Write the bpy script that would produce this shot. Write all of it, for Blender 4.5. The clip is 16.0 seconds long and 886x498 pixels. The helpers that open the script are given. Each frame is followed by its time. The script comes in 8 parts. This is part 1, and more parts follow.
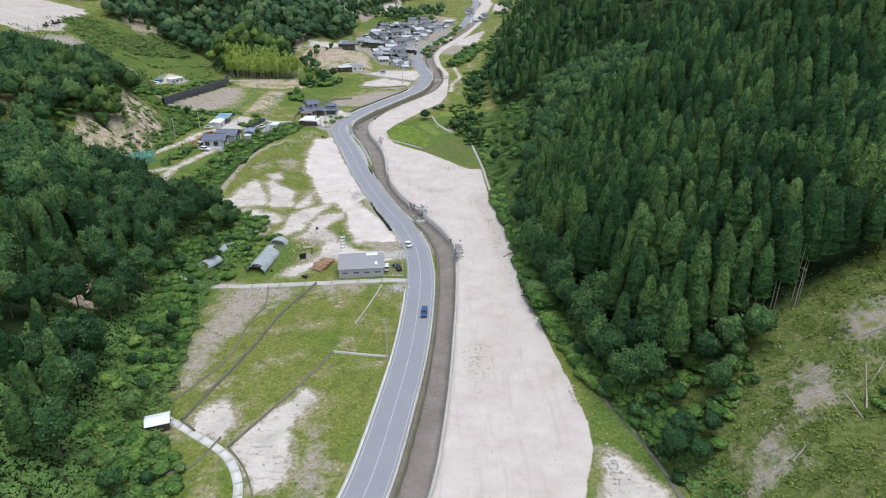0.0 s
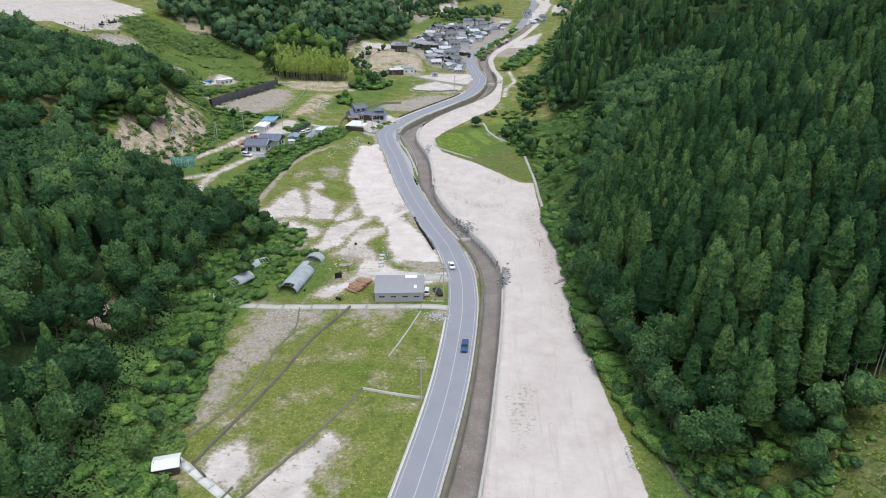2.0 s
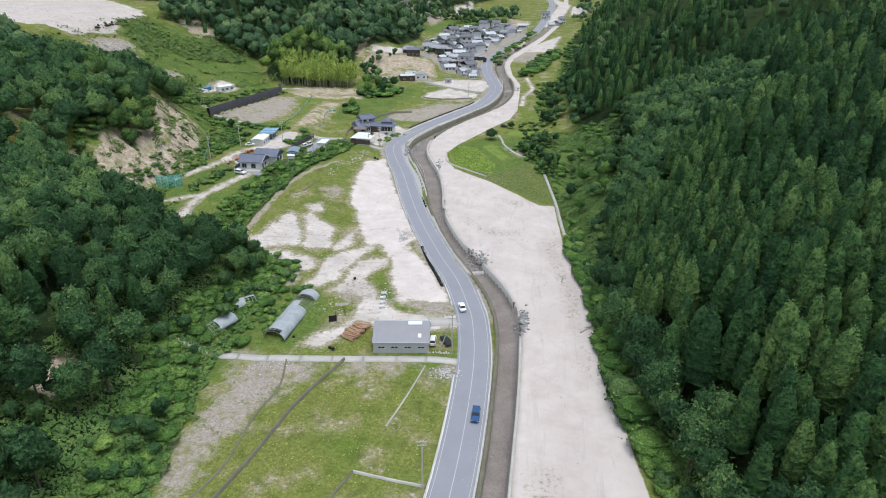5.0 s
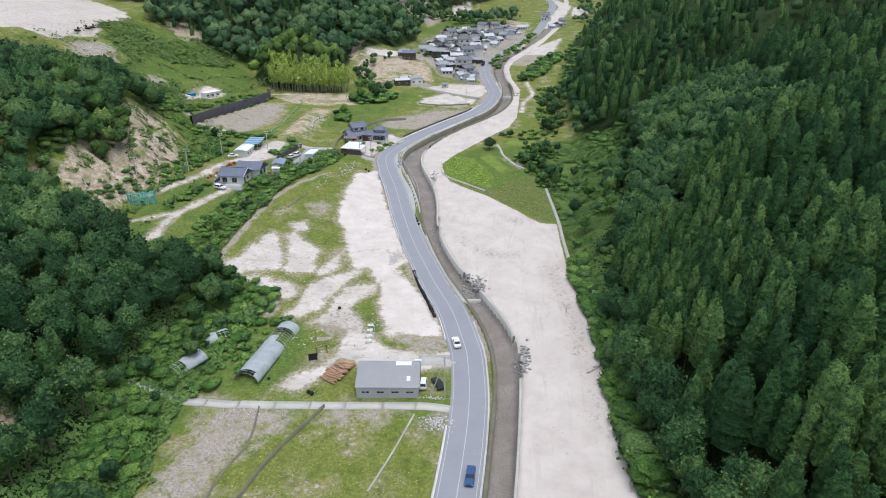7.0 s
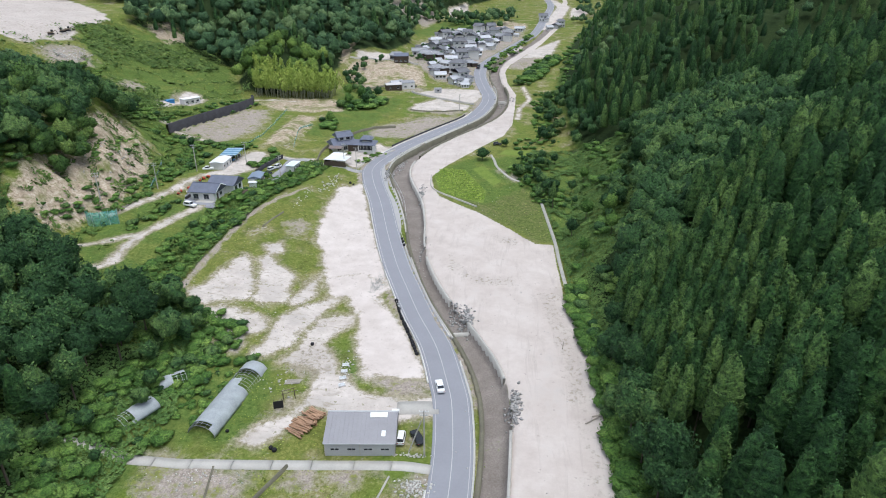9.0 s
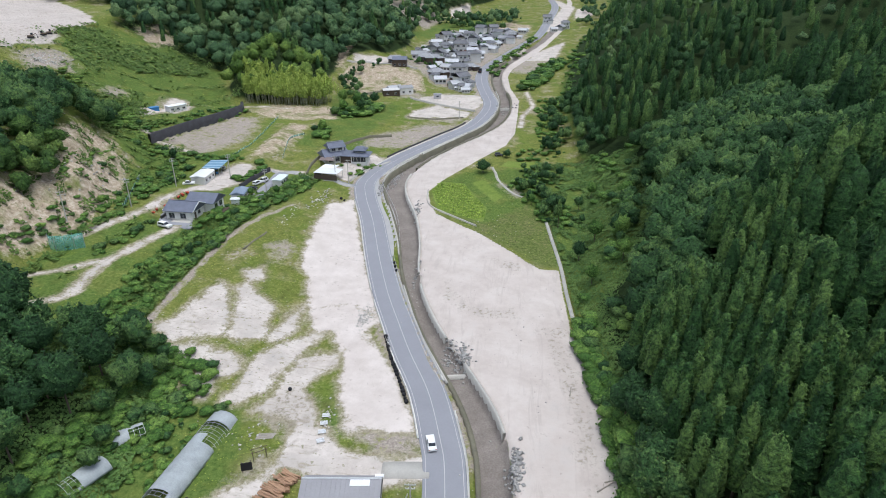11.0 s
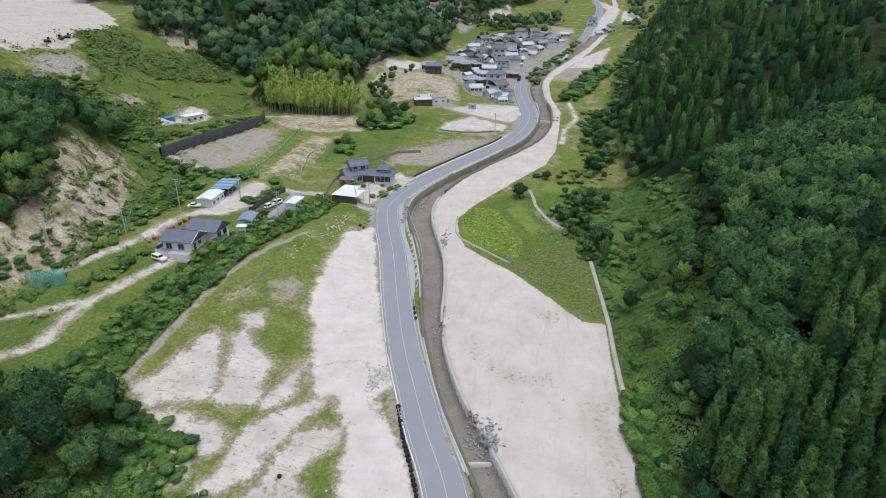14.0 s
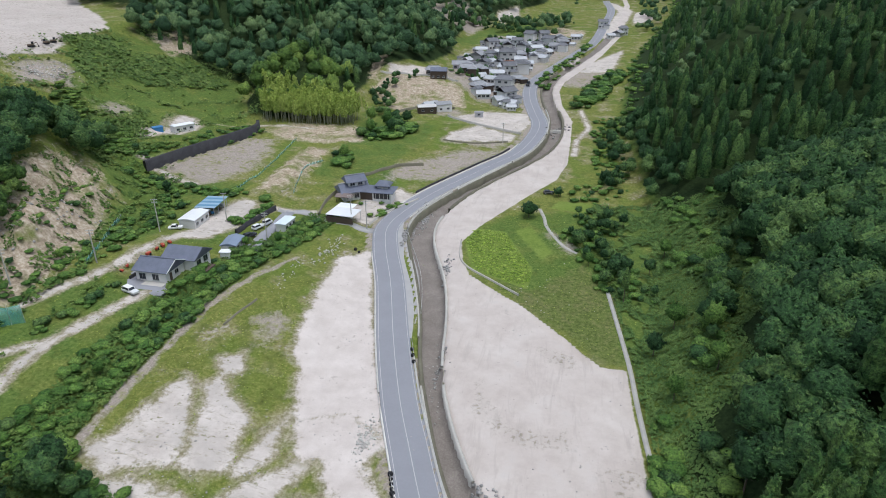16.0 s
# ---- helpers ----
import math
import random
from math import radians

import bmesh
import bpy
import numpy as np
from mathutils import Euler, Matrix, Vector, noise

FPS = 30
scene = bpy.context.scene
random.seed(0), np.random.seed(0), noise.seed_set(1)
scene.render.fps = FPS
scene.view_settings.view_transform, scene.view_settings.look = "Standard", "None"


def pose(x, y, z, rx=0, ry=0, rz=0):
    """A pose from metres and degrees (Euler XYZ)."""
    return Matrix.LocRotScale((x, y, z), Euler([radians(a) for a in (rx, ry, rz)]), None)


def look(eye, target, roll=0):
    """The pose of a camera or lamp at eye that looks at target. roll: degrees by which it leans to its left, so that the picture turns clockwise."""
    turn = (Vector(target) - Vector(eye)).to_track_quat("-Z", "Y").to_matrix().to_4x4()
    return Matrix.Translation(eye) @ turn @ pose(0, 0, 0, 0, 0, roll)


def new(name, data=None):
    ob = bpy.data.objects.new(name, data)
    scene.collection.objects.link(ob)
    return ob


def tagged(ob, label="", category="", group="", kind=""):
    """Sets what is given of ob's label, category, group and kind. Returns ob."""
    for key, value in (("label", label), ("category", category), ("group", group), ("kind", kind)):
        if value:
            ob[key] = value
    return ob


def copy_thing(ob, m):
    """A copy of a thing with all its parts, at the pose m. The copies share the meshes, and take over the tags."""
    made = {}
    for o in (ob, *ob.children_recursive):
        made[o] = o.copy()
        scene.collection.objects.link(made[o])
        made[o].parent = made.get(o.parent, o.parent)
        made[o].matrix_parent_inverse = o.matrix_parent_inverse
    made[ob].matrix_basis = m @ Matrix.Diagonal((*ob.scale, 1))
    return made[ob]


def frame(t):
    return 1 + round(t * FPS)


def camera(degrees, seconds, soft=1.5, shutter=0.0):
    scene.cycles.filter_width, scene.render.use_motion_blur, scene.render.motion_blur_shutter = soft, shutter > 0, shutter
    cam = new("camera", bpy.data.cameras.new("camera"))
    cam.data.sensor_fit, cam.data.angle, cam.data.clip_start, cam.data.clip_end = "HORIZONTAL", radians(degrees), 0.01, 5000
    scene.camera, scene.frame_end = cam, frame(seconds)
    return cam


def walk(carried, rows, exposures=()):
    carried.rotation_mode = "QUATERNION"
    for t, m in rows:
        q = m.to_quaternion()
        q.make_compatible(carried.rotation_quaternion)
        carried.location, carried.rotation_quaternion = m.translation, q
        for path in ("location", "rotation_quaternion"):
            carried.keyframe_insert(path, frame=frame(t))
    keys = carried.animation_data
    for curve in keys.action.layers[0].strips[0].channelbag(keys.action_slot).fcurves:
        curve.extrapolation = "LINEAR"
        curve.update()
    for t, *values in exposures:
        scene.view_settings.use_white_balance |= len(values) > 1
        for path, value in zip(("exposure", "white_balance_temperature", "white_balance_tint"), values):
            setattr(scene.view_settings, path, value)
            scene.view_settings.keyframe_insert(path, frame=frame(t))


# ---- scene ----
cam = camera(70.3, 16.0, 1.0)
METRES, EYE, TILT, LEAN, TURN = 140.0, 85.4, -24.4, 0.0, 0.0
ROWS = [
    (0.0, 0.0, 0.0, 0.0, 0.0, 0.0, 0.0),
    (0.5, 0.0026, 0.0273, 0.0121, 1.24, -0.01, -0.56),
    (1.0, 0.0037, 0.0543, 0.0242, 2.08, -0.02, -0.96),
    (1.5, 0.0047, 0.0816, 0.0361, 3.55, -0.04, -1.63),
    (2.0, 0.005, 0.1088, 0.0482, 4.44, -0.08, -2.04),
    (2.5, 0.0042, 0.1356, 0.0605, 4.95, -0.1, -2.28),
    (3.0, 0.0032, 0.1626, 0.0728, 5.31, -0.11, -2.46),
    (3.5, 0.0019, 0.1899, 0.0853, 5.51, -0.12, -2.53),
    (4.0, 0.0002, 0.2173, 0.0981, 5.67, -0.14, -2.62),
    (6.5, -0.0059, 0.357, 0.1608, 5.69, -0.14, -2.64),
    (7.0, -0.0045, 0.3852, 0.1738, 5.63, -0.14, -2.6),
    (7.5, -0.0016, 0.4135, 0.1869, 5.57, -0.15, -2.57),
    (8.0, 0.002, 0.4419, 0.1997, 5.52, -0.15, -2.55),
    (8.5, 0.0059, 0.4705, 0.2126, 5.48, -0.15, -2.54),
    (9.0, 0.0087, 0.499, 0.2265, 5.56, -0.18, -2.58),
    (11.5, 0.0099, 0.6431, 0.2928, 6.03, -0.23, -2.78),
    (12.0, 0.0083, 0.6717, 0.3064, 6.53, -0.27, -3.0),
    (12.5, 0.0071, 0.7006, 0.3198, 7.7, -0.33, -3.53),
    (13.0, 0.0054, 0.7298, 0.3332, 8.39, -0.37, -3.83),
    (13.5, 0.0028, 0.7586, 0.3467, 8.8, -0.4, -4.01),
    (14.0, -0.0002, 0.7876, 0.3601, 9.02, -0.42, -4.08),
    (14.5, -0.0035, 0.8169, 0.3736, 9.19, -0.43, -4.14),
    (15.0, -0.0061, 0.8469, 0.3877, 9.43, -0.45, -4.22),
    (15.5, -0.0098, 0.8768, 0.4017, 9.55, -0.47, -4.26),
    (16.0, -0.014, 0.9071, 0.4154, 9.66, -0.47, -4.32),
]
# the far hills and the head of the valley lie within sight, so the horizon itself never shows
walk(cam, [(t, pose(0, 0, EYE, TILT, LEAN, TURN) @ pose(METRES * x, METRES * y, METRES * z, 90 + pitch, roll, yaw)) for t, x, y, z, yaw, pitch, roll in ROWS],
     exposures=[(0.0, -0.17, 6050, 6), (8.5, -0.12, 6050, 6), (12.5, -0.27, 6050, 6), (16.0, -0.37, 6050, 6)])

# ---- light: bright overcast ----
world = bpy.data.worlds.new("overcast_sky")
scene.world = world
world.use_nodes = True
wn = world.node_tree
sky = wn.nodes.new("ShaderNodeTexSky")
sky.sky_type, sky.sun_disc = "NISHITA", False
sky.sun_elevation, sky.sun_rotation, sky.dust_density, sky.air_density = radians(80), radians(130), 4.0, 1.0
grey = wn.nodes.new("ShaderNodeHueSaturation")
grey.inputs["Saturation"].default_value = 0.55
wn.links.new(sky.outputs[0], grey.inputs["Color"])
wn.links.new(grey.outputs[0], wn.nodes["Background"].inputs[0])
wn.nodes["Background"].inputs[1].default_value = 0.21
sun_data = bpy.data.lights.new("sun", "SUN")
sun_data.energy, sun_data.angle, sun_data.color = 1.35, radians(40), (1.0, 0.98, 0.96)
sun = new("sun", sun_data)
sun.matrix_world = look((22, -18, 170), (0, 0, 0))


# ---- materials ----
def shader(name, rough=0.9, metal=0.0, spec=0.3):
    m = bpy.data.materials.new(name)
    m.use_nodes = True
    b = m.node_tree.nodes["Principled BSDF"]
    b.inputs["Roughness"].default_value, b.inputs["Metallic"].default_value = rough, metal
    b.inputs["Specular IOR Level"].default_value = spec
    return m, m.node_tree, b


def node(nt, kind, **values):
    n = nt.nodes.new(kind)
    for k, v in values.items():
        n.inputs[k.replace("_", " ")].default_value = v
    return n


def noise_of(nt, size, detail=4.0, rough=0.6):
    """Noise in world metres, grains about `size` metres wide."""
    g = nt.nodes.new("ShaderNodeNewGeometry")
    n = node(nt, "ShaderNodeTexNoise", Scale=1.0 / size, Detail=detail, Roughness=rough)
    nt.links.new(g.outputs["Position"], n.inputs["Vector"])
    return n.outputs["Fac"]


def ramp(nt, fac, stops):
    r = nt.nodes.new("ShaderNodeValToRGB")
    e = r.color_ramp.elements
    e[0].position, e[0].color = stops[0][0], (*stops[0][1], 1)
    e[1].position, e[1].color = stops[-1][0], (*stops[-1][1], 1)
    for at, col in stops[1:-1]:
        k = e.new(at)
        k.color = (*col, 1)
    nt.links.new(fac, r.inputs[0])
    return r.outputs[0]


def mix(nt, fac, a, b, mode="MIX"):
    m = nt.nodes.new("ShaderNodeMix")
    m.data_type, m.blend_type = "RGBA", mode
    for i, v in ((0, fac), (6, a), (7, b)):
        if hasattr(v, "links") or hasattr(v, "is_linked"):
            nt.links.new(v, m.inputs[i])
        else:
            m.inputs[i].default_value = v if i == 0 else (*v, 1)
    return m.outputs[2]


def calc(nt, op, a, b=0.0, c=0.0, clamp=False):
    m = nt.nodes.new("ShaderNodeMath")
    m.operation, m.use_clamp = op, clamp
    for i, v in enumerate((a, b, c)):
        if hasattr(v, "is_linked"):
            nt.links.new(v, m.inputs[i])
        else:
            m.inputs[i].default_value = v
    return m.outputs[0]


def relief(nt, b, fac, strength, distance):
    p = node(nt, "ShaderNodeBump", Strength=strength, Distance=distance)
    nt.links.new(fac, p.inputs["Height"])
    nt.links.new(p.outputs[0], b.inputs["Normal"])


def plain(name, col, rough=0.8, metal=0.0, vary=0.25, size=0.6, spec=0.3, bump=0.02):
    """A worn surface: base colour with stains at two scales and a little relief."""
    m, nt, b = shader(name, rough, metal, spec)
    big, small = noise_of(nt, size * 5), noise_of(nt, size * 0.4)
    f = calc(nt, "ADD", calc(nt, "MULTIPLY", big, 0.6), calc(nt, "MULTIPLY", small, 0.4))
    lo, hi = [c * (1 - vary) for c in col], [min(1, c * (1 + vary)) for c in col]
    r = nt.nodes.new("ShaderNodeObjectInfo")
    c = ramp(nt, f, [(0.3, lo), (0.7, hi)])
    c = mix(nt, 0.35, c, mix(nt, r.outputs["Random"], [v * 0.75 for v in col], [min(1, v * 1.2) for v in col]))
    nt.links.new(c, b.inputs["Base Color"])
    relief(nt, b, small, 0.4, bump)
    return m


def foliage(name, dark, mid, light, grain=0.38, clump=0.55, bite=1.0):
    """Leaves: tone by tree, by spray and by leaf clump, the clumps' shaded gaps put into the colour, with a leafy
    relief.
    """
    m, nt, b = shader(name, 0.75, 0.0, 0.16)
    g, o = nt.nodes.new("ShaderNodeNewGeometry"), nt.nodes.new("ShaderNodeObjectInfo")
    t = nt.nodes.new("ShaderNodeAttribute")
    t.attribute_name = "tint"
    many = nt.nodes.new("ShaderNodeAttribute")
    many.attribute_name = "grove"
    own = calc(nt, "MULTIPLY", o.outputs["Random"], calc(nt, "SUBTRACT", 1.0, many.outputs["Fac"]))
    tree = calc(nt, "ADD", own, t.outputs["Fac"])
    f = calc(nt, "ADD", calc(nt, "MULTIPLY", tree, 1 - grain), calc(nt, "MULTIPLY", g.outputs["Random Per Island"], grain))
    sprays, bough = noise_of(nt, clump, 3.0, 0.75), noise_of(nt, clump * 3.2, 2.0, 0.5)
    f = calc(nt, "MULTIPLY_ADD", calc(nt, "SUBTRACT", bough, 0.5), 0.9, f)
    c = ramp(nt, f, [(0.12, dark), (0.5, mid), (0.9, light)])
    # same noise as the relief: gap shade and tip highlights multiplied into the colour
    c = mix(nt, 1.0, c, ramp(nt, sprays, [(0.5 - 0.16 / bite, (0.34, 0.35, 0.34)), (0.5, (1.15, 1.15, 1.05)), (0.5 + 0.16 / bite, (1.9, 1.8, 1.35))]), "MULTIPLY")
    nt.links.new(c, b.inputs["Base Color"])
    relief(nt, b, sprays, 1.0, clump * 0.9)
    return m


def land_material():
    m, nt, b = shader("land", 0.95, 0.0, 0.12)

    def layer(name):
        a = nt.nodes.new("ShaderNodeAttribute")
        a.attribute_name = name
        return a.outputs["Fac"]

    fine, mid, broad, tuft = noise_of(nt, 0.35), noise_of(nt, 1.6, 5), noise_of(nt, 9, 6, 0.65), noise_of(nt, 0.8, 6, 0.75)
    grain, lobes, wide = noise_of(nt, 0.12), noise_of(nt, 4.5, 6, 0.62), noise_of(nt, 24, 4)

    def edge(name, soft=4.0, ragged=1.0):
        k = calc(nt, "MULTIPLY_ADD", calc(nt, "SUBTRACT", lobes, 0.5), ragged * 1.3, layer(name))
        k = calc(nt, "MULTIPLY_ADD", calc(nt, "SUBTRACT", tuft, 0.5), ragged * 0.55, k)
        k = calc(nt, "MULTIPLY_ADD", calc(nt, "SUBTRACT", k, 0.5), soft, 0.5, True)
        return calc(nt, "MULTIPLY", k, calc(nt, "MULTIPLY", layer(name), 6.0, 0.0, True))

    def halo(name, lift, soft=2.2, ragged=1.3):
        k = calc(nt, "MULTIPLY_ADD", calc(nt, "SUBTRACT", lobes, 0.5), ragged * 1.3, layer(name))
        k = calc(nt, "MULTIPLY_ADD", calc(nt, "SUBTRACT", tuft, 0.5), ragged * 0.5, k)
        k = calc(nt, "MULTIPLY_ADD", calc(nt, "SUBTRACT", k, 0.5 - lift), soft, 0.5, True)
        return calc(nt, "MULTIPLY", k, calc(nt, "MULTIPLY", layer(name), 6.0, 0.0, True))

    lie = node(nt, "ShaderNodeMapping", Rotation=(0, 0, 0.62), Scale=(0.22, 1.0, 1.0))
    nt.links.new(nt.nodes.new("ShaderNodeNewGeometry").outputs["Position"], lie.inputs["Vector"])
    drawn = node(nt, "ShaderNodeTexNoise", Scale=1.1, Detail=6.0, Roughness=0.7)
    nt.links.new(lie.outputs[0], drawn.inputs["Vector"])
    streak = drawn.outputs["Fac"]

    def spots(fac, at, gain):
        return calc(nt, "MULTIPLY_ADD", calc(nt, "SUBTRACT", fac, at), gain, 0.0, True)

    grass = ramp(nt, tuft, [(0.33, (0.094, 0.112, 0.026)), (0.5, (0.162, 0.182, 0.044)), (0.68, (0.265, 0.275, 0.092))])
    fresh = ramp(nt, tuft, [(0.33, (0.066, 0.104, 0.018)), (0.5, (0.118, 0.168, 0.030)), (0.75, (0.190, 0.240, 0.056))])
    straw = ramp(nt, tuft, [(0.33, (0.150, 0.140, 0.056)), (0.5, (0.240, 0.222, 0.105)), (0.68, (0.37, 0.340, 0.205))])
    soil = ramp(nt, tuft, [(0.3, (0.21, 0.175, 0.14)), (0.5, (0.36, 0.315, 0.27)), (0.7, (0.52, 0.47, 0.425))])
    patch_a, patch_b, patch_c = noise_of(nt, 3.2, 3, 0.55), noise_of(nt, 8.0, 3, 0.5), noise_of(nt, 1.1, 3, 0.5)
    deep = ramp(nt, tuft, [(0.35, (0.062, 0.084, 0.020)), (0.65, (0.122, 0.152, 0.036))])
    c = mix(nt, spots(wide, 0.48, 6.0), grass, fresh)
    c = mix(nt, calc(nt, "MULTIPLY", spots(patch_b, 0.50, 7.0), 0.85), c, straw)
    c = mix(nt, calc(nt, "MULTIPLY", spots(patch_a, 0.54, 9.0), 0.7), c, deep)
    c = mix(nt, calc(nt, "MULTIPLY", spots(patch_c, 0.57, 9.0), 0.6), c, fresh)
    c = mix(nt, spots(mix(nt, 0.5, patch_b, patch_c), 0.585, 12.0), c, soil)
    lush = ramp(nt, tuft, [(0.3, (0.046, 0.084, 0.018)), (0.5, (0.098, 0.150, 0.034)), (0.7, (0.168, 0.222, 0.060))])
    lush = mix(nt, calc(nt, "MULTIPLY", spots(patch_b, 0.50, 7.0), 0.6), lush, grass)
    lush = mix(nt, calc(nt, "MULTIPLY", spots(patch_a, 0.55, 9.0), 0.6), lush, deep)
    lush = mix(nt, spots(lobes, 0.56, 6.0), lush, fresh)
    c = mix(nt, edge("lush", 2.5, 0.9), c, lush)
    brush = mix(nt, spots(mix(nt, 0.5, lobes, mid), 0.47, 7.0), ramp(nt, tuft, [(0.33, (0.052, 0.078, 0.020)), (0.5, (0.110, 0.142, 0.038)), (0.68, (0.185, 0.215, 0.068))]), ramp(nt, tuft, [(0.33, (0.082, 0.092, 0.034)), (0.68, (0.215, 0.220, 0.090))]))
    c = mix(nt, edge("brush", 3.0, 0.8), c, brush)
    crop = ramp(nt, mix(nt, 0.5, tuft, broad), [(0.3, (0.110, 0.165, 0.030)), (0.5, (0.160, 0.220, 0.045)), (0.7, (0.220, 0.275, 0.080))])
    c = mix(nt, edge("crop", 5.0, 0.3), c, crop)
    # woodland floor: near-black green, mixed in towards the inside of the woods
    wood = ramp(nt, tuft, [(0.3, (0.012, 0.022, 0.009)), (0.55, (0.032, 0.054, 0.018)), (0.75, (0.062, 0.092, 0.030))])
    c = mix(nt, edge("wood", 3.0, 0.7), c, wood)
    dirt = ramp(nt, mix(nt, 0.5, fine, tuft), [(0.3, (0.16, 0.13, 0.11)), (0.5, (0.33, 0.285, 0.25)), (0.7, (0.54, 0.485, 0.445))])
    dirt = mix(nt, spots(mix(nt, 0.5, lobes, tuft), 0.53, 6.0), dirt, straw)
    dirt = mix(nt, spots(mix(nt, 0.6, broad, mid), 0.52, 9.0), dirt, grass)
    c = mix(nt, edge("dirt", 2.5, 1.4), c, dirt)
    clay = ramp(nt, mix(nt, 0.5, mid, tuft), [(0.33, (0.215, 0.165, 0.115)), (0.5, (0.400, 0.325, 0.245)), (0.67, (0.60, 0.525, 0.43))])
    clay = mix(nt, spots(mix(nt, 0.5, lobes, patch_b), 0.485, 8.0), clay, mix(nt, 0.55, straw, lush))
    c = mix(nt, edge("clay", 3.0, 1.5), c, clay)
    bare = ramp(nt, mix(nt, 0.45, lobes, broad), [(0.33, (0.49, 0.43, 0.395)), (0.5, (0.58, 0.52, 0.485)), (0.67, (0.665, 0.605, 0.57))])
    bare = mix(nt, 0.26, bare, ramp(nt, tuft, [(0.3, (0.30, 0.26, 0.22)), (0.6, (0.60, 0.56, 0.52))]))
    bare = mix(nt, calc(nt, "MULTIPLY", spots(patch_b, 0.47, 6.0), 0.6), bare, (0.425, 0.385, 0.355))
    bare = mix(nt, spots(patch_a, 0.60, 7.0), bare, soil)
    bare = mix(nt, calc(nt, "MULTIPLY", spots(patch_c, 0.64, 14.0), 0.75), bare, mix(nt, 0.5, straw, deep))
    bare = mix(nt, calc(nt, "MULTIPLY", spots(streak, 0.545, 9.0), 0.65), bare, mix(nt, 0.5, soil, straw))
    c = mix(nt, halo("bare", 0.30), c, mix(nt, 0.5, soil, straw))
    c = mix(nt, edge("bare", 5.0, 1.0), c, bare)
    sand = ramp(nt, mix(nt, 0.25, broad, lobes), [(0.32, (0.470, 0.410, 0.378)), (0.5, (0.540, 0.480, 0.446)), (0.68, (0.605, 0.550, 0.516))])
    sand = mix(nt, spots(mix(nt, 0.5, wide, lobes), 0.56, 5.0), sand, ramp(nt, tuft, [(0.3, (0.41, 0.375, 0.355)), (0.7, (0.49, 0.45, 0.43))]))
    sand = mix(nt, 0.03, sand, ramp(nt, grain, [(0.35, (0.2, 0.18, 0.17)), (0.65, (0.7, 0.67, 0.64))]))
    flow = node(nt, "ShaderNodeMapping", Rotation=(0, 0, 0.12), Scale=(0.55, 0.05, 1.0))
    nt.links.new(nt.nodes.new("ShaderNodeNewGeometry").outputs["Position"], flow.inputs["Vector"])
    wash = node(nt, "ShaderNodeTexNoise", Scale=1.0, Detail=5.0, Roughness=0.65, Distortion=0.6)
    nt.links.new(flow.outputs[0], wash.inputs["Vector"])
    sand = mix(nt, calc(nt, "MULTIPLY", spots(wash.outputs["Fac"], 0.54, 7.0), 0.5), sand, (0.415, 0.365, 0.335))
    sand = mix(nt, calc(nt, "MULTIPLY", spots(patch_c, 0.68, 14.0), 0.5), sand, (0.30, 0.26, 0.23))
    c = mix(nt, edge("sand", 5.0, 0.5), c, sand)
    graded = ramp(nt, mix(nt, 0.5, broad, lobes), [(0.33, (0.53, 0.465, 0.43)), (0.5, (0.60, 0.535, 0.50)), (0.67, (0.67, 0.605, 0.57))])
    graded = mix(nt, calc(nt, "MULTIPLY", spots(mix(nt, 0.5, patch_b, tuft), 0.54, 6.0), 0.4), graded, (0.50, 0.445, 0.41))
    graded = mix(nt, calc(nt, "MULTIPLY", spots(patch_c, 0.64, 12.0), 0.6), graded, soil)
    graded = mix(nt, 0.12, graded, ramp(nt, grain, [(0.35, (0.25, 0.22, 0.2)), (0.65, (0.75, 0.71, 0.68))]))
    c = mix(nt, halo("graded", 0.28), c, mix(nt, 0.5, soil, straw))
    c = mix(nt, edge("graded", 4.0, 1.1), c, graded)
    stain = ramp(nt, mix(nt, 0.5, tuft, lobes), [(0.35, (0.17, 0.150, 0.105)), (0.65, (0.36, 0.315, 0.265))])
    broken = calc(nt, "MULTIPLY", edge("stain", 2.0, 1.4), calc(nt, "ADD", calc(nt, "MULTIPLY", spots(mix(nt, 0.5, tuft, patch_c), 0.50, 9.0), 0.9), 0.2))
    c = mix(nt, broken, c, stain)
    mud = ramp(nt, mix(nt, 0.5, lobes, fine), [(0.3, (0.155, 0.132, 0.118)), (0.5, (0.225, 0.198, 0.180)), (0.7, (0.31, 0.28, 0.26))])
    mud = mix(nt, spots(mix(nt, 0.5, lobes, tuft), 0.60, 10.0), mud, fresh)
    c = mix(nt, edge("mud", 8.0, 0.3), c, mud)
    nt.links.new(c, b.inputs["Base Color"])
    relief(nt, b, calc(nt, "ADD", tuft, calc(nt, "MULTIPLY", grain, 0.2)), 0.35, 0.12)
    return m


LAND = land_material()
ASPHALT = plain("worn_asphalt", (0.295, 0.298, 0.330), 0.9, 0, 0.10, 1.2, 0.2, 0.01)
SHOULDER = plain("dusty_shoulder", (0.42, 0.41, 0.41), 0.95, 0, 0.15, 0.8)
LINE = plain("road_paint", (0.50, 0.49, 0.49), 0.7, 0, 0.2, 0.5)
CONCRETE = plain("concrete", (0.46, 0.44, 0.41), 0.9, 0, 0.25, 0.7)
OLD_CONCRETE = plain("mossy_concrete", (0.165, 0.155, 0.115), 0.95, 0, 0.4, 0.6)
STONE = plain("stone", (0.34, 0.33, 0.32), 0.9, 0, 0.35, 0.4, bump=0.05)
DARK_STONE = plain("wall_stone", (0.050, 0.049, 0.055), 0.9, 0, 0.5, 0.5, bump=0.05)
BARK = plain("bark", (0.12, 0.095, 0.075), 0.95, 0, 0.35, 0.3)
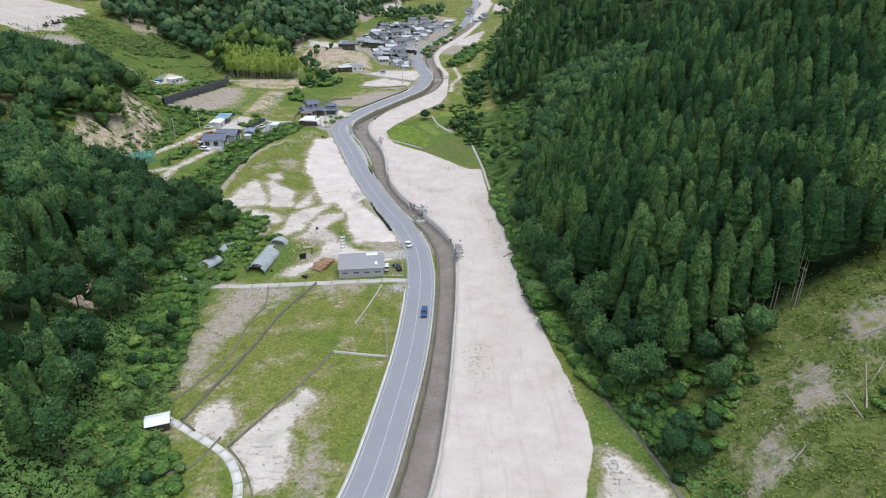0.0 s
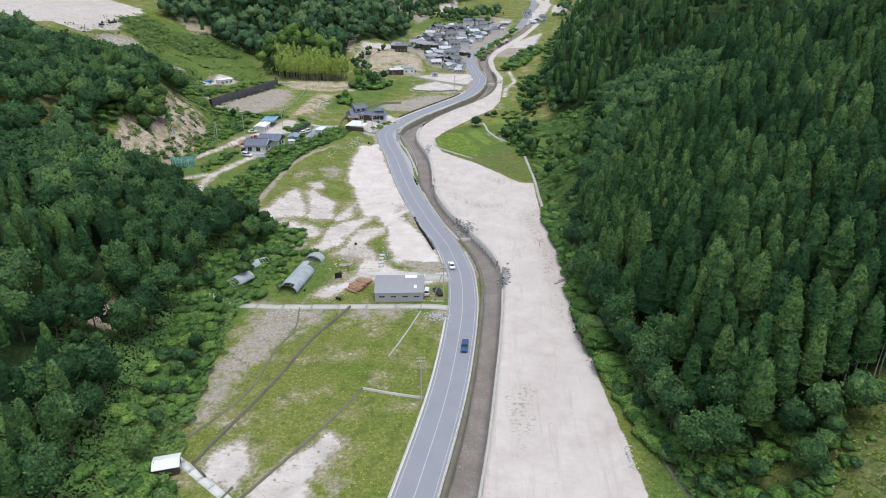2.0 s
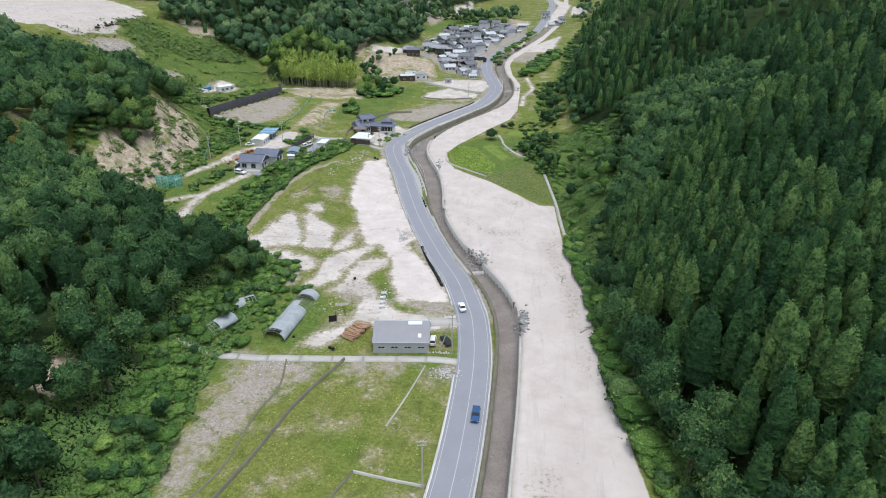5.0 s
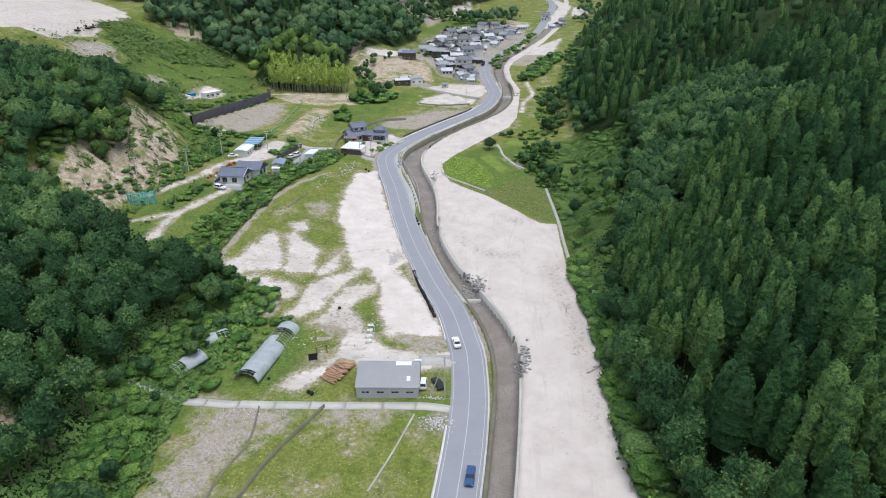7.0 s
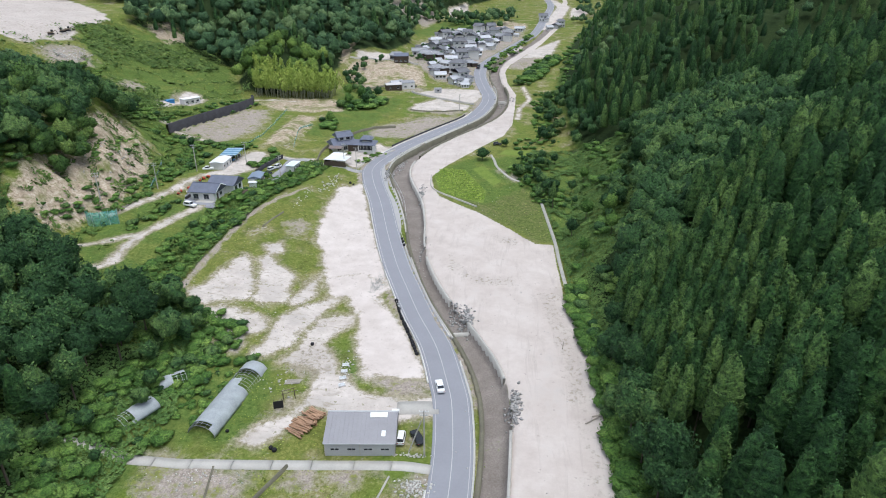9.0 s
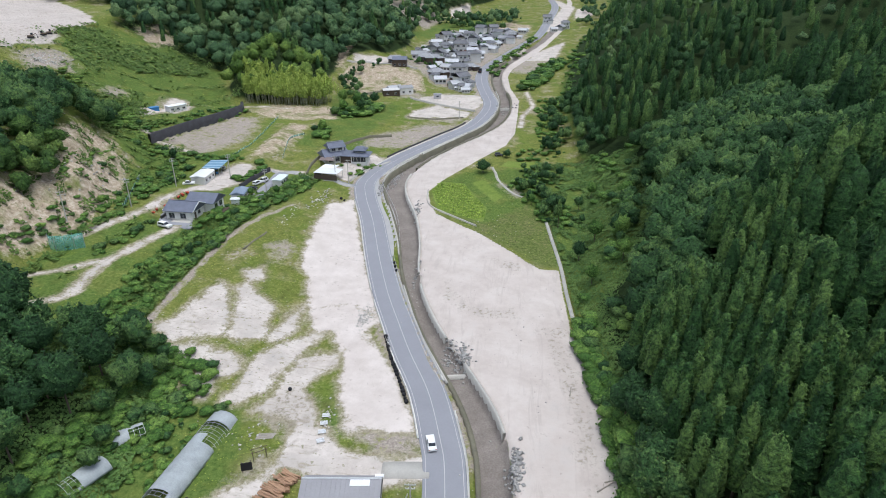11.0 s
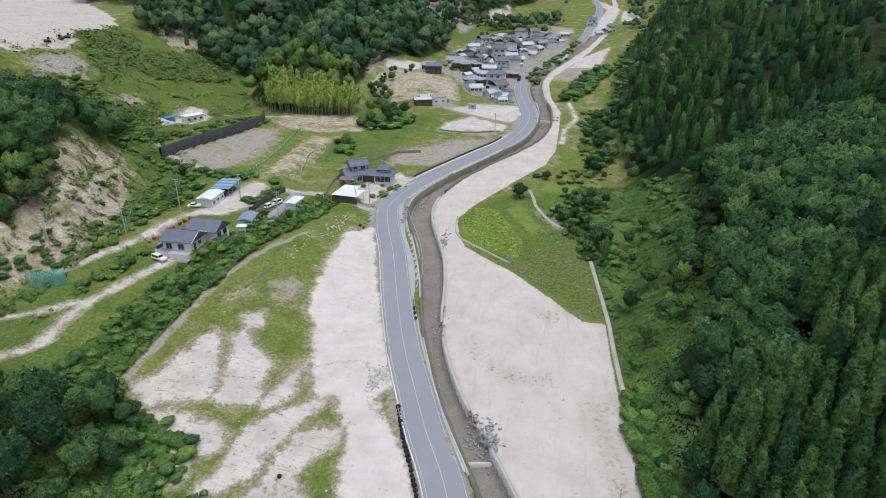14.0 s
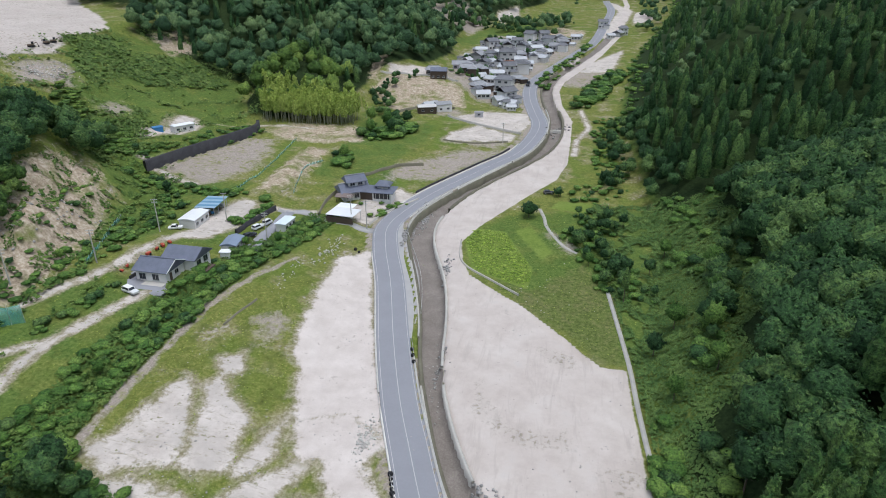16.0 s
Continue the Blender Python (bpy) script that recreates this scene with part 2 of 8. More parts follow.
DEAD = plain("dead_wood", (0.34, 0.31, 0.27), 0.95, 0, 0.3, 0.3)
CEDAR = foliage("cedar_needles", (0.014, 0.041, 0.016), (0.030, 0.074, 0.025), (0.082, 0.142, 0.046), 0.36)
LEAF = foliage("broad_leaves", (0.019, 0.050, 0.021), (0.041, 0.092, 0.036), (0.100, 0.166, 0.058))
# far copy of LEAF, paler and bluer: distance haze put into the colour
HAZED_LEAF = foliage("hazed_leaves", (0.026, 0.060, 0.032), (0.052, 0.104, 0.050), (0.116, 0.174, 0.078))
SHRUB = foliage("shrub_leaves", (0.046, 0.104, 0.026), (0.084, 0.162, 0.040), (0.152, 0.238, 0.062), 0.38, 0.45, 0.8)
# darker copy of the bamboo leaf tones; the meadow shrubs share it
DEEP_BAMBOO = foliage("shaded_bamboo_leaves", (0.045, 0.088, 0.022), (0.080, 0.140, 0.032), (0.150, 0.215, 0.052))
BAMBOO = foliage("bamboo_leaves", (0.190, 0.275, 0.060), (0.275, 0.360, 0.085), (0.370, 0.450, 0.125), 0.38, 0.3, 0.7)
HILL_BAMBOO = foliage("hill_bamboo_leaves", (0.040, 0.078, 0.026), (0.082, 0.128, 0.040), (0.190, 0.226, 0.080))
TEAL_NET = plain("teal_netting", (0.20, 0.58, 0.52), 0.7, 0, 0.3, 0.5)
nt = TEAL_NET.node_tree
holes, open_mesh = nt.nodes.new("ShaderNodeMixShader"), nt.nodes.new("ShaderNodeBsdfTransparent")
holes.inputs[0].default_value = 0.6
nt.links.new(nt.nodes["Principled BSDF"].outputs[0], holes.inputs[1])
nt.links.new(open_mesh.outputs[0], holes.inputs[2])
nt.links.new(holes.outputs[0], nt.nodes["Material Output"].inputs[0])
TIN = plain("grey_tin_roof", (0.285, 0.280, 0.300), 0.55, 0.0, 0.15, 0.8)
SLATE = plain("dark_roof_tiles", (0.145, 0.160, 0.215), 0.6, 0, 0.3, 0.4)
GREY_TILE = plain("grey_roof_tiles", (0.285, 0.29, 0.31), 0.65, 0, 0.35, 0.4)
RED_TILE = plain("brown_red_roof_tiles", (0.27, 0.135, 0.10), 0.7, 0, 0.3, 0.4)
BLUE_TIN = plain("blue_tin_roof", (0.12, 0.27, 0.42), 0.5, 0, 0.2, 0.8)
WHITE_TIN = plain("white_tin", (0.76, 0.77, 0.79), 0.5, 0, 0.10, 0.9)
WALL_WHITE = plain("off_white_render", (0.74, 0.73, 0.72), 0.85, 0, 0.12, 0.8)
WALL_GREY = plain("grey_block_wall", (0.50, 0.50, 0.52), 0.85, 0, 0.15, 0.8)
WALL_BROWN = plain("dark_timber_boards", (0.10, 0.075, 0.06), 0.85, 0, 0.3, 0.4)
GLASS = plain("window_glass", (0.03, 0.035, 0.045), 0.12, 0, 0.2, 0.8, 0.6)
RUBBER = plain("black_rubber", (0.022, 0.022, 0.025), 0.85, 0, 0.3, 0.3)
STEEL = plain("galvanised_steel", (0.52, 0.53, 0.55), 0.5, 0.4, 0.15, 0.4)
RAIL = plain("weathered_white_rail", (0.58, 0.57, 0.56), 0.6, 0, 0.25, 0.4)
CAR_WHITE = plain("white_car_paint", (0.80, 0.80, 0.81), 0.25, 0, 0.04, 0.9, 0.5)
CAR_BLUE = plain("blue_car_paint", (0.035, 0.085, 0.20), 0.25, 0, 0.1, 0.9, 0.5)
CAR_BLACK = plain("black_car_paint", (0.025, 0.027, 0.033), 0.25, 0, 0.1, 0.9, 0.5)
LAMP_RED = plain("red_lens", (0.35, 0.02, 0.02), 0.3, 0, 0.1, 0.5)
LAMP_CLEAR = plain("clear_lens", (0.7, 0.7, 0.68), 0.2, 0, 0.1, 0.5)
LOG = plain("cut_log", (0.38, 0.24, 0.155), 0.9, 0, 0.35, 0.3)
PLASTIC_SHEET = plain("greenhouse_film", (0.37, 0.40, 0.42), 0.5, 0, 0.42, 0.5)
RED_MACHINE = plain("red_machine_paint", (0.48, 0.08, 0.045), 0.5, 0, 0.2, 0.4)
BLUE_PAINT = plain("blue_painted_steel", (0.06, 0.22, 0.46), 0.5, 0, 0.15, 0.6)


# ---- mesh helpers ----
def mesh_of(name, verts, faces, material, smooth=False):
    me = bpy.data.meshes.new(name)
    v, f = np.asarray(verts, np.float32), np.asarray(faces, np.int32)
    me.vertices.add(len(v))
    me.vertices.foreach_set("co", v.ravel())
    n = f.shape[1]
    me.loops.add(f.size)
    me.loops.foreach_set("vertex_index", f.ravel())
    me.polygons.add(len(f))
    me.polygons.foreach_set("loop_start", np.arange(0, f.size, n, dtype=np.int32))
    if smooth:
        me.polygons.foreach_set("use_smooth", np.ones(len(f), bool))
    me.materials.append(material)
    me.update(calc_edges=True)
    return me


def part(name, bm, material, parent=None, label=""):
    me = bpy.data.meshes.new(name)
    bm.to_mesh(me)
    bm.free()
    me.materials.append(material)
    ob = new(name, me)
    ob.parent = parent
    return tagged(ob, label)


def base_of(name, m, label, category, group="", kind=""):
    ob = new(name)
    ob.matrix_basis = m
    ob.empty_display_size = 0.3
    return tagged(ob, label, category, group, kind)


def box(bm, size, at=(0, 0, 0), turn=0.0, bevel=0.0, tilt=0.0):
    """A block that stands on `at`, turned about z, with softened edges."""
    got = bmesh.ops.create_cube(bm, size=1.0, matrix=pose(*at, 0, tilt, turn) @ Matrix.Translation((0, 0, size[2] / 2)) @ Matrix.Diagonal((*size, 1)))
    if bevel:
        edges = list({e for v in got["verts"] for e in v.link_edges})
        bmesh.ops.bevel(bm, geom=edges, offset=bevel, segments=1, affect="EDGES", profile=0.7)
    return bm


def rod(bm, a, b, r0, r1=None, sides=8):
    a, b = Vector(a), Vector(b)
    m = Matrix.Translation((a + b) / 2) @ (b - a).to_track_quat("Z", "Y").to_matrix().to_4x4()
    bmesh.ops.create_cone(bm, cap_ends=True, segments=sides, radius1=r0, radius2=r0 if r1 is None else r1, depth=(b - a).length, matrix=m)
    return bm


def tube(bm, points, r, sides=4):
    """One bent pipe through the points."""
    p = [Vector(q) for q in points]
    rings = []
    for k, q in enumerate(p):
        d = (p[min(k + 1, len(p) - 1)] - p[max(k - 1, 0)]).normalized()
        a = d.orthogonal().normalized() if not rings else (keep - d * keep.dot(d)).normalized()
        keep = a
        b = d.cross(a)
        rings.append([bm.verts.new(q + r * (math.cos(t) * a + math.sin(t) * b)) for t in np.arange(sides) * 2 * math.pi / sides])
    for u, w in zip(rings[:-1], rings[1:]):
        for k in range(sides):
            bm.faces.new([u[k], u[(k + 1) % sides], w[(k + 1) % sides], w[k]])
    bm.faces.new(rings[0][::-1])
    bm.faces.new(rings[-1])
    return bm


def ground_z(x, y):
    return float(height(np.array([float(x)]), np.array([float(y)]))[0])


def spline(points, step=2.0):
    """A smooth line through plan points, resampled evenly."""
    p = np.array(points, float)
    q = np.vstack([2 * p[0] - p[1], p, 2 * p[-1] - p[-2]])
    out = []
    for i in range(1, len(q) - 2):
        n = max(2, int(np.hypot(*(q[i + 1] - q[i])) / step))
        for k in np.arange(n) / n:
            a, b, c, d = q[i - 1], q[i], q[i + 1], q[i + 2]
            out.append(0.5 * (2 * b + (c - a) * k + (2 * a - 5 * b + 4 * c - d) * k * k + (3 * b - a - 3 * c + d) * k ** 3))
    return np.array(out + [p[-1]])


def sideways(line):
    d = np.gradient(line, axis=0)
    d /= np.linalg.norm(d, axis=1)[:, None]
    return np.stack([d[:, 1], -d[:, 0]], 1)


def strip(line, offsets, zs, floor):
    """Vertices and quads of a band along a plan line: offsets to its right and heights over the floor, across."""
    s = sideways(line)
    z0 = floor(line[:, 0], line[:, 1])
    rows = [np.column_stack([line + s * o, z0 + dz]) for o, dz in zip(offsets, zs)]
    v = np.stack(rows, 1)
    n, m = v.shape[:2]
    i = np.arange(n * m).reshape(n, m)
    f = np.stack([i[:-1, :-1], i[:-1, 1:], i[1:, 1:], i[1:, :-1]], -1).reshape(-1, 4)
    return v.reshape(-1, 3), f


def floor_z(x, y):
    return curve(y, FLOOR)


# ---- lie of the land ----
def ease(a, b, v):
    k = np.clip((v - a) / (b - a), 0.0, 1.0)
    return k * k * (3 - 2 * k)


def curve(v, knots):
    """A smoothed line through (place, value) pairs."""
    a = np.array(knots, float)
    return sum(np.interp(v + d, a[:, 0], a[:, 1]) * w for d, w in ((-9, 0.2), (-4, 0.2), (0, 0.2), (4, 0.2), (9, 0.2)))


def wave(x, y, size, seed):
    """Smooth uneven swell between about -1 and 1."""
    rng = np.random.default_rng(seed)
    out = 0.0
    for k in range(7):
        a, p = rng.uniform(0, 2 * np.pi, 2)
        f = 2 * np.pi / size * rng.uniform(0.6, 1.7)
        out = out + np.sin(f * (x * np.cos(a) + y * np.sin(a)) + p + 1.3 * np.sin(f * 0.6 * (x * np.sin(a) - y * np.cos(a))))
    return out / 3.6


FLOOR = [(-200, -2), (0, -0.5), (150, 0), (200, 2), (260, 6), (315, 9), (400, 12.5), (600, 24), (900, 42), (1500, 90)]
ROAD = [(-66, -40), (-46, 5), (-31, 40), (-20.5, 65), (-14, 83), (-9.9, 110), (-7.5, 134), (-6.6, 163), (-8, 181), (-10, 190), (-14, 203), (-20, 216), (-24.9, 228), (-30, 241),
        (-36.2, 260), (-43.5, 285), (-50, 304), (-53.3, 319), (-50.4, 334), (-44, 351), (-30, 378), (-18, 401), (-12.2, 427), (-11.6, 445), (-14.7, 463), (-18.4, 486),
        (-20.3, 510), (-18.8, 532), (-13.4, 556), (-6.8, 578), (0.3, 603), (10.2, 636), (17.3, 660), (24, 700), (31, 760), (42, 860), (40, 940)]
ROAD_AT = [(y, x) for x, y in ROAD]
BANK_L = [(-40, -59), (5, -39), (40, -24), (65, -14.5), (83, -8.8), (115, -4.2), (138, -2.4), (155, -1.8), (175, -1.2), (185, -2.2), (195, -4.6), (208, -10.5), (220, -17.2), (230, -21), (245, -26), (254, -29.2),
          (265, -30.5), (291, -38), (307, -44), (322, -47.6), (334, -45), (351, -38), (378, -24), (401, -12), (425, -6.8), (453, -6.5), (485, -12.2), (510, -14.2), (532, -12.6), (556, -7), (578, 0), (603, 7), (637, 17), (700, 31), (900, 50)]
BANK_R = [(-40, -52), (5, -32), (40, -17), (65, -7.5), (84, -1.4), (113, 1.6), (136, 2.9), (153, 3.9), (176, 4.4), (190, 4.2), (205, -2), (220, -11), (230, -16.4), (244, -21.2), (253, -24),
          (264, -24.2), (290, -29), (305, -35.4), (322, -39), (338, -36), (356, -29.5), (378, -17), (401, -5), (425, 0), (453, 0), (485, -5.6), (510, -7.8), (532, -6.4), (556, -1), (578, 6), (603, 13), (637, 23), (700, 37), (900, 58)]
FOOT_R = [(-100, 56), (83, 46), (97, 40), (116, 34), (134, 30), (157, 26), (176, 25), (200, 24), (220, 21), (243, 20), (257, 20), (285, 26), (315, 30), (370, 28), (420, 26), (470, 26), (562, 38), (618, 46), (800, 90), (1200, 150)]
FOOT_L = [(-100, -44), (60, -48), (84, -52), (106, -61), (134, -65), (164, -70), (185, -66), (205, -70), (230, -84), (260, -90)]
FOOT_C = [(380, -150), (405, -128), (425, -106), (450, -104), (500, -104), (545, -86), (590, -74), (640, -80), (730, -84), (800, -60), (900, -20), (1200, 0)]
SIDE = [(-420, 30), (-215, 22), (-150, 13.5), (-125, 11.5), (-105, 9.6), (-95, 8.4), (-88, 5.6), (-82, 4.6), (-62, 2.4), (-48, 0.2), (-40, 0), (0, 0)]
# levelled building plots: x, y, radius, height
PADS = [(-97.5, 267.5, 8.0, 14.2), (-108.2, 304, 8.0, 14.1), (-89, 287, 4.0, 12.9), (-83, 307.5, 4.0, 11.1), (-68, 318, 6.0, 10.7), (-66, 341, 9.0, 11.2), (-157, 373, 7.0, 22.0), (-25, 171, 7.5, 0.55)]
HILL = [(-50, 0), (0, 0), (8, 5.5), (20, 14), (35, 23), (50, 29), (70, 35), (100, 44), (130, 57), (200, 95), (300, 130), (500, 160)]
SPUR = [(-50, 0), (0, 0), (8, 4.5), (24, 14), (36, 19.5), (48, 24), (70, 29), (130, 48), (220, 85), (500, 140)]
EARTH_TOE = [(180, -124), (245, -121), (260, -120), (290, -130), (322, -141), (345, -152)]
MEADOW = [(-460, 66), (-300, 59), (-246, 57), (-238, 55.5), (-226, 50), (-205, 42), (-183, 30.5), (-157, 22.5), (-130, 17.5)]


def height(x, y):
    """The lie of the land: valley floor, side terrace, spurs and hillsides."""
    z = curve(y, FLOOR)
    # hillside beyond the gravel flat
    u = x - curve(y, FOOT_R)
    z = z + np.interp(u, *zip(*HILL)) * (1 + 0.10 * wave(x, y, 90, 3)) + wave(x, y, 26, 4) * 1.2 * ease(6, 30, u)
    z = z + ease(8, 55, u) * (11 * np.exp(-((y - 378 - 0.3 * u) / 20) ** 2) - 7 * np.exp(-((y - 322 - 0.5 * u) / 24) ** 2) + 9 * np.exp(-((y - 470 - 0.2 * u) / 26) ** 2) - 5 * np.exp(-((y - 425) / 18) ** 2))
    # wooded spur beside the near fields
    v = curve(y, FOOT_L) - x
    z = z + np.interp(v, *zip(*SPUR)) * (1 - ease(165, 228, y)) + wave(x, y, 30, 5) * 1.0 * ease(6, 30, v) * (1 - ease(165, 228, y))
    # side terrace with the farm track and houses, and the grassy side valley
    z = z + np.interp(x, *zip(*SIDE)) * ease(168, 222, y) * (1 - 0.5 * ease(268, 312, y)) * (1 - 0.35 * ease(420, 520, y))
    # steep earthen spur
    w = curve(y, EARTH_TOE) - x
    z = z + np.interp(w, [-40, 0, 8, 15, 22, 36, 66, 120, 300], [0, 0, 6, 9.5, 15.5, 22, 26, 42, 90]) * ease(182, 226, y) * (1 - ease(316, 346, y)) * (1 + 0.12 * wave(x, y, 40, 8))
    z = z + ease(0, 6, w) * (1 - ease(28, 44, w)) * ease(222, 234, y) * (1 - ease(300, 330, y)) * (1.5 * wave(x, y, 13, 41) + 0.8 * wave(x, y, 6, 42))
    # wooded hill behind the bamboo and the village
    c = curve(y, FOOT_C) - x
    z = z + np.interp(c, [-50, 0, 10, 50, 100, 400], [0, 0, 5, 26, 36, 60]) * ease(396, 436, y) * ease(-178, -140, x)
    # grassy slope up to the levelled works yard, wooded above
    grassy = curve(x, MEADOW) + np.interp(y, [300, 345, 450, 480, 520, 640, 900], [-3, -1.5, 0.5, 3, 17, 60, 120]) * (1 - ease(-236, -246, x) * (1 - ease(520, 640, y))) + 0.9 * wave(x, y, 34, 9)
    z = z + (grassy - z) * ease(-136, -160, x) * ease(326, 358, y)
    # scraped bank under the village, with a terrace on top
    z = z + 6.0 * ease(468, 496, y + 0.25 * (x + 80)) * ease(-114, -104, x) * (1 - ease(-60, -46, x)) * (1 - ease(524, 560, y))
    # head of the valley
    z = z + 60 * ease(930, 1250, y)
    z = z + 0.25 * wave(x, y, 14, 6) * (1 - ease(-60, -40, x) * (1 - ease(8, 30, u)))
    # terrace wall over the kitchen garden, and the scraped mound beside it
    k = (x + 148) * 52.0 / 54.7 - (y - 336) * 17.0 / 54.7
    z = z + 3.2 * (1 - ease(-0.6, 0.6, k)) * ease(330, 337, y) * (1 - ease(386, 396, y)) * ease(-30, -12, k)
    z = z + 2.6 * np.exp(-((x + 98.5 + 0.02 * (y - 352)) / 5.0) ** 2 - ((y - 353) / 17.0) ** 2)
    # field steps among the bare plots
    z = z + 0.5 * ease(-0.4, 0.4, np.sin((x * 0.5 - y * 0.36) * 0.55)) * ease(-82, -76, x) * (1 - ease(-50, -46, x)) * ease(192, 198, y) * (1 - ease(228, 236, y))
    for px, py, r, h in PADS:
        z = z + (h - z) * (1 - ease(r, r + 4.0, np.hypot(x - px, y - py)))
    # the road's even bed
    d = np.abs(x - curve(y, ROAD_AT)) * 0.86
    even = 1 - ease(5.5, 13, d)
    z = z + (curve(y, FLOOR) - z) * even
    # stream bed
    a, b = curve(y, BANK_L), curve(y, BANK_R)
    bed = ease(a - 0.5, a + 0.5, x) * (1 - ease(b - 0.8, b + 0.2, x))
    return z - 2.6 * bed * (1 - ease(640, 700, y))

# ---- the ground: one sheet ----
def distance_to(poly, x, y):
    """Signed distance to a plan polygon, inside negative."""
    p = np.array(poly, float)
    q = np.roll(p, -1, 0)
    d = np.full(x.shape, 1e9)
    inside = np.zeros(x.shape, bool)
    for (ax, ay), (bx, by) in zip(p, q):
        ex, ey = bx - ax, by - ay
        k = np.clip(((x - ax) * ex + (y - ay) * ey) / (ex * ex + ey * ey), 0, 1)
        d = np.minimum(d, np.hypot(x - ax - k * ex, y - ay - k * ey))
        if by != ay:
            inside ^= ((ay > y) != (by > y)) & (x < (bx - ax) * (y - ay) / (by - ay) + ax)
    return np.where(inside, -d, d)


def distance_along(line, x, y):
    """Distance to an open plan line."""
    p = np.array(line, float)
    d = np.full(x.shape, 1e9)
    for (ax, ay), (bx, by) in zip(p[:-1], p[1:]):
        ex, ey = bx - ax, by - ay
        k = np.clip(((x - ax) * ex + (y - ay) * ey) / (ex * ex + ey * ey), 0, 1)
        d = np.minimum(d, np.hypot(x - ax - k * ex, y - ay - k * ey))
    return d


SAND_R = [(-40, -22), (5, -6), (40, 10), (72, 22), (83, 25), (94, 28.9), (103, 29.7), (115, 28.5), (134, 26), (145, 25.4), (156, 24.2), (165, 23.3), (181, 22.8), (194, 22.8), (208, 20.9), (219, 19.2), (229, 17.6), (243, 16.8), (257, 16.2), (257.8, 10.6),
          (262, 7.0), (267, 3.0), (273, -2.4), (279, -7.8), (287, -17), (293, -23.4), (301, -26.3), (312, -28.4), (324, -24.5), (350, -12), (370, -1.5), (390, 2.5), (420, 3.4), (450, 4.0), (480, -1.5), (510, -3.5), (532, -1), (562, 8), (618, 24), (700, 42), (900, 64)]


def sand_edge(y):
    a = np.array(SAND_R, float)
    return np.interp(y, a[:, 0], a[:, 1])


WORKS_YARD = [(-229, 366), (-226.5, 396.8), (-234.9, 413.5), (-237.0, 448.1), (-264.4, 479.4), (-330, 545), (-420, 560), (-420, 366)]
GRADED = {
    "lot_upper": [(-60.2, 292.0), (-54.3, 303.6), (-45.4, 272.4), (-39.7, 256.7), (-33.1, 238.6), (-29.1, 227.2), (-32.3, 230.5), (-37.9, 235.0), (-47.8, 231.1), (-51.6, 237.4), (-52.9, 244.9), (-56.3, 249.0), (-58.5, 260.1), (-59.0, 266.8), (-60.3, 277.2)],
    "lot_lower": [(-47.8, 231.1), (-37.9, 235.0), (-33.1, 231.5), (-30.2, 227.1), (-33.0, 222.6), (-26.2, 214.3), (-20.3, 203.4), (-17.6, 197.8), (-15.3, 191.3), (-19.8, 190.7), (-26.2, 191.1), (-27.9, 188.2), (-30.5, 196.0), (-33.6, 204.7), (-34.4, 211.4), (-35.1, 214.9), (-38.3, 217.3), (-39.7, 222.0), (-43.2, 221.4), (-47.0, 226.8)],
}
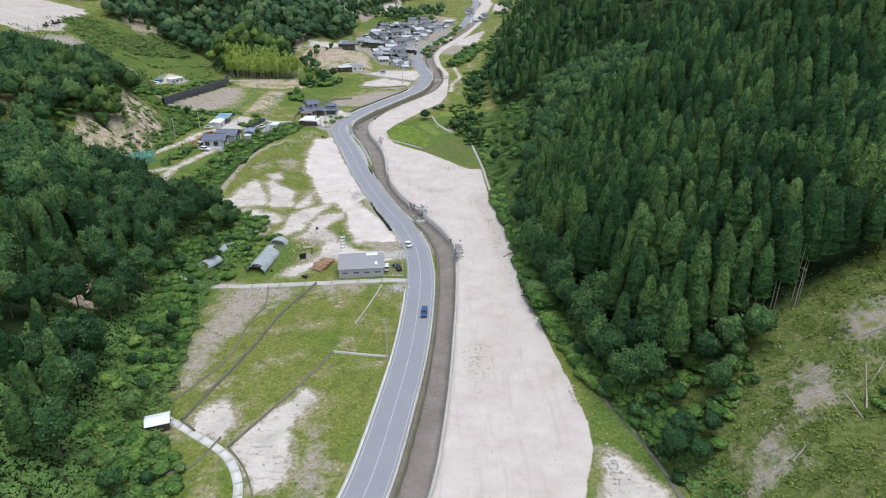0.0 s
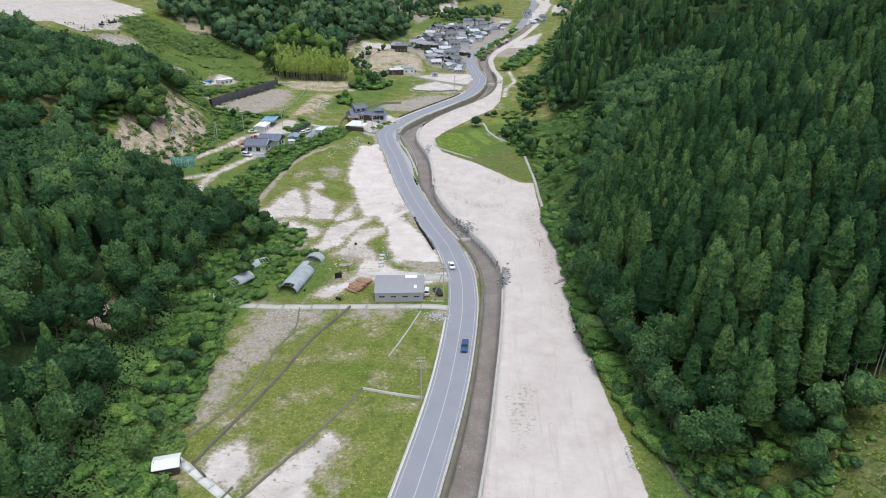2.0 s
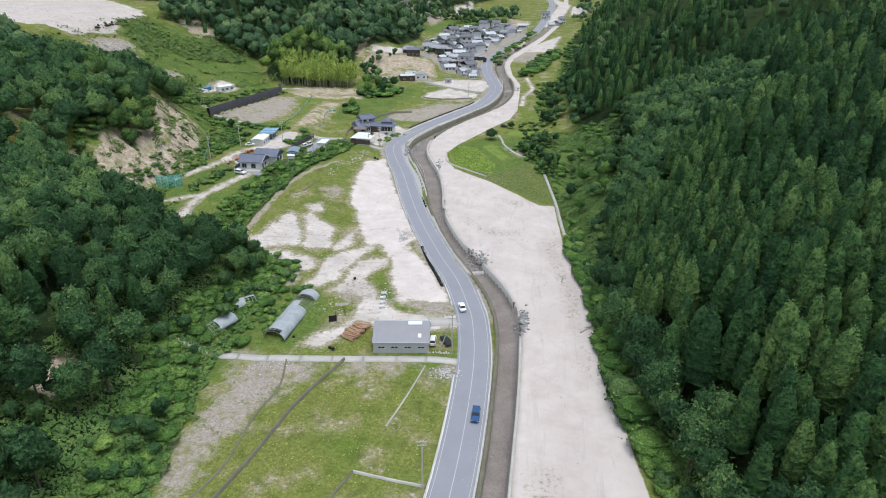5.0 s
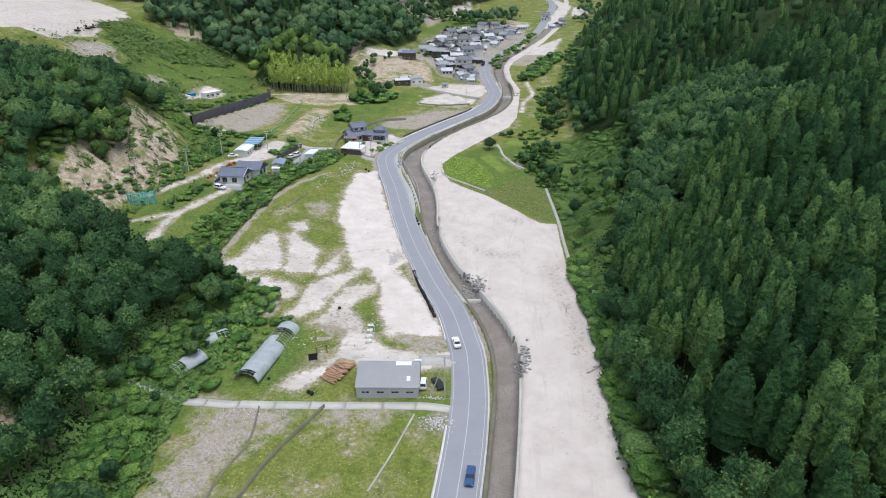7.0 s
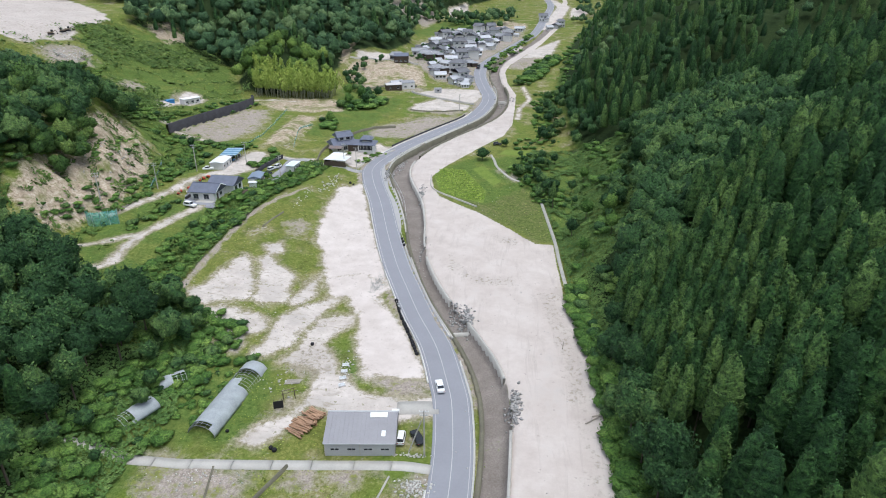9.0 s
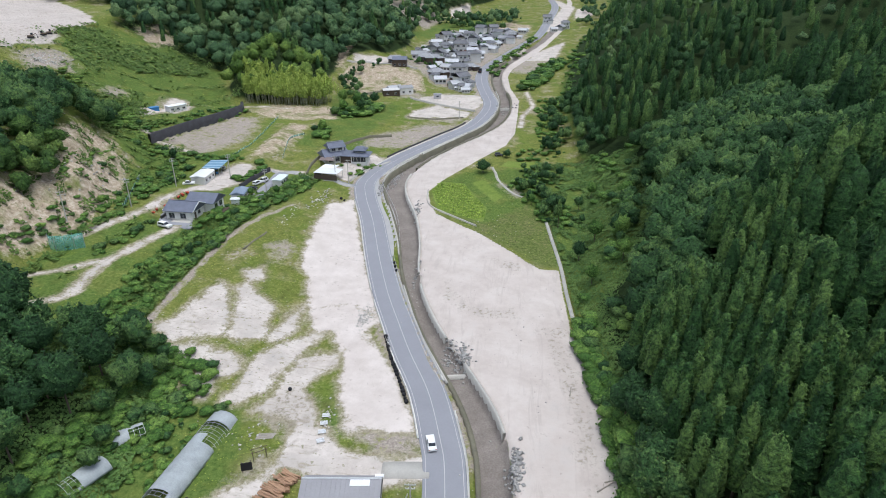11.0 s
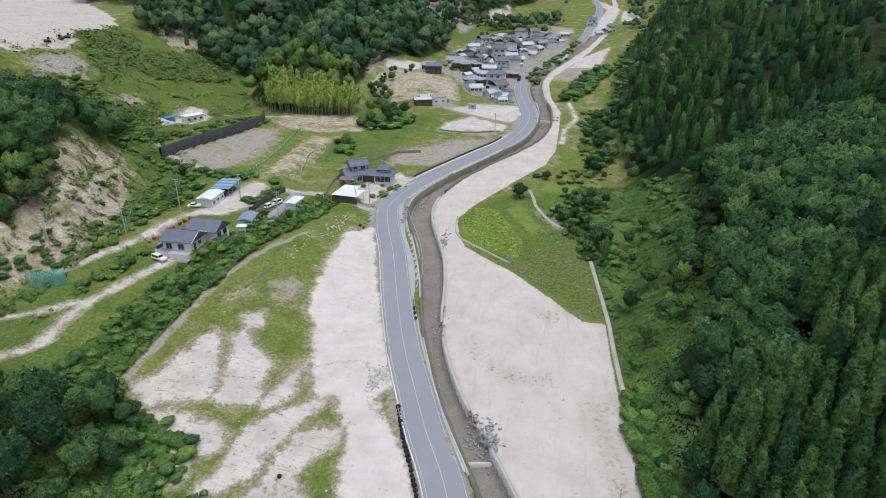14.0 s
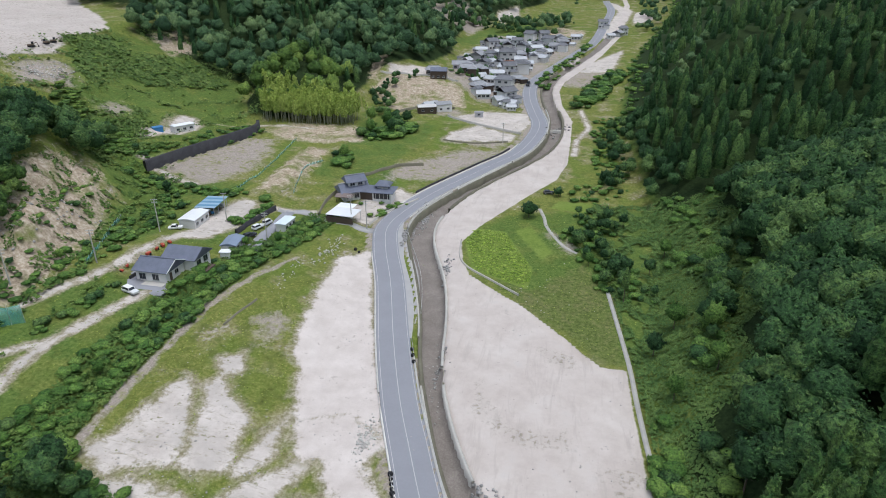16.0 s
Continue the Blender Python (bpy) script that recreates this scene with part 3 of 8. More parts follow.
BARE = {
    "near_right": [(30.6, 94.3), (33.9, 92.4), (39.9, 82.8), (40, 70), (27, 70), (28.9, 82.7)],
    "field_corner": [(-41.7, 95.3), (-36.7, 104.1), (-30.9, 112.9), (-27.5, 111.5), (-28.6, 107.7), (-31.3, 100.6), (-28.6, 91.3), (-29.8, 84.9), (-33.2, 84.3)],
    "field_gate": [(-51.9, 104.2), (-46.9, 110.6), (-43.4, 105.0), (-43.9, 97.4), (-49.8, 99.9)],
    "plot_a": [(-80.4, 214.3), (-77.7, 217.7), (-76.3, 225.4), (-73.6, 235.9), (-68.3, 226.8), (-65.2, 218.3), (-65.3, 214.3), (-71.0, 212.8), (-74.8, 209.2)],
    "plot_b": [(-68.3, 234.0), (-67.5, 237.0), (-62.9, 233.1), (-57.0, 227.4), (-56.1, 219.8), (-55.7, 215.7), (-60.1, 213.9), (-62.6, 215.4), (-64.7, 224.5)],
    "plot_c": [(-74.6, 207.2), (-69.5, 209.8), (-65.5, 209.3), (-65.2, 206.3), (-68.9, 201.5), (-71.7, 201.4)],
    "plot_d": [(-65.1, 196.8), (-64.5, 204.8), (-62.8, 210.2), (-59.4, 207.5), (-55.5, 206.5), (-55.6, 204.1), (-59.6, 199.9), (-60.6, 194.9), (-62.2, 194.6)],
    "plot_e": [(-53.7, 215.6), (-53.0, 222.1), (-51.1, 228.0), (-49.8, 230.9), (-50.0, 223.8), (-48.9, 223.5), (-51.3, 217.6), (-52.5, 214.2)],
    "plot_f": [(-55.8, 194.3), (-54.4, 198.8), (-54.4, 206.8), (-52.1, 213.1), (-47.1, 216.8), (-42.9, 223.6), (-40.7, 221.9), (-43.5, 217.5), (-45.2, 211.5), (-47.9, 205.6), (-48.9, 199.2), (-52.5, 194.6)],
    "plot_g": [(-48.6, 193.3), (-46.2, 201.3), (-44.9, 210.7), (-40.8, 213.2), (-35.5, 213.0), (-35.3, 209.5), (-39.8, 206.3), (-40.2, 200.6), (-37.6, 196.4), (-33.8, 188.7), (-34.5, 184.7), (-38.4, 184.2), (-38.7, 190.6), (-43.9, 192.6)],
    "meadow_bare": [(-70.0, 242.7), (-66.6, 245.7), (-64.9, 241.5), (-67.3, 238.4)],
    "yard": [(-35.2, 190.6), (-27.7, 184.8), (-21.3, 182.8), (-11.4, 183.5), (-11.4, 179.1), (-20.4, 177.0), (-32, 178.5), (-37.3, 179.1), (-39.4, 175.8), (-41, 177), (-38.1, 184.5)],
    "ash_heap": [(-41, 176), (-39.5, 173), (-44.9, 167.2), (-48.7, 167.4), (-47.4, 170.7)],
    "side_lot": [(-161, 355), (-155.2, 362.3), (-151, 380.7), (-159.8, 390), (-165, 386.2), (-163.6, 376.9), (-165.7, 359.3)],
    "shed_court": [(-104.9, 288.4), (-106.5, 300.0), (-106.0, 316.4), (-103.0, 322), (-97.5, 319.5), (-96.4, 300), (-98.4, 289)],
    "house_court": [(-70, 322), (-60.5, 319), (-54, 334), (-48, 345), (-57, 349), (-66, 336)],
    "village_lot": [(-55.3, 448.7), (-39.7, 461), (-17.5, 460), (-16, 442.4), (-20.2, 427.8), (-41.3, 440.4)],
    "roadside_lot": [(-51.3, 411.9), (-50.6, 423.0), (-41.7, 435.3), (-20.7, 423.5), (-23.0, 415.0)],
    "bank_terrace": [(-101.4, 500), (-103.5, 513.8), (-88.6, 533), (-76, 510)],
    "gravel_lot": [(-4.2, 574.3), (3.2, 603.6), (14.0, 615.1), (21.0, 586.8), (4, 566.1)],
    "far_yard": [(-69.9, 791.9), (-53.0, 842.6), (-49, 800), (-53, 768), (-60.8, 758.2)],
    "far_lane": [(26, 690), (31, 744), (41, 800), (50, 860), (36, 920), (46, 925), (64, 862), (54, 795), (44, 740), (38, 690)],
    "far_lot": [(58, 770), (78, 800), (84, 850), (66, 850), (60, 800)],
    "far_flat": [(8, 560), (28, 565), (40, 640), (20, 600)],
}
DIRT = {
    "field_edge": [(-62.8, 163.1), (-43.3, 161.0), (-42.3, 157.2), (-47.2, 151.2), (-51.8, 145.2), (-51.2, 138.0), (-54.9, 133.9), (-56.7, 113.7), (-59.1, 113.6), (-62.0, 133.9), (-60.2, 149.7)],
    "by_path": [(-36.7, 161.5), (-20.5, 162.6), (-26.5, 158.7), (-35.9, 157.1)],
    "rubble": [(-15.5, 162.6), (-10.6, 162.7), (-10.7, 157.8), (-16.3, 159.4)],
    "near_strip": [(-25.3, 80.7), (-26.0, 94.3), (-26.1, 100.7), (-23.8, 94.2), (-21.8, 80.7)],
    "burnt": [(-48.6, 193.3), (-45.0, 198.3), (-37.6, 196.4), (-34.7, 191.2), (-34.9, 185.9), (-40.8, 187.6)],
    "faded_grass": [(-67.8, 256.7), (-65.6, 263.8), (-60.3, 256.1), (-63.9, 250.6)],
    "south_lot": [(-28, 192), (-14.6, 192), (-12.5, 184), (-26, 185)],
    "rack_bare": [(-45, 176), (-41.5, 182), (-40, 181), (-43, 174)],
    "garden": [(-129, 333), (-122, 330), (-112, 352), (-120, 384), (-131, 384), (-146, 340)],
    "roadside_a": [(-66, 356), (-46, 362), (-24, 400), (-40, 402), (-62, 376)],
    "roadside_b": [(-58, 412), (-28, 404), (-25, 412), (-52, 414)],
    "lot_gardens": [(-74, 452), (-58, 448), (-48, 456), (-62, 466)],
    "courtyard": [(-108, 300), (-100, 298), (-99, 318), (-104, 320)],
    "right_garden": [(1, 320), (5, 314), (4, 310), (-2, 322)],
    "cut_a": [(62, 88), (68, 88), (70, 95), (65, 97)],
    "cut_b": [(53, 80), (58, 80), (59, 86), (54, 86)],
    "cut_c": [(75, 96), (79, 95), (82, 103), (77, 104)],
    "works_bank": [(-224.7, 366.9), (-219.5, 387.6), (-210, 384), (-203, 373.9), (-210.3, 356.7)],
    "meadow_scar": [(-190.8, 371.1), (-182.6, 380.5), (-179.4, 374.1), (-184.6, 364.8)],
    "stream_lot": [(-4, 520), (4, 570), (30.7, 562), (31, 538.5), (9.3, 521)],
    "village_ground": [(-72, 504), (-30, 468), (-22, 480), (-24, 520), (-10, 580), (8, 640), (10, 690), (-60, 690), (-75, 600)],
    "far_slope": [(-130, 700), (-80, 690), (-70, 760), (-120, 780)],
}
CLAY = {
    "earth_spur": [(-125, 226), (-121, 238), (-120, 262), (-126, 280), (-138, 302), (-150, 316), (-157, 309), (-155, 294), (-149, 280), (-143, 262), (-141, 244), (-137, 228)],
    "soil_scar": [(-92, 128), (-83, 127), (-80, 138), (-88, 141)],
    "mound": [(-104, 330), (-96, 330), (-92, 350), (-94, 378), (-102, 380), (-104, 352)],
    "bamboo_bank": [(-128, 394), (-122, 409.8), (-101.6, 412.7), (-88.7, 414.4), (-85, 397), (-100, 387), (-116, 386)],
    "soil_bank": [(-106, 483), (-101.3, 501), (-78, 503), (-55.9, 488), (-50.7, 464), (-67, 468), (-82, 448), (-92, 456)],
    "far_cut": [(-26.9, 708), (-8.8, 744), (14.2, 726), (12.1, 690)],
    "scar_far": [(-219.7, 459), (-219, 484), (-205, 474), (-201, 462), (-205, 448)],
    "wood_slip": [(-116, 520), (-112, 560), (-108, 560), (-109, 520), (-106, 490), (-110, 490)],
}
LUSH = {
    "shrub_slope": [(-235.3, 413.0), (-232.0, 441.8), (-210.4, 421.0), (-184.6, 470.9), (-169.8, 436.4), (-186.4, 411.5), (-199.8, 395.9), (-196.8, 374.3), (-210.4, 390.5)],
    "low_slope": [(-188.9, 350.7), (-177.5, 379.5), (-160.6, 357.7), (-152, 340), (-159.8, 324.2), (-175, 322)],
    "scrub": [(20, 236), (34, 236), (60, 250), (60, 340), (24, 345), (10, 340), (-12, 338), (-24, 322), (-27, 312), (-24, 300), (-8, 285), (8, 270), (18, 256)],
    "meadow_slope": [(-232, 440), (-224, 408), (-216, 390), (-190, 345), (-150, 335), (-140, 400), (-146, 410), (-170, 455), (-205, 468)],
    "bank": [(-100, 206), (-84, 206), (-82, 262), (-68, 318), (-84, 318), (-88, 286), (-92, 262)],
    "near_left": [(-62, 60), (-46, 60), (-44, 82), (-58, 99), (-66, 112), (-64, 165), (-86, 166), (-70, 110)],
    "greenhouse": [(-76, 166), (-44, 166), (-46, 182), (-52, 194), (-76, 194)],
    "behind": [(-126, 272), (-112, 280), (-114, 300), (-108, 322), (-128, 328), (-140, 312)],
    "meadow": [(-92, 352), (-58, 350), (-66, 380), (-60, 412), (-90, 412)],
    "right_strip": [(24, 60), (46, 60), (40, 97), (32, 118), (29, 106)],
    "green_plot": [(-34, 198), (-32, 204), (-28, 198), (-28, 187), (-34, 188)],
    "terrace": [(-122, 208), (-84, 208), (-86, 262), (-90, 270), (-106, 262), (-116, 262)],
    "lane_green": [(-104, 282), (-94, 284), (-94, 298), (-100, 298)],
    "side_valley": [(-126, 300), (-108, 320), (-108, 336), (-130, 330), (-150, 336), (-140, 376), (-160, 372), (-180, 350), (-172, 332), (-150, 316)],
    "village_green": [(-90, 404), (-60, 404), (-60, 430), (-98, 440)],
    "far_meadow": [(-90, 640), (-20, 650), (-20, 760), (-60, 760)],
}
TRACKS = [
    ([(-96, 256), (-98.6, 250), (-103, 236), (-104, 226), (-102, 216), (-106, 208)], 1.5),
    ([(-103, 236), (-110, 228), (-118, 220), (-128, 214)], 1.0),
    ([(-118, 244), (-114, 254), (-110, 265), (-108, 280), (-105, 294), (-99, 304), (-91, 319), (-79, 321)], 1.6),
    ([(-82.5, 214), (-83, 234), (-82, 260), (-78, 275), (-72, 290)], 0.9),
    ([(-126, 330), (-134, 332), (-144, 338), (-152, 340)], 1.5),
    ([(-176, 338), (-168, 346), (-166, 362), (-160, 374)], 2.2),
    ([(8, 470), (12, 440), (6, 420), (5, 400)], 1.4),
    ([(-150, 392), (-128, 404), (-110, 404)], 1.2),
]


BRUSH = {"felled": [(46, 62), (110, 62), (110, 122), (62, 114), (42, 105)], "wedge": [(10, 259), (16, 258.5), (14.5, 288), (8, 303), (-6, 286), (-20, 292), (-8, 280.5), (3, 268.5)]}
CROP = {
    "crop_plot": [(-28.0, 315.0), (-25.6, 322.4), (-16.2, 321.6), (-6.1, 298.5), (-7.0, 287.5), (-23.2, 295.8)],
    "mown_plot": [(-14.4, 322.4), (-8.3, 328.6), (0.0, 309.5), (-4.2, 302.5)],
    "mown_strip": [(-4.2, 341.6), (-1.0, 350.4), (14.5, 349.4), (13.0, 337.4)],
}
STAIN = {
    "burnt": [(-48, 194), (-43.5, 202), (-38, 201), (-36, 192), (-40, 188)],
    "ring_arc": [(-9.3, 238.9), (-6.8, 236.3), (-1.8, 235.2), (3.6, 236.7), (4.1, 233.7), (-2.2, 232.4), (-7.1, 233.1), (-9.8, 236.8)],
    "upper_marks": [(-1.9, 261.9), (4.5, 259.1), (3.9, 255.3), (-0.3, 258.3)],
    "edge_marks": [(10.7, 228.3), (13.5, 228.7), (15.6, 217.4), (19.2, 206.2), (15.8, 205.7), (13.0, 217.0)],
    "ring_left": [(-15.7, 248.7), (-14.3, 248.9), (-12.0, 238.5), (-13.0, 238.3)],
    "rill": [(11.3, 229.1), (14.3, 227.3), (17.3, 214.4), (19.3, 200.4), (18.5, 185.9), (17.3, 185.8), (17.0, 200.2), (15.0, 211.7)],
    "brown_spot": [(5.8, 125.1), (7.8, 127.4), (9.1, 133.3), (11.0, 130.9), (9.2, 121.9), (6.0, 120.8)],
    "weed_patch": [(13.5, 228.7), (17.0, 231.0), (17.3, 227.7), (13.9, 226.3)],
}


FAINT = {
    "tan_patch": [(5.7, 134.4), (11.8, 133.4), (9.5, 115.8), (8.0, 110.1), (5.3, 117.7), (4.2, 126.2)],
    "edge_band": [(19.0, 200.0), (21.0, 200.0), (20.5, 180.0), (21.5, 160.0), (18.5, 160.0), (17.6, 180.0)],
}


def cover(shapes, x, y, soft=2.4):
    m = np.zeros(x.shape)
    for poly in shapes.values():
        p = np.array(poly)
        near = (x > p[:, 0].min() - 4) & (x < p[:, 0].max() + 4) & (y > p[:, 1].min() - 4) & (y < p[:, 1].max() + 4)
        m[near] = np.maximum(m[near], np.clip(0.5 - distance_to(poly, x[near], y[near]) / soft * 0.5, 0, 1))
    return m


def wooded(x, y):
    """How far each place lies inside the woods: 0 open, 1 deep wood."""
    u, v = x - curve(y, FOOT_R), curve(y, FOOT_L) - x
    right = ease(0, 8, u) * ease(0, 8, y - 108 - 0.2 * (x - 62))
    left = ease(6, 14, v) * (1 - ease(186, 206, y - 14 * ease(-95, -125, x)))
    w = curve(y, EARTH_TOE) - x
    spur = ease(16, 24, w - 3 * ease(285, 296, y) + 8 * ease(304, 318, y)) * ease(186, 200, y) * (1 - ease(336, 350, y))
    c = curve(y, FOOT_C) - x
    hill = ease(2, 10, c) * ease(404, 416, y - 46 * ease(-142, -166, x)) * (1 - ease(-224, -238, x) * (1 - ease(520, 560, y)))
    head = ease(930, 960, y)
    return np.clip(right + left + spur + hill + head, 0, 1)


def hollow(x, y):
    """The open scrub hollow between the plantation and the mixed wood."""
    u = x - curve(y, FOOT_R)
    return ease(-6, 4, y - 242 - 0.5 * (x - 30)) * (1 - ease(330, 342, y)) * (1 - ease(14, 21, u + 5 * wave(x, y, 20, 51)))


def build_ground():
    xs = np.concatenate([np.arange(-520, -165, 7.0), np.arange(-165, -100, 1.6), np.arange(-100, 45, 1.0), np.arange(45, 95, 2.5), np.arange(95, 420, 7.0)])
    ys = np.concatenate([np.arange(-80, 66, 6.0), np.arange(66, 345, 1.0), np.arange(345, 430, 1.7), np.arange(430, 700, 4.0), np.arange(700, 1500, 12.0)])
    x, y = np.meshgrid(xs, ys, indexing="ij")
    z = height(x, y)
    n, m = x.shape
    i = np.arange(n * m).reshape(n, m)
    f = np.stack([i[:-1, :-1], i[1:, :-1], i[1:, 1:], i[:-1, 1:]], -1).reshape(-1, 4)
    me = mesh_of("ground", np.stack([x, y, z], -1).reshape(-1, 3), f, LAND, True)
    x, y = x.ravel(), y.ravel()
    a, b = curve(y, BANK_L), curve(y, BANK_R)
    sand = np.clip(0.5 + (sand_edge(y) - x) / 1.6, 0, 1) * np.clip(0.5 + (x - b) / 1.0, 0, 1)
    sand = np.maximum(sand, cover({"yard": WORKS_YARD}, x, y, 3.0))
    mud = np.clip(0.5 + (x - a), 0, 1) * np.clip(0.5 + (b - x), 0, 1) * (y < 700)
    bare = cover(BARE, x, y)
    dirt = cover(DIRT, x, y, 5.0)
    for order, (line, half) in enumerate(TRACKS):
        p = np.array(line)
        near = (x > p[:, 0].min() - 5) & (x < p[:, 0].max() + 5) & (y > p[:, 1].min() - 5) & (y < p[:, 1].max() + 5)
        k = np.clip(0.5 + (half - distance_along(line, x[near], y[near])) / 1.5, 0, 1)
        dirt[near] = np.maximum(dirt[near], k)
        bare[near] = np.maximum(bare[near], k * (0.0 if order == 3 else 0.62))
    # dusty verges
    off = x - curve(y, ROAD_AT)
    verge = (off < 0) & (off > -6.6) & (y > 186) & (y < 560) | (off > 0) & (x < a + 0.5) & ((y < 140) | (y > 182) & (y < 255) | (y > 300) & (y < 560))
    dirt = np.maximum(dirt, 0.75 * verge)
    u, v = x - curve(y, FOOT_R), curve(y, FOOT_L) - x
    lush = np.maximum(cover(LUSH, x, y, 4.0), np.maximum(ease(0, 4, u) * ease(110, 116, y), ease(0, 5, v) * (1 - ease(195, 215, y))))
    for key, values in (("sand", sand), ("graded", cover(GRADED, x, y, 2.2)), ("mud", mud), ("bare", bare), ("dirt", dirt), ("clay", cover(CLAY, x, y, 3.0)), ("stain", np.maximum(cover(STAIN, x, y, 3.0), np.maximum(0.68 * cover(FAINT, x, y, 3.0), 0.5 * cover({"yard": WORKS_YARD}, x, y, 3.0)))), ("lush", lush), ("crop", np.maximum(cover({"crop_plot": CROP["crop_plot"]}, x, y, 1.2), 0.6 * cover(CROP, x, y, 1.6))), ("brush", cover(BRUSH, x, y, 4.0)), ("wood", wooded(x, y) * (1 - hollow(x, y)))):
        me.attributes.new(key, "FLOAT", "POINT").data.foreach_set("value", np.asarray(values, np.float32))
    tagged(new("ground", me), "valley ground of grass, pale sand and bare soil", "ground", kind="structure")


build_ground()


# ---- road ----
road_line = spline(ROAD, 2.0)
HALF = 3.75
v, f = strip(road_line, (-HALF - 0.3, -HALF - 0.25, -HALF, 0, HALF, HALF + 0.25, HALF + 0.3), (-0.2, 0.06, 0.08, 0.12, 0.08, 0.06, -0.2), floor_z)
tagged(new("road", mesh_of("road", v, f, ASPHALT, True)), "worn grey asphalt country road winding up the valley", "road", kind="structure")
for key, off, wide in (("road_edge_line", -HALF + 0.35, 0.05), ("road_edge_line", HALF - 0.35, 0.05), ("road_centre_line", 0.0, 0.075)):
    z = 0.12 - abs(off) * 0.04 / HALF * 1.0
    v, f = strip(road_line, (off - wide, off + wide), (z + 0.012, z + 0.012), floor_z)
    tagged(new(key, mesh_of(key, v, f, LINE)), "faded white painted line on asphalt", "road marking", kind="structure")


# ---- trees ----
def tufts(points, outward, length, width, rng):
    """Leafy tufts: three-sided spikes that point outward."""
    n = len(points)
    d = outward / np.linalg.norm(outward, axis=1)[:, None]
    r = rng.normal(size=(n, 3))
    p = np.cross(d, r)
    p /= np.linalg.norm(p, axis=1)[:, None]
    q = np.cross(d, p)
    v = np.empty((n, 4, 3))
    for k in range(3):
        a = 2 * np.pi * k / 3
        v[:, k] = points + width[:, None] * (np.cos(a) * p + np.sin(a) * q)
    v[:, 3] = points + d * length[:, None]
    i = np.arange(n)[:, None] * 4
    f = np.concatenate([i + np.array(t) for t in ((0, 1, 3), (1, 2, 3), (2, 0, 3))])
    return v.reshape(-1, 3), f


def leaves(points, outward, size, rng, loose=0.45, fold=0.3):
    """Bent leaf sprays: two triangles folded along their middle."""
    n = len(points)
    d = outward / np.linalg.norm(outward, axis=1)[:, None] + rng.normal(size=(n, 3)) * loose
    d /= np.linalg.norm(d, axis=1)[:, None]
    p = np.cross(d, rng.normal(size=(n, 3)))
    p /= np.linalg.norm(p, axis=1)[:, None]
    q = np.cross(d, p)
    s = size[:, None]
    v = np.stack([points + p * s, points + q * s * 0.75 - d * s * fold, points - p * s, points - q * s * 0.75 - d * s * fold], 1)
    i = np.arange(n)[:, None] * 4
    f = np.concatenate([i + np.array(t) for t in ((0, 1, 2), (0, 2, 3))])
    return v.reshape(-1, 3), f


def crown_normals(v, tall):
    """Shading that follows the crown's form rather than each leaf."""
    n = v - np.array([0, 0, tall * 0.45])
    n = n / np.array([1, 1, 1.7])
    n[:, 2] += 0.03 * tall
    return n / (np.linalg.norm(n, axis=1)[:, None] + 1e-9)


def cone_normals(v, tall):
    """Sides face outward, the tip faces up."""
    k = np.clip(v[:, 2] / tall, 0, 1)
    n = np.column_stack([v[:, 0], v[:, 1], np.zeros(len(v))])
    n /= np.linalg.norm(n, axis=1)[:, None] + 0.15
    n[:, 2] = 1.5 * k ** 2.0 - 0.1
    return n / (np.linalg.norm(n, axis=1)[:, None] + 1e-9)


def grid_faces(rings, sides):
    """Triangles of a closed tube of rings."""
    g = np.arange(rings * sides).reshape(rings, sides)
    h = np.roll(g, -1, 1)
    return np.concatenate([np.stack([g[:-1], h[:-1], h[1:]], -1).reshape(-1, 3), np.stack([g[:-1], h[1:], g[1:]], -1).reshape(-1, 3)])


def cedar_crown(rng, tall, wide, count, low=0.22, rings=19, sides=10):
    """A slim cone of drooping whorls of boughs, rounded at the tip, with short needle tufts."""
    lean, beat = rng.uniform(0, 2 * np.pi, 2)
    form = lambda k: np.clip(1 - k, 0, 1) ** 0.50 * (0.86 + 0.14 * np.clip(k * 5, 0, 1)) + 0.02
    lump = lambda k, a: 1 + 0.08 * np.sin(3 * a + lean + 5 * k) + 0.06 * np.sin(5 * a + beat - 9 * k)
    kk, aa = np.meshgrid(np.linspace(0, 1, rings), np.arange(sides) * 2 * np.pi / sides, indexing="ij")
    odd = (np.arange(rings) % 2)[:, None]
    aa = aa + odd * np.pi / sides + rng.uniform(-0.15, 0.15, kk.shape)
    rr = wide * form(kk) * lump(kk, aa) * np.where(odd == 1, 0.88, 1.02) * rng.uniform(0.90, 1.10, kk.shape)
    droop = np.where(odd == 1, 0.2, -0.3) / rings
    core = np.column_stack([(np.cos(aa) * rr).ravel(), (np.sin(aa) * rr).ravel(), (tall * (low + (1 - low) * np.clip(kk + droop * (kk < 0.97) + rng.uniform(-0.012, 0.012, kk.shape), 0, 1))).ravel()])
    k = rng.uniform(0, 1, count) ** 0.8
    a = rng.uniform(0, 2 * np.pi, count)
    r = wide * form(k) * lump(k, a) * rng.uniform(0.80, 0.98, count)
    p = np.column_stack([np.cos(a) * r, np.sin(a) * r, tall * (low + (1 - low) * k)])
    o = np.column_stack([np.cos(a), np.sin(a), rng.uniform(0.3, 1.3, count)])
    s = (0.28 + 0.16 * (1 - k)) * (120 / count) ** 0.4
    v, f = tufts(p, o, s * rng.uniform(0.8, 1.6, count), s * rng.uniform(0.5, 0.8, count), rng)
    v = np.vstack([v, core])
    return v, np.vstack([f, grid_faces(rings, sides) + len(v) - len(core)]), cone_normals(v, tall)


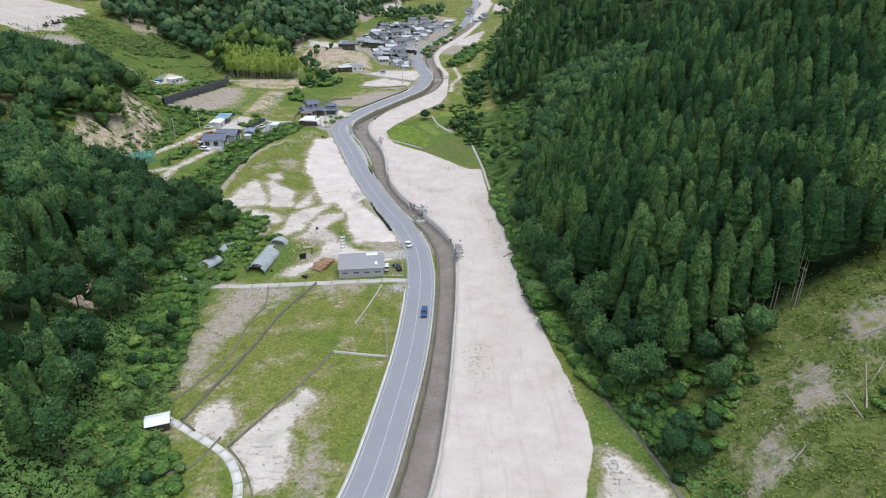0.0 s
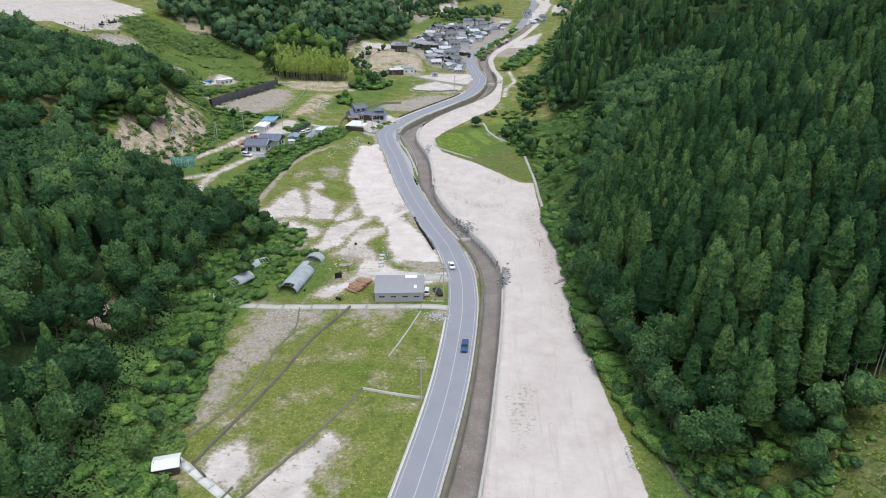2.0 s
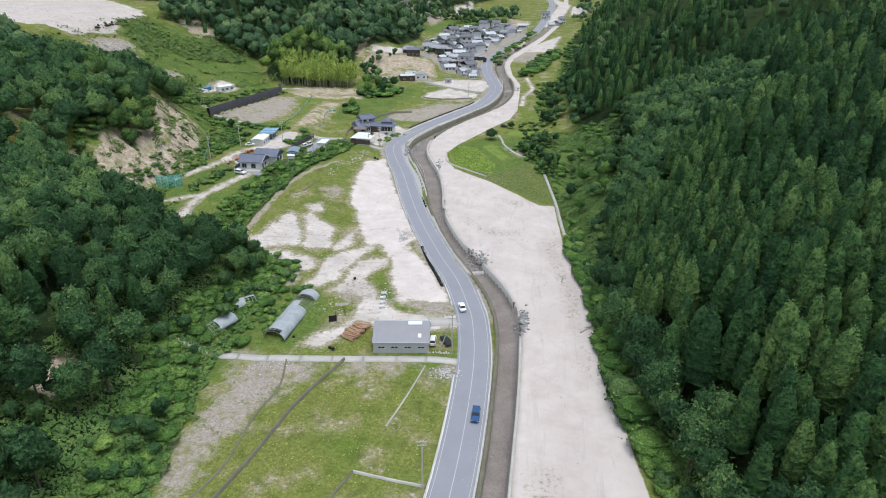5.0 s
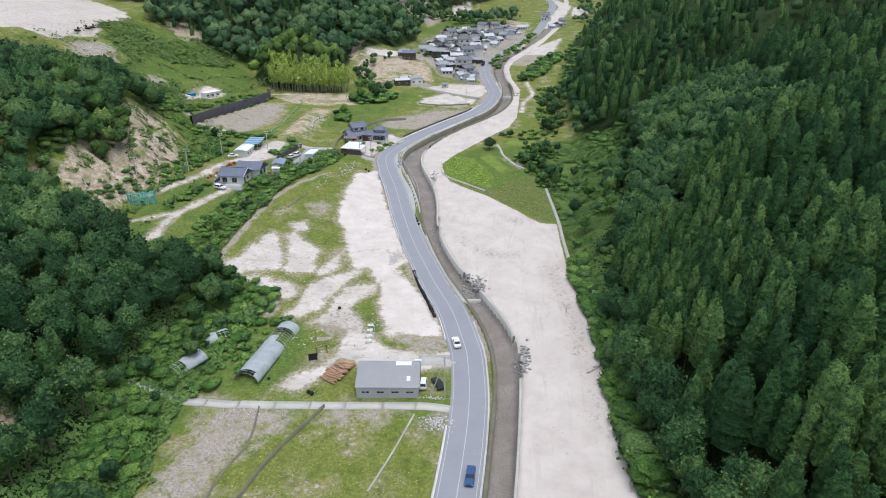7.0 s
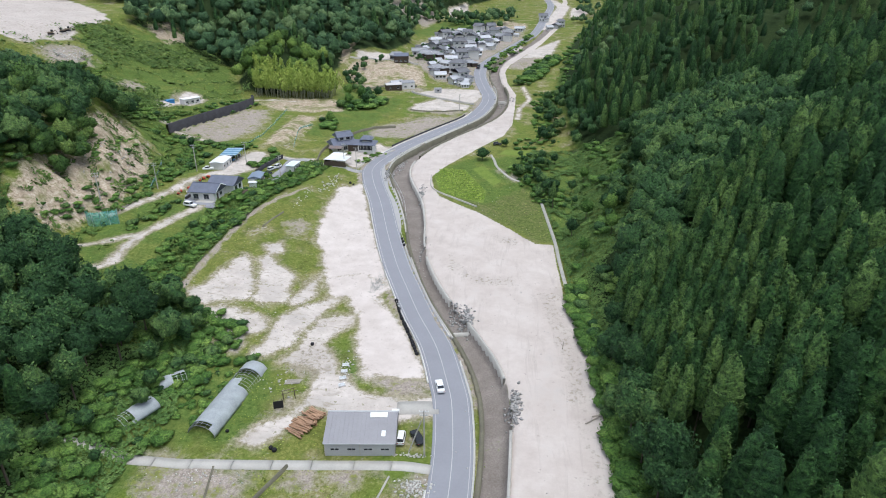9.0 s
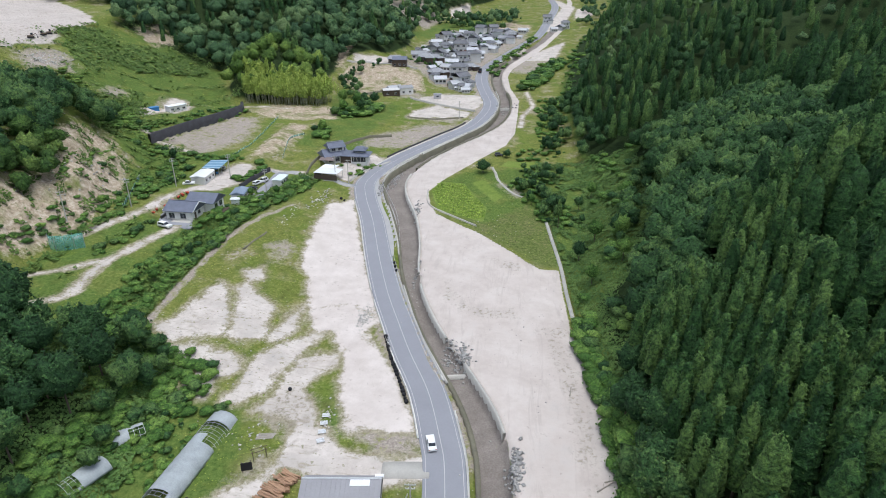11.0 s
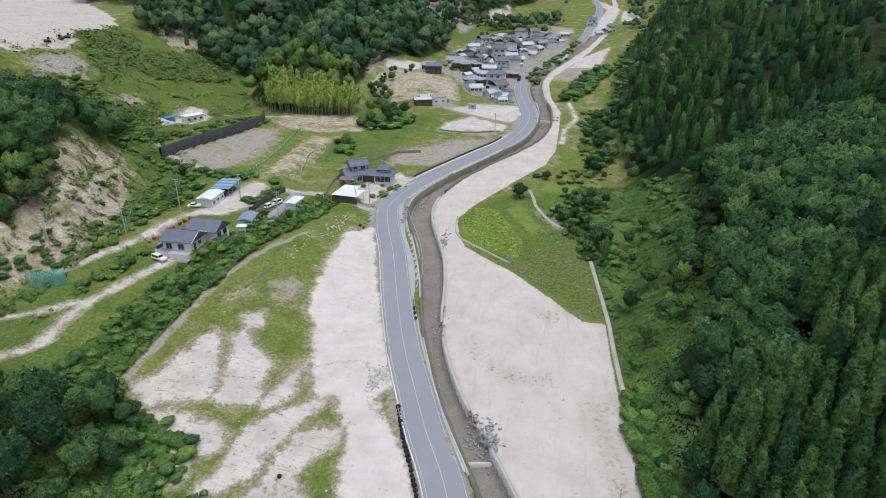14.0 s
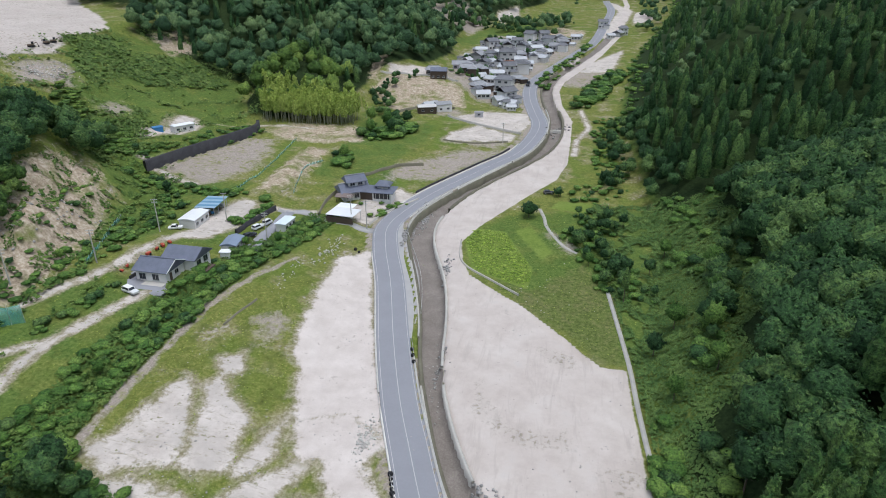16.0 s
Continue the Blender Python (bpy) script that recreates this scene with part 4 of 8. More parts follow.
def broad_crown(rng, tall, wide, count, low=0.3, leaf=0.42, lobes=9, rings=9, sides=14):
    """A leafy crown that swells into many uneven lobes, with loose sprays over it."""
    d = rng.normal(size=(lobes, 3))
    d[:, 2] = np.abs(d[:, 2]) * 0.9 - 0.15
    d /= np.linalg.norm(d, axis=1)[:, None]
    swell = rng.uniform(0.20, 0.46, lobes)
    tight = 0.55 / lobes
    axes = np.array([wide * rng.uniform(0.9, 1.05), wide * rng.uniform(0.9, 1.05), tall * (1 - low) * 0.5])
    mid = np.array([0, 0, tall * (1 + low) * 0.5])

    def reach(q):
        return 0.62 + (swell * np.exp(-(1 - q @ d.T) / tight)).max(1)

    def turned(polar, a):
        return np.column_stack([np.sin(polar) * np.cos(a), np.sin(polar) * np.sin(a), np.cos(polar)])

    pp, aa = np.meshgrid(np.linspace(0.04, 2.25, rings), np.arange(sides) * 2 * np.pi / sides, indexing="ij")
    aa = aa + (np.arange(rings) % 2)[:, None] * np.pi / sides
    q = turned((pp + rng.uniform(-0.05, 0.05, pp.shape)).ravel(), aa.ravel())
    core = mid + q * axes * (reach(q) * rng.uniform(0.84, 1.04, len(q)))[:, None]
    polar = np.arccos(rng.uniform(-0.45, 1.0, count))
    w = turned(polar, rng.uniform(0, 2 * np.pi, count))
    p = mid + w * axes * (reach(w) * rng.uniform(0.90, 1.16, count))[:, None]
    p[:, 2] = np.maximum(p[:, 2], tall * 0.04)
    v, f = leaves(p, w / axes * wide + np.array([0, 0, 0.35]), leaf * rng.uniform(0.5, 1.3, count), rng)
    own = np.vstack([np.repeat(w, 4, 0), q])
    v = np.vstack([v, core])
    n = own * 0.6 + crown_normals(v, tall) * 0.6
    return v, np.vstack([f, grid_faces(rings, sides)[:, ::-1] + len(v) - len(core)]), n / np.linalg.norm(n, axis=1)[:, None]


def bamboo_crown(rng, tall, wide, count):
    """Feathery plumes that arch over at the tip."""
    k = rng.uniform(0, 1, count)
    lean = rng.uniform(0, 2 * np.pi)
    bend = 1.6 * k ** 2
    a = rng.uniform(0, 2 * np.pi, count)
    r = wide * np.sin(np.pi * np.clip(0.12 + 0.88 * k, 0, 1)) ** 0.7 * rng.uniform(0.3, 1, count)
    p = np.column_stack([np.cos(a) * r + np.cos(lean) * bend, np.sin(a) * r + np.sin(lean) * bend, tall * (0.42 + 0.58 * k)])
    o = np.column_stack([np.cos(a), np.sin(a), rng.uniform(-0.1, 0.8, count)])
    v, f = leaves(p, o, 0.32 * rng.uniform(0.6, 1.3, count) * (220 / count) ** 0.4, rng)
    return v, f, crown_normals(v, tall)


def trunk_of(tall, thick, limbs, rng, reach):
    """A tapered trunk with limbs, as triangles."""
    vs, fs, at = [], [], 0

    def stem(a, b, r0, r1, n=5):
        nonlocal at
        a, b = np.array(a, float), np.array(b, float)
        d = (b - a) / np.linalg.norm(b - a)
        p = np.cross(d, (0.31, 0.9, 0.2))
        p /= np.linalg.norm(p)
        q = np.cross(d, p)
        ring = [np.cos(t) * p + np.sin(t) * q for t in np.arange(n) * 2 * np.pi / n]
        vs.extend([a + r0 * c for c in ring] + [b + r1 * c for c in ring])
        for k in range(n):
            j = (k + 1) % n
            fs.extend([(at + k, at + j, at + n + j), (at + k, at + n + j, at + n + k)])
        at += 2 * n

    stem((0, 0, -0.8), (0, 0, tall * 0.5), thick, thick * 0.6)
    stem((0, 0, tall * 0.5), (0.1, 0.05, tall * 0.93), thick * 0.6, thick * 0.12)
    for k in range(limbs):
        a, h = rng.uniform(0, 2 * np.pi), tall * rng.uniform(0.3, 0.75)
        stem((0, 0, h), (np.cos(a) * reach * 0.7, np.sin(a) * reach * 0.7, h + reach * 0.45), thick * 0.35, thick * 0.08, 4)
    return np.array(vs), np.array(fs)


def kinds(seed, make, n):
    return [make(np.random.default_rng(seed + k)) for k in range(n)]


SPEARS = kinds(150, lambda r: cedar_crown(r, 18.0, r.uniform(1.75, 2.15), 80, 0.46, 15, 9), 7)
CEDARS = kinds(10, lambda r: cedar_crown(r, 19.5, r.uniform(2.0, 3.1), 100, 0.38, 16, 10), 9)
BROADS = kinds(30, lambda r: broad_crown(r, 13.5, 4.7, 520, 0.16, 0.30, 30, 13, 18), 6)
MID_BROADS = kinds(40, lambda r: broad_crown(r, 13.5, 4.8, 210, 0.2, 0.38, 24, 10, 14), 7)
BUSHES = kinds(50, lambda r: broad_crown(r, 2.2, 2.0, 60, 0.0, 0.17, 10, 6, 9), 7)
FAR_BUSHES = kinds(60, lambda r: broad_crown(r, 2.2, 2.0, 24, 0.0, 0.26, 6, 5, 7), 5)
CULMS = kinds(70, lambda r: bamboo_crown(r, 11.5, 1.7, 150), 6)
FAR_CEDARS = kinds(90, lambda r: cedar_crown(r, 16.5, 2.6, 24, 0.36, 9, 7), 5)
FAR_BROADS = kinds(110, lambda r: broad_crown(r, 11.5, 4.8, 64, 0.15, 0.52, 14, 7, 9), 6)
GARDEN_TREES = kinds(130, lambda r: broad_crown(r, 9.5, 4.4, 50, 0.08, 0.48, 10, 6, 9), 4)


def facing(v, f, normals):
    """Turn each leaf's front to the side that its crown shows."""
    n = np.cross(v[f[:, 1]] - v[f[:, 0]], v[f[:, 2]] - v[f[:, 0]])
    wrong = (n * normals[f].sum(1)).sum(1) < 0
    f = f.copy()
    f[wrong] = f[wrong][:, ::-1]
    return f


def soften(me, normals, share=0.45):
    """Blend the leaves' own facing with the crown's."""
    own = np.zeros(len(me.vertices) * 3, np.float32)
    me.vertices.foreach_get("normal", own)
    own = own.reshape(-1, 3)
    n = normals * share + own * (1 - share)
    n /= np.linalg.norm(n, axis=1)[:, None] + 1e-9
    me.polygons.foreach_set("use_smooth", np.ones(len(me.polygons), bool))
    me.normals_split_custom_set_from_vertices(n.astype(np.float32))


def scatter(x0, x1, y0, y1, gap, seed, jitter=0.42):
    rng = np.random.default_rng(seed)
    x, y = np.meshgrid(np.arange(x0, x1, gap), np.arange(y0, y1, gap))
    x, y = x.ravel().copy(), y.ravel().copy()
    x += (np.floor(y / gap) % 2) * gap * 0.5
    return x + rng.uniform(-jitter, jitter, x.size) * gap, y + rng.uniform(-jitter, jitter, x.size) * gap


def grove(name, makes, material, places, label, category, flat=1.0):
    """Trees past counting, as one piece of stuff. places: x, y, z, size, turn, tone."""
    if not len(places):
        return
    vs, fs, ns, tint, at = [], [], [], [], 0
    if flat != 1.0:
        lift = np.array([0, 0, 1.2 if flat < 0.5 else 0.3])
        makes = [(v * np.array([1, 1, flat]), f, (n + lift) / (np.linalg.norm(n + lift, axis=1)[:, None] + 1e-9)) for v, f, n in makes]
    shade = [n for v, f, n in makes]
    makes = [(v, facing(v, f, n)) for v, f, n in makes]
    for k, (x, y, z, s, turn, tone) in enumerate(places):
        v, f = makes[k % len(makes)]
        c, n = np.cos(turn), np.sin(turn)
        w = np.column_stack([(v[:, 0] * c - v[:, 1] * n) * s, (v[:, 0] * n + v[:, 1] * c) * s, v[:, 2] * s]) + (x, y, z - 0.3)
        vs.append(w)
        fs.append(f + at)
        q = shade[k % len(makes)]
        ns.append(np.column_stack([q[:, 0] * c - q[:, 1] * n, q[:, 0] * n + q[:, 1] * c, q[:, 2]]))
        tint.append(np.full(len(v), tone))
        at += len(v)
    me = mesh_of(name, np.concatenate(vs), np.concatenate(fs), material)
    me.attributes.new("tint", "FLOAT", "POINT").data.foreach_set("value", np.concatenate(tint).astype(np.float32))
    me.attributes.new("grove", "FLOAT", "POINT").data.foreach_set("value", np.ones(at, np.float32))
    soften(me, np.concatenate(ns))
    tagged(new(name, me), label, category, kind="stuff")


def single_trees(name, makes, material, places, trunk, label, category, group):
    """Trees that can be told apart: each a thing with its trunk and crown."""
    first = []
    for v, f, n in makes:
        root = base_of(name, Matrix.Identity(4), label, category, group)
        rng = np.random.default_rng(5)
        tv, tf = trunk_of(*trunk[:3], rng, trunk[3])
        new("trunk", mesh_of("trunk", tv, tf, BARK, True)).parent = root
        me = mesh_of("crown", v, facing(v, f, n), material)
        soften(me, n)
        new("crown", me).parent = root
        first.append(root)
    for k, (x, y, z, s, turn, tone) in enumerate(places):
        m = Matrix.LocRotScale((x, y, z - 0.3), Euler((0, 0, turn)), (s, s, s * (0.92 + 0.16 * tone)))
        if k < len(first):
            first[k].matrix_basis = m
        else:
            ob = copy_thing(first[k % len(first)], m)
            ob.matrix_basis = m


def zone(x, y):
    """What grows at each place: 1 cedar, 2 broadleaf, 3 bush, 4 bamboo, 0 nothing."""
    u, v = x - curve(y, FOOT_R), curve(y, FOOT_L) - x
    w, c = curve(y, EARTH_TOE) - x, curve(y, FOOT_C) - x
    k = np.zeros(x.shape, int)
    patch, fine = wave(x, y, 70, 21), wave(x, y, 17, 22)
    wood = wooded(x, y)
    # hillside beyond the gravel: plantation, then scrub hollow, mixed wood and the dark ridge
    right = (u > 1.0) & (wood > 0.1)
    k[right] = 2
    k[right & (u > 5) & (y < 222 - 0.8 * np.maximum(x - 28, -4))] = 1
    k[right & (x > 46) & (y < 238 + 0.25 * (x - 60)) & (fine > -0.75)] = 1
    k[right & (y < 150) & (u < 10) & (fine > -0.2)] = 2
    k[right & (x > 86) & (y > 252) & (fine + 0.4 * patch > -0.3)] = 1
    k[right & (y > 334 - 6 * fine) & (u > 7) & (fine + 0.5 * patch > -0.55)] = 1
    k[right & (x > 88 + 6 * fine) & (x < 150) & (y > 160) & (y < 262) & (wave(x, y, 5, 23) + 0.5 * patch > 0.45)] = 6
    k[right & (hollow(x, y) > 0.35) | right & (u < 11 + 3 * fine) & (y > 212) & (y < 346)] = 3
    k[right & (y > 430) & (u < 12)] = 3
    # wooded spur beside the fields
    left = (v > 2) & (y < 208 + 8 * ease(-80, -88, x) + 10 * ease(-95, -125, x)) & (x > -300)
    k[left & (v > 9) & (wood > 0.2)] = 2
    k[left & (v > 14) & (wood > 0.3) & (patch + 0.5 * fine > 0.15) & (y < 186)] = 1
    k[left & (v <= 11)] = 3
    # earthen spur
    k[(w > 8) & (wood > 0.25) & (y > 186) & (y < 350)] = 2
    # hill behind the bamboo, and the head of the valley
    hill = (c > 4) & (y > 404) & (wood > 0.3)
    k[hill] = np.where(patch[hill] + 0.5 * fine[hill] > 0.5, 1, 2)
    k[(y > 935)] = 1
    k[(y > 700) & (y < 930) & (k == 0) & (np.abs(x - curve(y, ROAD_AT)) > 30) & (distance_to([(-80, 735), (-86, 850), (-20, 935), (4, 935), (10, 760), (-35, 735)], x, y) > 0) & (patch + 0.6 * fine > 0.0)] = 2
    # the bare scar on the wooded spur, with low growth below it
    k[(np.hypot((x + 86) / 5, (y - 134) / 6) < 1)] = 0
    k[(np.hypot((x + 78) / 8, (y - 120) / 8) < 1)] = 3
    return k


def carpet(name, label, area, count, grows, seed, tones, size=(0.22, 0.5), deep=1.0):
    """Low leafy growth that lies in mounds over the ground wherever `grows` says so."""
    r = np.random.default_rng(seed)
    x, y = r.uniform(area[0], area[1], count), r.uniform(area[2], area[3], count)
    ok = grows(x, y)
    x, y = x[ok], y[ok]
    n = len(x)
    mound = deep * (0.35 + 0.9 * np.maximum(0, wave(x, y, 7, 84) + 0.3) + 0.5 * np.maximum(0, wave(x, y, 2.6, 85)))
    z = height(x, y) + mound * r.uniform(0.7, 1.05, n)
    step = 0.5
    slope = [0.9 * deep * (wave(x + dx, y + dy, 7, 84) - wave(x - dx, y - dy, 7, 84)) / (2 * step) for dx, dy in ((step, 0), (0, step))]
    land = [(height(x + dx, y + dy) - height(x - dx, y - dy)) / (2 * step) for dx, dy in ((step, 0), (0, step))]
    up = np.column_stack([-slope[0] - np.clip(land[0], -1, 1), -slope[1] - np.clip(land[1], -1, 1), np.ones(n)])
    up /= np.linalg.norm(up, axis=1)[:, None]
    v, f = leaves(np.column_stack([x, y, z]), up, r.uniform(*size, n), r, 0.25, 0.15)
    normals = np.repeat(up, 4, 0)
    me = mesh_of(name, v, facing(v, f, normals), foliage(name + "_leaves", *tones, 0.38, 0.4, 0.6))
    tone = np.clip(0.5 + 0.35 * wave(x, y, 11, 86) + r.uniform(-0.15, 0.15, n), 0, 1)
    me.attributes.new("tint", "FLOAT", "POINT").data.foreach_set("value", np.repeat(tone, 4).astype(np.float32))
    me.attributes.new("grove", "FLOAT", "POINT").data.foreach_set("value", np.ones(len(v), np.float32))
    soften(me, normals, 0.7)
    tagged(new(name, me), label, "undergrowth", kind="stuff")


def low_growth():
    """The leafy carpets of the valley's sides."""
    lush = ((0.064, 0.128, 0.040), (0.098, 0.176, 0.054), (0.148, 0.228, 0.074))
    brake = ((0.050, 0.098, 0.026), (0.088, 0.150, 0.040), (0.150, 0.215, 0.062))

    def in_hollow(x, y):
        u = x - curve(y, FOOT_R)
        beside = np.interp(y, [196, 206, 218, 232, 246, 259, 275, 290, 310], [24.4, 22.3, 20.4, 18.7, 17.6, 16.9, 15.2, 13.6, 10.0]) + 0.9
        return (x > beside) & ((hollow(x, y) > 0.2) | (u < 9) & (y > 205)) & (y < 350) & ((y < 262) | (u > -2) | (wave(x, y, 8, 87) > -0.2))

    carpet("creepers", "bright green creeper carpet over the scrub hollow", (9, 74, 205, 348), 76000, in_hollow, 83, ((0.060, 0.116, 0.036), (0.086, 0.150, 0.046), (0.128, 0.196, 0.062)), (0.22, 0.5), 0.7)

    def left_foot(x, y):
        v = curve(y, FOOT_L) - x
        return (v > -2.5 + 2 * wave(x, y, 10, 88)) & (v < 26) & (np.hypot((x + 86) / 5, (y - 134) / 5) > 1)

    carpet("bank_brambles", "lush green brambles along the foot of the wooded spur", (-104, -44, 66, 206), 66000, left_foot, 93, lush)

    def by_wood(x, y):
        u = x - curve(y, FOOT_R)
        return (u > -1.5) & (u < 5)

    carpet("edge_brambles", "green brambles along the foot of the hillside wood", (19, 52, 78, 206), 26000, by_wood, 95, lush)

    def on_bank(x, y):
        mid = np.interp(y, [206, 222, 237, 252, 268, 282, 294, 318], [-88.5, -88.5, -89, -88.5, -86.5, -84, -80, -74])
        return np.abs(x - mid) < 5.2

    def on_felled(x, y):
        return (cover(BRUSH, x, y, 4.0) > 0.5) & (x > 42) & (wave(x, y, 9, 105) + 0.7 * wave(x, y, 3.5, 106) > 0.0) & (cover(DIRT, x, y, 4.0) < 0.4)

    carpet("slope_regrowth", "patchy olive-green regrowth on the felled slope", (40, 112, 66, 122), 30000, on_felled, 107, ((0.062, 0.098, 0.022), (0.110, 0.152, 0.036), (0.180, 0.220, 0.062)), (0.14, 0.36), 0.5)
    carpet("bank_scrub", "green scrub on the terrace bank", (-96, -66, 206, 320), 24000, on_bank, 97, brake)

    def on_meadow(x, y):
        thick = cover({"a": LUSH["shrub_slope"], "b": LUSH["low_slope"]}, x, y, 4.0)
        return thick + 0.5 * wave(x, y, 15, 98) + 0.3 * wave(x, y, 4, 104) > np.random.default_rng(5).uniform(0.2, 0.85, len(x))

    carpet("meadow_brake", "soft green bracken and shrubs over the meadow slope", (-240, -140, 315, 480), 60000, on_meadow, 99, ((0.060, 0.105, 0.032), (0.100, 0.160, 0.048), (0.160, 0.220, 0.072)), (0.3, 0.75), 1.1)

    def on_spur(x, y):
        w = curve(y, EARTH_TOE) - x
        return (w > -14) & (w < 24) & (wave(x, y, 12, 101) + 0.6 * wave(x, y, 5, 102) > np.where(w > 0, 0.35, 0.0)) & (np.abs(x + 112) > 3) & (cover(BARE, x, y) < 0.3)

    carpet("spur_scrub", "patchy green scrub on the earthen spur", (-165, -106, 222, 335), 36000, on_spur, 103, brake, (0.22, 0.55))


def plant():
    rng = np.random.default_rng(77)
    near = {1: [], 2: [], 3: [], 6: []}
    single = {1: [], 2: []}
    far = {1: [], 2: [], 5: [], 6: []}
    spears = []

    def put(x, y, is_near, only=(1, 2, 3), spear=None):
        seen = (x > -0.75 * y - 10) & (x < 0.75 * y + 10) & (y > 76)
        x, y = x[seen], y[seen]
        k = zone(x, y)
        z = height(x, y)
        young = (y > 166) & (y < 226) & (x < 56 + 3 * wave(x, y, 22, 71)) & (x > 0)
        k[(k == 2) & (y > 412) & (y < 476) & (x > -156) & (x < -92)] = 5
        for kind in only:
            for i in np.flatnonzero(k == kind):
                s, turn, tone = rng.uniform(0.80, 1.12), rng.uniform(0, 6.28), float(np.clip(0.5 + 0.42 * wave(x[i], y[i], 34, 61) + rng.uniform(-0.4, 0.4), 0, 1))
                if rng.uniform() < 0.04 or (spear is not None and kind == 1 and young[i] != spear):
                    continue
                fit = 0.5 * s + 0.48 if spear else s * (0.74 if x[i] < 0 and kind == 1 else 1.0) * (1 - 0.30 * float(ease(318, 345, y[i])) * (x[i] > 0)) * (0.94 if x[i] < -125 and y[i] < 352 else 1.0) * (rng.uniform(0.85, 1.4) if x[i] < 0 and y[i] > 400 and kind == 2 else 1.0)
                row = (x[i], y[i], z[i], fit, turn, tone)
                u, v = x[i] - curve(y[i], FOOT_R), curve(y[i], FOOT_L) - x[i]
                if kind == 1 and y[i] < 168 and x[i] > 0:
                    row = (*row[:3], fit * 1.04, turn, tone)
                if spear and len(single[1]) < 290 and u < 40:
                    single[1].append(row)
                elif spear:
                    spears.append(row)
                elif kind == 3 and x[i] < 0 and rng.uniform() < 0.34:
                    near[2].append((*row[:3], s * rng.uniform(0.28, 0.58), turn, tone))
                elif kind == 3:
                    for _ in range(1 + (rng.uniform() < 0.7)):
                        dx, dy = rng.uniform(-2.6, 2.6, 2)
                        if only != (3,) or wave(x[i], y[i], 13, 81) > 0.55:
                            near[3].append((x[i] + dx, y[i] + dy, ground_z(x[i] + dx, y[i] + dy), s * rng.uniform(0.6, 1.7), turn, float(np.clip(tone + rng.uniform(-0.25, 0.25), 0, 1))))
                elif is_near and (kind == 2 and (0 < u < 12 and y[i] < 250 or 0 < v < 40 and 70 < y[i] < 205)) and len(single[kind]) < 290:
                    single[kind].append(row)
                elif is_near and kind in near:
                    near[kind].append(row)
                else:
                    far[kind].append(row)

    for k, (x0, x1, y0, y1, gap, close) in enumerate((
            (-150, -44, 62, 216, 5.0, True), (150, 260, 150, 330, 6.2, False), (20, 104, 330, 452, 4.9, True), (104, 230, 330, 452, 6.6, False), (20, 200, 452, 560, 6.4, False),
            (-186, -128, 186, 350, 5.2, True), (-200, -150, 100, 186, 5.6, False), (-240, -186, 200, 350, 6.6, False), (-330, -20, 404, 640, 6.6, False), (20, 260, 560, 900, 10.0, False), (-220, 120, 640, 930, 10.0, False),
            (-200, 300, 936, 1060, 10.0, False))):
        put(*scatter(x0, x1, y0, y1, gap, k + 1), close, (1, 2, 3, 5, 6))
    put(*scatter(20, 62, 160, 228, 2.95, 31, 0.2), True, (1,), True)
    put(*scatter(20, 150, 92, 330, 3.95, 32, 0.34), True, (1, 2, 6), False)
    put(*scatter(16, 70, 92, 350, 3.0, 33), True, (3,))
    # hedge on the terrace bank, thickets and lone bushes
    def thicket(line, half, gap, size, into, least=0.4, most=1.4):
        p = spline(line, gap)
        for a in p:
            for _ in range(max(1, int(half * 2 / gap))):
                bx, by = a + rng.uniform(-half, half, 2)
                into.append((bx, by, ground_z(bx, by), size * rng.uniform(least, most), rng.uniform(0, 6.28), rng.uniform()))

    thicket([(-88, 208), (-90, 222), (-90, 237), (-87, 252), (-86, 268), (-84, 282), (-79, 294), (-76, 308), (-73, 314)], 4.4, 1.45, 0.9, near[3])
    thicket([(-86, 236), (-84, 262), (-78, 290)], 1.5, 2.2, 0.7, near[3])
    thicket([(-104, 256), (-106, 246), (-108, 238)], 2.0, 2.0, 0.8, near[3])
    thicket([(-118, 258), (-120, 270), (-118, 282), (-122, 300), (-126, 318)], 5.0, 2.2, 0.9, near[3])
    thicket([(-150, 330), (-140, 326), (-128, 324), (-116, 324), (-106, 326)], 3.0, 1.6, 0.9, near[3])
    thicket([(-154, 340), (-146, 358), (-138, 378), (-132, 396)], 4.0, 1.8, 0.8, near[3])
    thicket([(-97, 304), (-95, 310), (-94, 318), (-96, 324)], 1.6, 1.3, 1.0, near[3])
    thicket([(-86, 372), (-84, 366), (-88, 376)], 2.5, 1.2, 1.5, near[3])
    thicket([(-86, 404), (-78, 408), (-72, 420), (-78, 426)], 5.0, 1.6, 1.6, near[3])
    thicket([(8, 336), (14, 326), (6, 318), (12, 306), (20, 300), (14, 294), (22, 286)], 4.5, 2.0, 0.9, near[3])
    thicket([(8, 336), (14, 326), (6, 318), (12, 306), (20, 300), (14, 294), (22, 286)], 4.0, 3.0, 0.36, near[2], 0.6, 1.4)
    thicket([(34, 262), (38, 276), (42, 290), (46, 304), (46, 318)], 4.0, 3.6, 0.5, near[2], 0.5, 1.4)
    thicket([(6, 352), (14, 358), (20, 372), (18, 392), (21, 412), (18, 432), (22, 452)], 6.0, 2.8, 0.9, near[3])
    thicket([(16, 360), (22, 384), (20, 410), (24, 440)], 5.0, 4.0, 0.42, near[2], 0.6, 1.4)
    thicket([(-66.5, 166.6), (-64.5, 167.6)], 1.8, 0.9, 0.9, near[3])
    thicket([(-64, 172), (-62, 180), (-61, 188)], 1.6, 1.5, 0.55, near[3])
